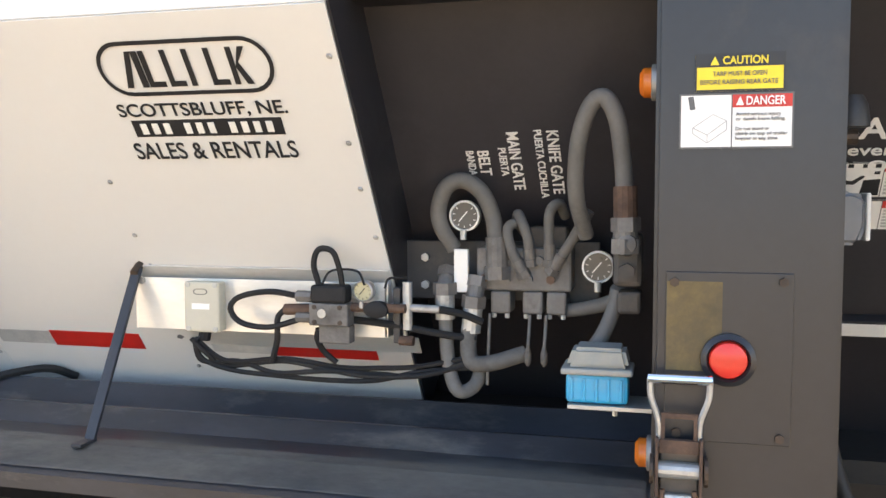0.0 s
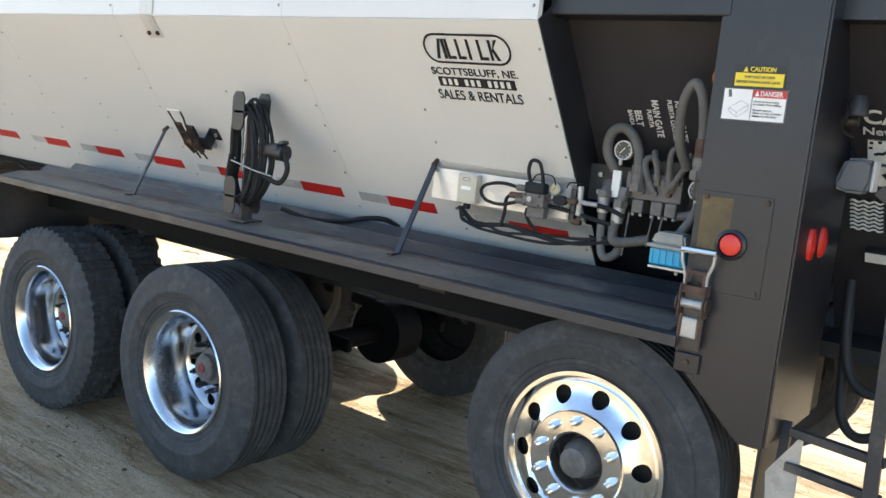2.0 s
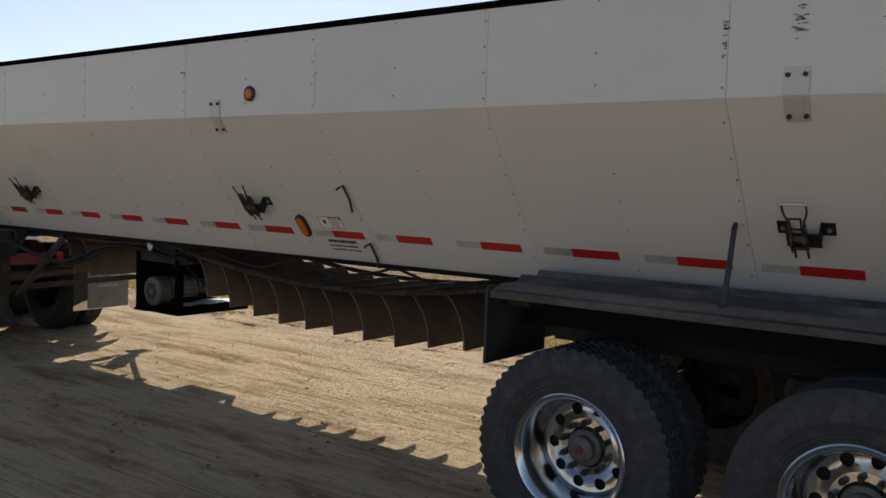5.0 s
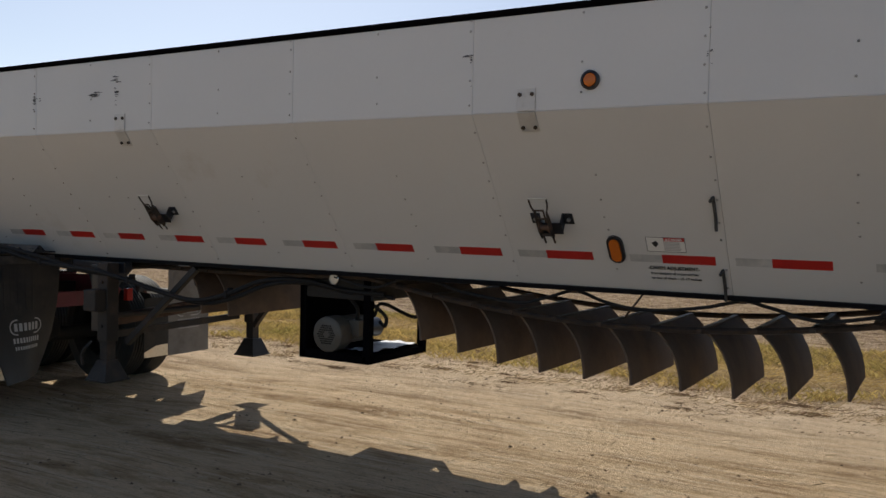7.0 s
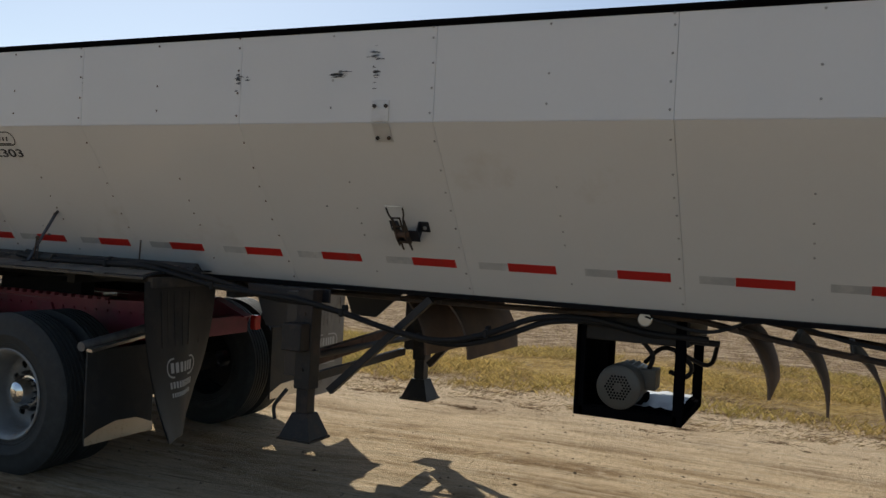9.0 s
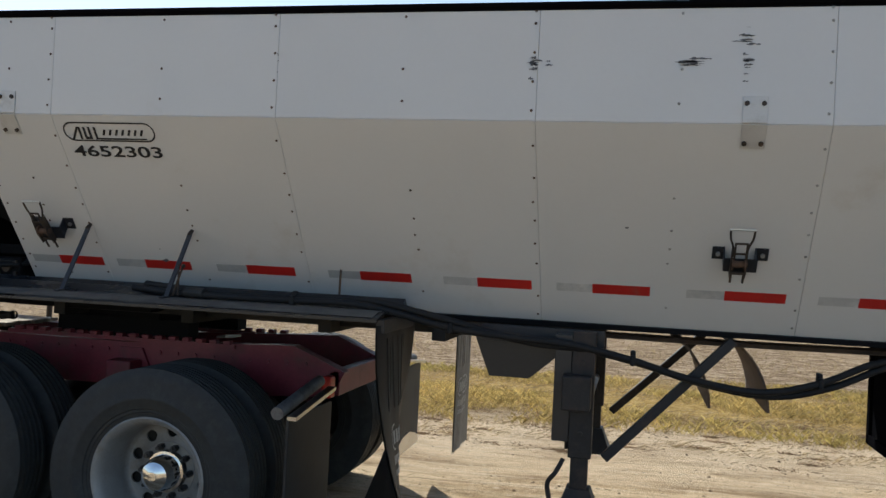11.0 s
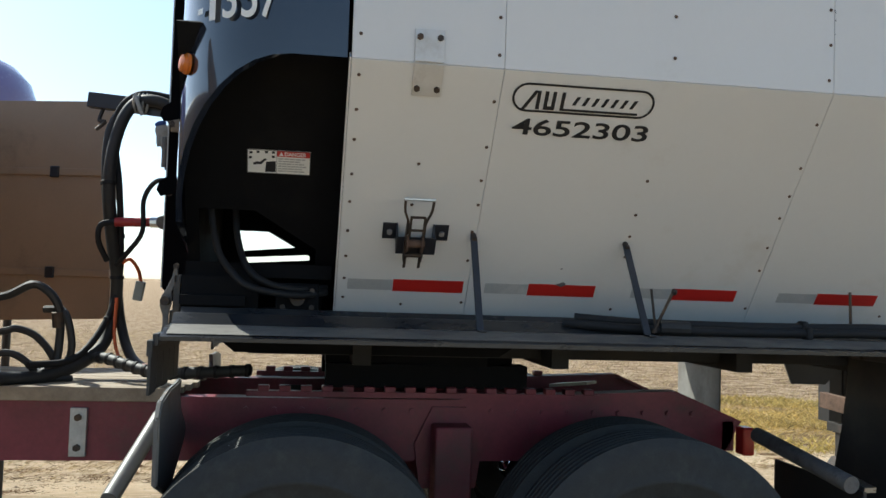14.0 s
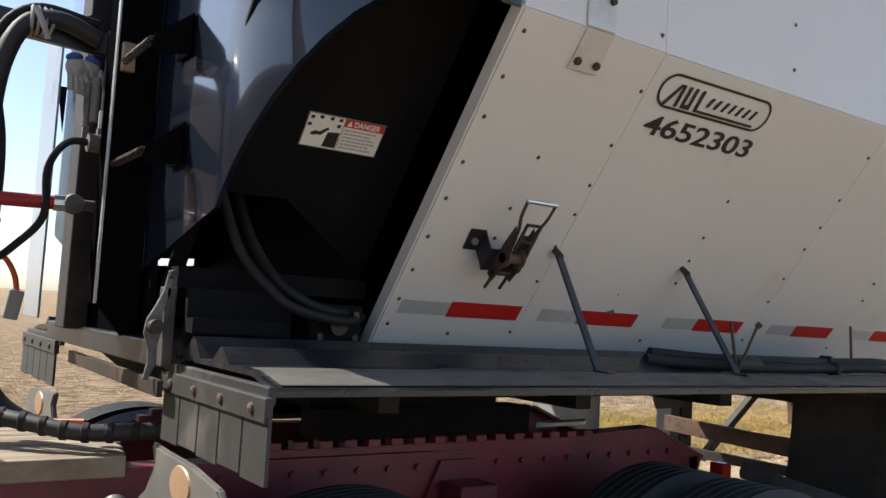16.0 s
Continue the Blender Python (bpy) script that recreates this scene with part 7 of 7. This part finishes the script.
# ---------------------------------------------------------------- front mast, arm and hoses
t = thing("front_mast", "black steel mast with folded plates on the trailer's front", "mast")
part("side_plate", plate(B(), [(-12.298, 3.2), (-12.298, 1.56), (-12.2, 1.44), (-12.175, 1.46), (-12.175, 3.2)], 0.01, up_m(0, 0, 0, 1.0)), "mast", t, "black side plate")
# thin pale strip that draws the plate's bright lit edge
part("edge_strip", box(B(), -12.304, -12.299, 0.998, 1.02, 1.56, 3.2), "zinc", t, "pale strip for the brightly lit plate edge")
part("front_flange", box(B(), -12.3, -12.29, 1.022, 1.12, 1.56, 3.2, None, 0.002), "mast", t)
part("inner_post", box(B(), -12.27, -12.19, 1.54, 1.68, 1.46, 3.2, None, 0.006), "gear", t, "brown inner post")
part("back_plate", box(B(), -12.18, -12.172, 1.02, 2.0, 1.46, 3.2), "mast", t)
part("foot_plate", box(B(), -12.22, -12.18, 0.72, 2.05, 1.40, 1.47, None, 0.005), "black", t)
part("lower_bar", bar(B(), (-12.21, 0.62, 1.345), (-12.19, 1.75, 1.35), 0.016, 0.045, (0, 0, 1), 0.002), "iron", t, "dusty flat steel bar")
# this sheet's pale blue is the sky's reflection put into its colour
part("side_sheet", box(B(), -12.21, -12.2, 2.33, 2.66, 1.47, 2.75, None, 0.002), "skysheet", t, "side sheet coloured pale blue-grey for the sky it reflects")
for y, zt, zb in ((1.26, 2.36, 2.09), (1.48, 2.33, 2.13)):
    part("drop_line", rod(B(), (-12.262, y, zt + 0.1), (-12.262, y, zb + 0.1), 0.012, 10), "hose", t)
    part("line_crimp", rod(B(), (-12.262, y, zb + 0.1), (-12.262, y, zb + 0.04), 0.017, 10), "zinc", t)
    part("line_nut", rod(B(), (-12.262, y, zb + 0.04), (-12.262, y, zb), 0.021, 6), "grime", t)
for z in (2.402, 2.087):
    # a folded fin on the nose, held back by a coil spring
    m = Matrix(((1, 0, 0, -12.175), (0, 0, -1, 0.685), (0, 1, 0, z), (0, 0, 0, 1)))
    bm = plate(B(), [(0, 0), (0, -0.12), (-0.045, -0.128), (-0.098, -0.14), (-0.115, -0.115), (-0.105, -0.08)], 0.007, m)
    box(bm, -12.182, -12.175, 0.685, 0.80, z - 0.12, z, None, 0.001)
    part("spring_bracket", bm, "mast", t)
    coil = [(-12.281 + 0.011 * math.cos(i * 1.05), 0.715 + i * 0.0041, z - 0.095 + 0.011 * math.sin(i * 1.05) - i * 0.0001) for i in range(96)]
    part("spring", tube(B(), coil, 0.0028, 5, 1, False), "iron", t, "coil spring")
    part("eye_bolt", rod(B(), (-12.3, 1.105, z - 0.105), (-12.24, 1.105, z - 0.105), 0.008, 8), "iron", t)
part("gasket_block", box(B(), -12.29, -12.25, 0.98, 1.06, 2.27, 2.36, None, 0.004), "wood", t, "small tan block")
t = thing("line_carrier", "black steel carrier holding up the supply lines", "carrier")
part("beam", bar(B(), (-12.2, 1.3, 2.42), (-12.75, 1.42, 2.475), 0.05, 0.075, (0, 0, 1), 0.004), "black", t)
part("gusset", plate(B(), [(0, 0), (0.25, 0.16), (0.25, -0.02)], 0.01, up_m(-12.5, 2.40, 0, 1.3)), "black", t)
part("hook", tube(B(), [(-12.68, 1.4, 2.43), (-12.69, 1.38, 2.37), (-12.66, 1.36, 2.36), (-12.7, 1.36, 2.32)], 0.01, 6), "iron", t)
lines = [
    ("thick black supply line hanging from the arm", 0.03, "hose", [(-12.3, 1.25, 2.42), (-12.42, 1.26, 2.46), (-12.52, 1.28, 2.43), (-12.58, 1.26, 2.28), (-12.6, 1.24, 2.05), (-12.585, 1.3, 1.8), (-12.57, 1.38, 1.6), (-12.585, 1.4, 1.4), (-12.63, 1.3, 1.24), (-12.78, 1.1, 1.15), (-12.95, 0.9, 1.15)]),
    ("black supply line bundled below the arm", 0.024, "hose", [(-12.28, 1.3, 2.46), (-12.45, 1.31, 2.48), (-12.55, 1.33, 2.44), (-12.62, 1.3, 2.3), (-12.62, 1.28, 2.05), (-12.6, 1.33, 1.8), (-12.58, 1.41, 1.6), (-12.55, 1.42, 1.38), (-12.47, 1.3, 1.22), (-12.33, 1.1, 1.17), (-12.15, 0.95, 1.18)]),
    ("black electric line beside the supply lines", 0.016, "cable", [(-12.3, 1.28, 2.48), (-12.5, 1.29, 2.49), (-12.6, 1.3, 2.35), (-12.56, 1.27, 2.05), (-12.55, 1.32, 1.8), (-12.56, 1.38, 1.6), (-12.6, 1.36, 1.4), (-12.7, 1.2, 1.22), (-12.85, 1.0, 1.2)]),
]
for lab, r, mt, pts in lines:
    t = thing("supply_line", lab, "hose", "supply lines")
    part("hose", tube(B(), pts, r, 10, 6), mt, t, smooth=True)
    for c in pts[4:8:2]:
        part("tie_band", lathe(B(), [(r + 0.001, -0.01), (r + 0.004, -0.008), (r + 0.004, 0.008), (r + 0.001, 0.01)], 14, Matrix.Translation(c) @ Matrix.Rotation(radians(90), 4, "X")), "cable", t, smooth=True)
t = thing("spiral_wrap_hose", "black spiral-wrapped hose lying on the truck's deck", "hose")
pts = [(-12.75, 1.3, 1.2), (-12.6, 1.25, 1.22), (-12.45, 1.1, 1.2), (-12.3, 0.98, 1.18), (-12.1, 0.92, 1.19), (-11.9, 0.95, 1.2)]
part("hose", tube(B(), pts, 0.026, 10, 6), "hose", t, smooth=True)
for i, c in enumerate(curve_points(pts, 6)[::2]):
    part("wrap_turn", lathe(B(), [(0.026, -0.012), (0.03, -0.008), (0.03, 0.008), (0.026, 0.012)], 12, Matrix.Translation(c) @ Matrix.Rotation(radians(65), 4, "Z")), "cable", t, smooth=True)
t = thing("coiled_hoses", "black hoses coiled on the truck's deck by the cab", "hose coil")
for r0, pts in ((0.02, [(-13.2, 1.3, 1.47), (-13.02, 1.22, 1.50), (-12.89, 1.2, 1.555), (-12.79, 1.2, 1.466), (-12.78, 1.22, 1.30), (-12.81, 1.2, 1.14), (-12.95, 1.15, 1.135)]),
                (0.017, [(-13.2, 1.2, 1.3), (-13.02, 1.2, 1.336), (-12.96, 1.2, 1.349), (-12.87, 1.2, 1.31), (-12.8, 1.22, 1.2), (-12.86, 1.2, 1.14)]),
                (0.018, [(-12.86, 1.25, 1.44), (-12.78, 1.22, 1.44), (-12.74, 1.2, 1.388), (-12.72, 1.2, 1.26), (-12.76, 1.2, 1.14), (-12.9, 1.12, 1.135)]),
                (0.016, [(-13.1, 1.05, 1.22), (-12.95, 1.05, 1.25), (-12.86, 1.06, 1.2), (-12.82, 1.08, 1.14), (-12.7, 1.15, 1.13)])):
    part("hose", tube(B(), pts, r0, 8, 6), "hose", t, smooth=True)
part("coupler", rod(B(), (-12.79, 1.2, 1.43), (-12.785, 1.21, 1.36), 0.027, 12), "iron", t)
t = thing("orange_lead", "thin orange wire with a grey plug hanging from the lines", "wire")
part("wire", tube(B(), [(-12.56, 1.36, 1.66), (-12.51, 1.36, 1.69), (-12.47, 1.37, 1.64), (-12.455, 1.375, 1.58)], 0.009, 7), "orange", t, smooth=True)
part("plug", bar(B(), (-12.455, 1.376, 1.585), (-12.47, 1.376, 1.49), 0.045, 0.035, (0, 1, 0), 0.006), "greylid", t)
part("wire", tube(B(), [(-12.56, 1.35, 1.5), (-12.55, 1.3, 1.3), (-12.48, 1.2, 1.2), (-12.3, 1.0, 1.21)], 0.008, 7), "orange", t, smooth=True)
t = thing("rope_tie", "pale rope tied round the lines on the arm", "rope")
for i in range(4):
    part("turn", lathe(B(), [(0.046, -0.006), (0.052, 0), (0.046, 0.006)], 16, Matrix.Translation((-12.5 + 0.014 * i, 1.29, 2.45)) @ Matrix.Rotation(radians(80 + 10 * i), 4, "Z")), "cloth", t, smooth=True)
part("end", tube(B(), [(-12.5, 1.24, 2.48), (-12.48, 1.22, 2.43), (-12.46, 1.22, 2.38)], 0.01, 6), "cloth", t, smooth=True)
for i, (x, y) in enumerate(((-12.375, 1.235), (-12.315, 1.245))):
    t = thing("work_glove", "dirty grey work glove with a blue cuff on the lines", "glove", "pair of gloves")
    lean = Matrix.Translation((x, y, 2.345)) @ Matrix.Rotation(radians(-14 + 30 * i), 4, "Y")
    bm = B()
    bmesh.ops.create_uvsphere(bm, u_segments=14, v_segments=8, radius=0.034, matrix=lean @ Matrix.Translation((0, 0, -0.035)) @ Matrix.Diagonal((1, 0.5, 1.15, 1)))
    part("palm", bm, "cloth", t, smooth=True)
    for f in range(4):
        u = -0.026 + 0.017 * f
        ln = 0.105 + (0.014 if f in (1, 2) else 0)
        part("finger", tube(B(), [lean @ Vector(p) for p in ((u * 0.8, 0, -0.05), (u, -0.004, -0.08), (u * 1.15, 0.002, -ln))], 0.0105, 8), "cloth", t, smooth=True)
    part("thumb", tube(B(), [lean @ Vector(p) for p in ((0.028, 0, -0.02), (0.042, -0.006, -0.045), (0.044, -0.004, -0.065))], 0.0105, 8), "cloth", t, smooth=True)
    bm = B()
    bmesh.ops.create_uvsphere(bm, u_segments=12, v_segments=6, radius=0.028, matrix=lean @ Matrix.Translation((0, 0, 0.0)) @ Matrix.Diagonal((1, 0.6, 0.55, 1)))
    part("cuff", bm, "blue", t, "blue cuff", smooth=True)
t = thing("air_coupling", "red-gripped air line with a grey coupling head at the mast", "air coupling")
part("grip", rod(B(), (-12.56, 1.22, 1.862), (-12.40, 1.23, 1.868), 0.022, 14), "redhose", t, "red rubber grip", smooth=True)
part("head", lathe(B(), [(0.004, -0.03), (0.03, -0.03), (0.034, 0.0), (0.03, 0.03), (0.004, 0.03)], 16, Matrix.Translation((-12.34, 1.23, 1.87))), "grime", t, smooth=True)
part("collar", rod(B(), (-12.40, 1.23, 1.868), (-12.36, 1.23, 1.869), 0.026, 10), "steel", t)
part("spigot", rod(B(), (-12.32, 1.23, 1.87), (-12.26, 1.24, 1.87), 0.018, 10), "grime", t)
part("hose", tube(B(), [(-12.56, 1.22, 1.862), (-12.62, 1.21, 1.845), (-12.63, 1.22, 1.77), (-12.6, 1.28, 1.68)], 0.014, 8), "cable", t, smooth=True)
part("hose", tube(B(), [(-12.30, 1.2, 2.07), (-12.38, 1.2, 2.06), (-12.43, 1.2, 1.97), (-12.43, 1.2, 1.82), (-12.5, 1.24, 1.72), (-12.56, 1.3, 1.66)], 0.012, 8), "cable", t, smooth=True)
part("second_head", rod(B(), (-12.32, 1.2, 2.07), (-12.26, 1.2, 2.07), 0.03, 12), "grime", t)
for y in (1.1, 1.2):
    part("valve_stem", rod(B(), (-12.33, y, 2.12), (-12.33, y, 2.26), 0.013, 10), "grime", t)

# ---------------------------------------------------------------- truck tractor
truck = thing("truck_tractor", "maroon truck tractor with grey wheels coupled under the trailer", "truck")
for flip in (False, True):
    for x in (-10.29, -11.66):
        wheel(truck, x, 0.0, 0.475, "dish", ("greysteel", "greysteel"), flip=flip, hubcol="chrome", R=0.59, cap=1.3, tyre="drivetyre")
for x in (-10.29, -11.66):
    part("axle", rod(B(), (x, 0.5, 0.475), (x, 2 * YC - 0.5, 0.475), 0.08, 16), "under", truck, smooth=True)
    part("diff_housing", lathe(B(), [(0.004, -0.22), (0.12, -0.2), (0.2, 0.0), (0.12, 0.2), (0.004, 0.22)], 20, Matrix.Translation((x, YC, 0.56))), "under", truck, smooth=True)
for s in (0, 1):
    y = 0.93
    pts = [(-16.2, 1.075), (-11.0, 1.075), (-10.6, 1.10), (-9.86, 1.13), (-9.52, 0.99), (-9.6, 0.84), (-10.2, 0.80), (-16.2, 0.80)]
    bm = plate(B(), pts, 0.012, up_m(0, 0, 0, y))
    part("frame_rail", mirror(bm) if s else bm, "maroon", truck, "dull maroon frame rail")
    bm = B()
    for (xa, za), (xb, zb_) in zip(pts[:4], pts[1:5]):
        bar(bm, (xa, y + 0.045, za), (xb, y + 0.045, zb_), 0.10, 0.014, (0, 0, 1))
    part("top_flange", mirror(bm) if s else bm, "maroon", truck)
    bm = plate(B(), [(-0.16, 0), (-0.08, 0.17), (0.08, 0.17), (0.16, 0), (0.13, -0.2), (-0.13, -0.2)], 0.03, up_m(-10.975, 0.88, 0, y - 0.02))
    part("spring_hanger", mirror(bm) if s else bm, "maroon", truck)
    bm = box(B(), -11.06, -10.89, y - 0.16, y - 0.02, 0.5, 0.98, None, 0.01)
    part("torque_mount", mirror(bm) if s else bm, "maroon", truck)
    bm = box(B(), -11.9, -10.25, y - 0.02, y + 0.03, 1.09, 1.115)
    part("slider_rail", mirror(bm) if s else bm, "maroon", truck)
    for i in range(17):
        bm = box(B(), -11.85 + 0.095 * i, -11.80 + 0.095 * i, y - 0.025, y + 0.025, 1.112, 1.14, None, 0.004)
        part("slider_tooth", mirror(bm) if s else bm, "maroon", truck)
    for i in range(18):
        bm = rod(B(), (-11.9 + 0.125 * i, y - 0.002, 1.03), (-11.9 + 0.125 * i, y - 0.014, 1.03), 0.013, 6)
        part("frame_bolt", mirror(bm) if s else bm, "maroon", truck)
    # quarter fender flap behind the rear wheels
    bm = rod(B(), (-9.58, 0.66, 0.975), (-9.555, 0.0, 0.895), 0.034, 16)
    part("flap_tube", mirror(bm) if s else bm, "grime", truck, "dusty grey flap tube", smooth=True)
    bm = box(B(), -9.505, -9.49, 0.0, 0.64, 0.22, 0.87, None, 0.003)
    part("mud_flap", mirror(bm) if s else bm, "mudflap", truck, "black rubber mud flap")
    bm = bar(B(), (-9.49, 0.63, 0.945), (-9.475, 0.0, 0.875), 0.05, 0.02, (0, 0, 1))
    part("flap_strip", mirror(bm) if s else bm, "steel", truck, "bright flap strip")
    bm = plate(B(), [(0.0, 0.0), (0.64, 0.0), (0.64, 0.06), (0.48, 0.12), (0.28, 0.13), (0.1, 0.09), (0.0, 0.05)], 0.004, Matrix(((0, 0, 1, -9.484), (1, 0, 0, 0), (0, 1, 0, 0.22), (0, 0, 0, 1))))
    part("flap_weight", mirror(bm) if s else bm, "steel", truck, "bright flap weight")
    bm = box(B(), -9.6, -9.54, 0.75, 0.83, 0.86, 0.99, None, 0.01)
    part("tail_lamp", mirror(bm) if s else bm, "redlamp", truck, "red tail lamp")
part("rear_crossmember", box(B(), -9.62, -9.55, 0.93, 2 * YC - 0.93, 0.85, 1.0, None, 0.006), "maroon", truck)
for x in (-10.3, -11.0, -11.7, -12.6):
    part("crossmember", box(B(), x - 0.06, x + 0.06, 0.94, 2 * YC - 0.94, 0.85, 1.04), "under", truck)
part("ramp_plate", bar(B(), (-10.42, 1.1, 1.14), (-10.28, 0.95, 1.17), 0.1, 0.014, (0, 0, 1)), "alu", truck, "bare metal ramp plate")
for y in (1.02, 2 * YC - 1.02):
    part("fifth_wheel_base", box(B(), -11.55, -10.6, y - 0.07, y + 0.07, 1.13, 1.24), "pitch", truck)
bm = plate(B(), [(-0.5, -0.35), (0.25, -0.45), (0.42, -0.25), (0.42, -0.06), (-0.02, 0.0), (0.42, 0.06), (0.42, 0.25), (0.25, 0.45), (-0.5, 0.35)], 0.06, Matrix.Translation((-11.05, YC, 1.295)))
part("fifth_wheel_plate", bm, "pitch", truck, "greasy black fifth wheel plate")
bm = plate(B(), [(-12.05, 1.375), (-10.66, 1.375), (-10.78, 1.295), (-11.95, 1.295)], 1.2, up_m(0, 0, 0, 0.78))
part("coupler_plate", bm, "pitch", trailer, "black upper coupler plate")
t = truck
for i in range(8):
    a = 0.98 + 0.1 * i
    part("deck_board", box(B(), -14.2, -12.18 + 0.02 * (i % 3), a, a + 0.094, 1.09, 1.118, None, 0.003), "wood", truck)
part("deck_edge", box(B(), -14.2, -12.2, 0.90, 0.98, 1.06, 1.121, None, 0.004), "wood", truck, "worn pale deck edge")
part("side_tag", box(B(), -12.64, -12.57, 0.905, 0.93, 0.82, 1.03, None, 0.003), "zinc", truck)
for z in (0.86, 0.99):
    part("tag_bolt", rod(B(), (-12.605, 0.905, z), (-12.605, 0.89, z), 0.016, 6), "iron", truck)
# front quarter fender bracket of the drive wheels
for s in (0, 1):
    bm = rod(B(), (-12.36, 0.4, 0.76), (-12.25, 0.8, 1.01), 0.034, 14)
    part("fender_tube", mirror(bm) if s else bm, "fender", truck, "scratched grey fender tube", smooth=True)
    face = Matrix(((0, 0, 1, -12.18), (1, 0, 0, 0), (0, 1, 0, 0), (0, 0, 0, 1)))
    edge = [(0.747, 1.184), (0.646, 1.178), (0.43, 1.174), (0.244, 1.152), (0.186, 1.097), (0.2, 0.85), (0.5, 0.75), (0.975, 0.92), (0.9, 0.985), (0.774, 1.05), (0.71, 1.131)]
    bm = plate(B(), edge, -0.022, face)
    bmesh.ops.bevel(bm, geom=[e for e in bm.edges], offset=0.006, segments=2, affect="EDGES")
    bracket = part("fender_bracket", mirror(bm) if s else bm, "fender", truck, "worn pale grey fender bracket")
    bm = lathe(B(), [(0.002, -0.006), (0.075, -0.005), (0.08, 0.0)], 24, Matrix.Translation((-12.18, 0.487, 1.115)) @ Matrix.Rotation(radians(-90), 4, "Z") @ Matrix.Diagonal((0.95, 1, 0.62, 1)))
    part("badge", mirror(bm) if s else bm, "tan", bracket, "faded red oval badge")
    for y, z in ((0.82, 0.99), (0.5, 1.02), (0.3, 1.03)):
        bm = rod(B(), (-12.18, y, z), (-12.19, y, z), 0.014, 8)
        part("bolt", mirror(bm) if s else bm, "iron", bracket)

# cab: the sleeper and its two side extenders, which stand back toward the trailer
part("cab_body", box(B(), -16.2, -13.95, -0.1, 2.86, 1.08, 2.70, None, 0.05), "tan", truck, "tan sleeper cab between its side extenders")
for s in (0, 1):
    fair = Matrix(((-0.963, 0, -0.27, -12.85), (0.27, 0, -0.963, 2.56), (0, 1, 0, 0), (0, 0, 0, 1)))
    bm = plate(B(), [(0, 1.4), (0.05, 1.34), (1.13, 1.29), (1.13, 2.70), (0.02, 2.70), (0, 2.68)], 0.035, fair)
    bmesh.ops.bevel(bm, geom=list(bm.edges), offset=0.006, segments=2, affect="EDGES")
    fairing = part("side_extender", bm if s else mirror(bm), "tan", truck, "tan side extender with hinge rails")
    for z in (2.25, 1.62):
        bm = box(B(), 0.0, 1.1, z - 0.022, z + 0.022, 0, 0.016, fair, 0.004)
        part("hinge_rail", bm if s else mirror(bm), "tan", fairing)
        for u in (0.36, 0.86):
            bm = box(B(), u, u + 0.06, z - 0.035, z + 0.035, 0.01, 0.026, fair, 0.006)
            part("hinge_pad", bm if s else mirror(bm), "black", fairing)
part("cab_roof", box(B(), -16.1, -14.3, 0.0, 2.76, 2.69, 2.76, None, 0.03), "tan", truck)
part("lamp_bar", box(B(), -13.0, -12.94, 0.6, 0.95, 1.118, 1.19, None, 0.01), "zinc", truck)
for i in range(3):
    part("deck_lamp", rod(B(), (-12.94, 0.66 + 0.1 * i, 1.155), (-12.925, 0.66 + 0.1 * i, 1.155), 0.028, 14), "redlamp" if i % 2 else "chrome", truck)

# a round tank on legs that stands behind the cab
t = thing("storage_tank", "pale lavender round hopper tank with a domed top on legs", "tank")
tm = Matrix.Translation((-14.32, 3.47, 0)) @ Matrix.Rotation(radians(-90), 4, "X")
part("shell", lathe(B(), [(0.7, -2.1), (0.7, -2.83), (0.69, -2.87)], 48, tm), "purple", t, smooth=True)
part("dome", lathe(B(), [(0.69, -2.87), (0.655, -2.97), (0.56, -3.07), (0.39, -3.15), (0.2, -3.19), (0.01, -3.2)], 48, tm), "purple", t, smooth=True)
part("cone", lathe(B(), [(0.7, -2.1), (0.16, -1.5), (0.16, -1.42), (0.01, -1.42)], 40, tm), "purple", t, smooth=True)
for dx, dy in ((0.46, 0.46), (-0.46, 0.46), (0.46, -0.46), (-0.46, -0.46)):
    part("leg", rod(B(), (-14.32 + dx, 3.47 + dy, -0.1), (-14.32 + dx, 3.47 + dy, 2.3), 0.03, 10), "gear", t)

# ---------------------------------------------------------------- from plan units to metres
for me in bpy.data.meshes:
    me.transform(Matrix.Scale(PLAN, 4))
for ob in scene.objects:
    if ob.type in {"MESH", "EMPTY"}:
        ob.location = ob.location * PLAN
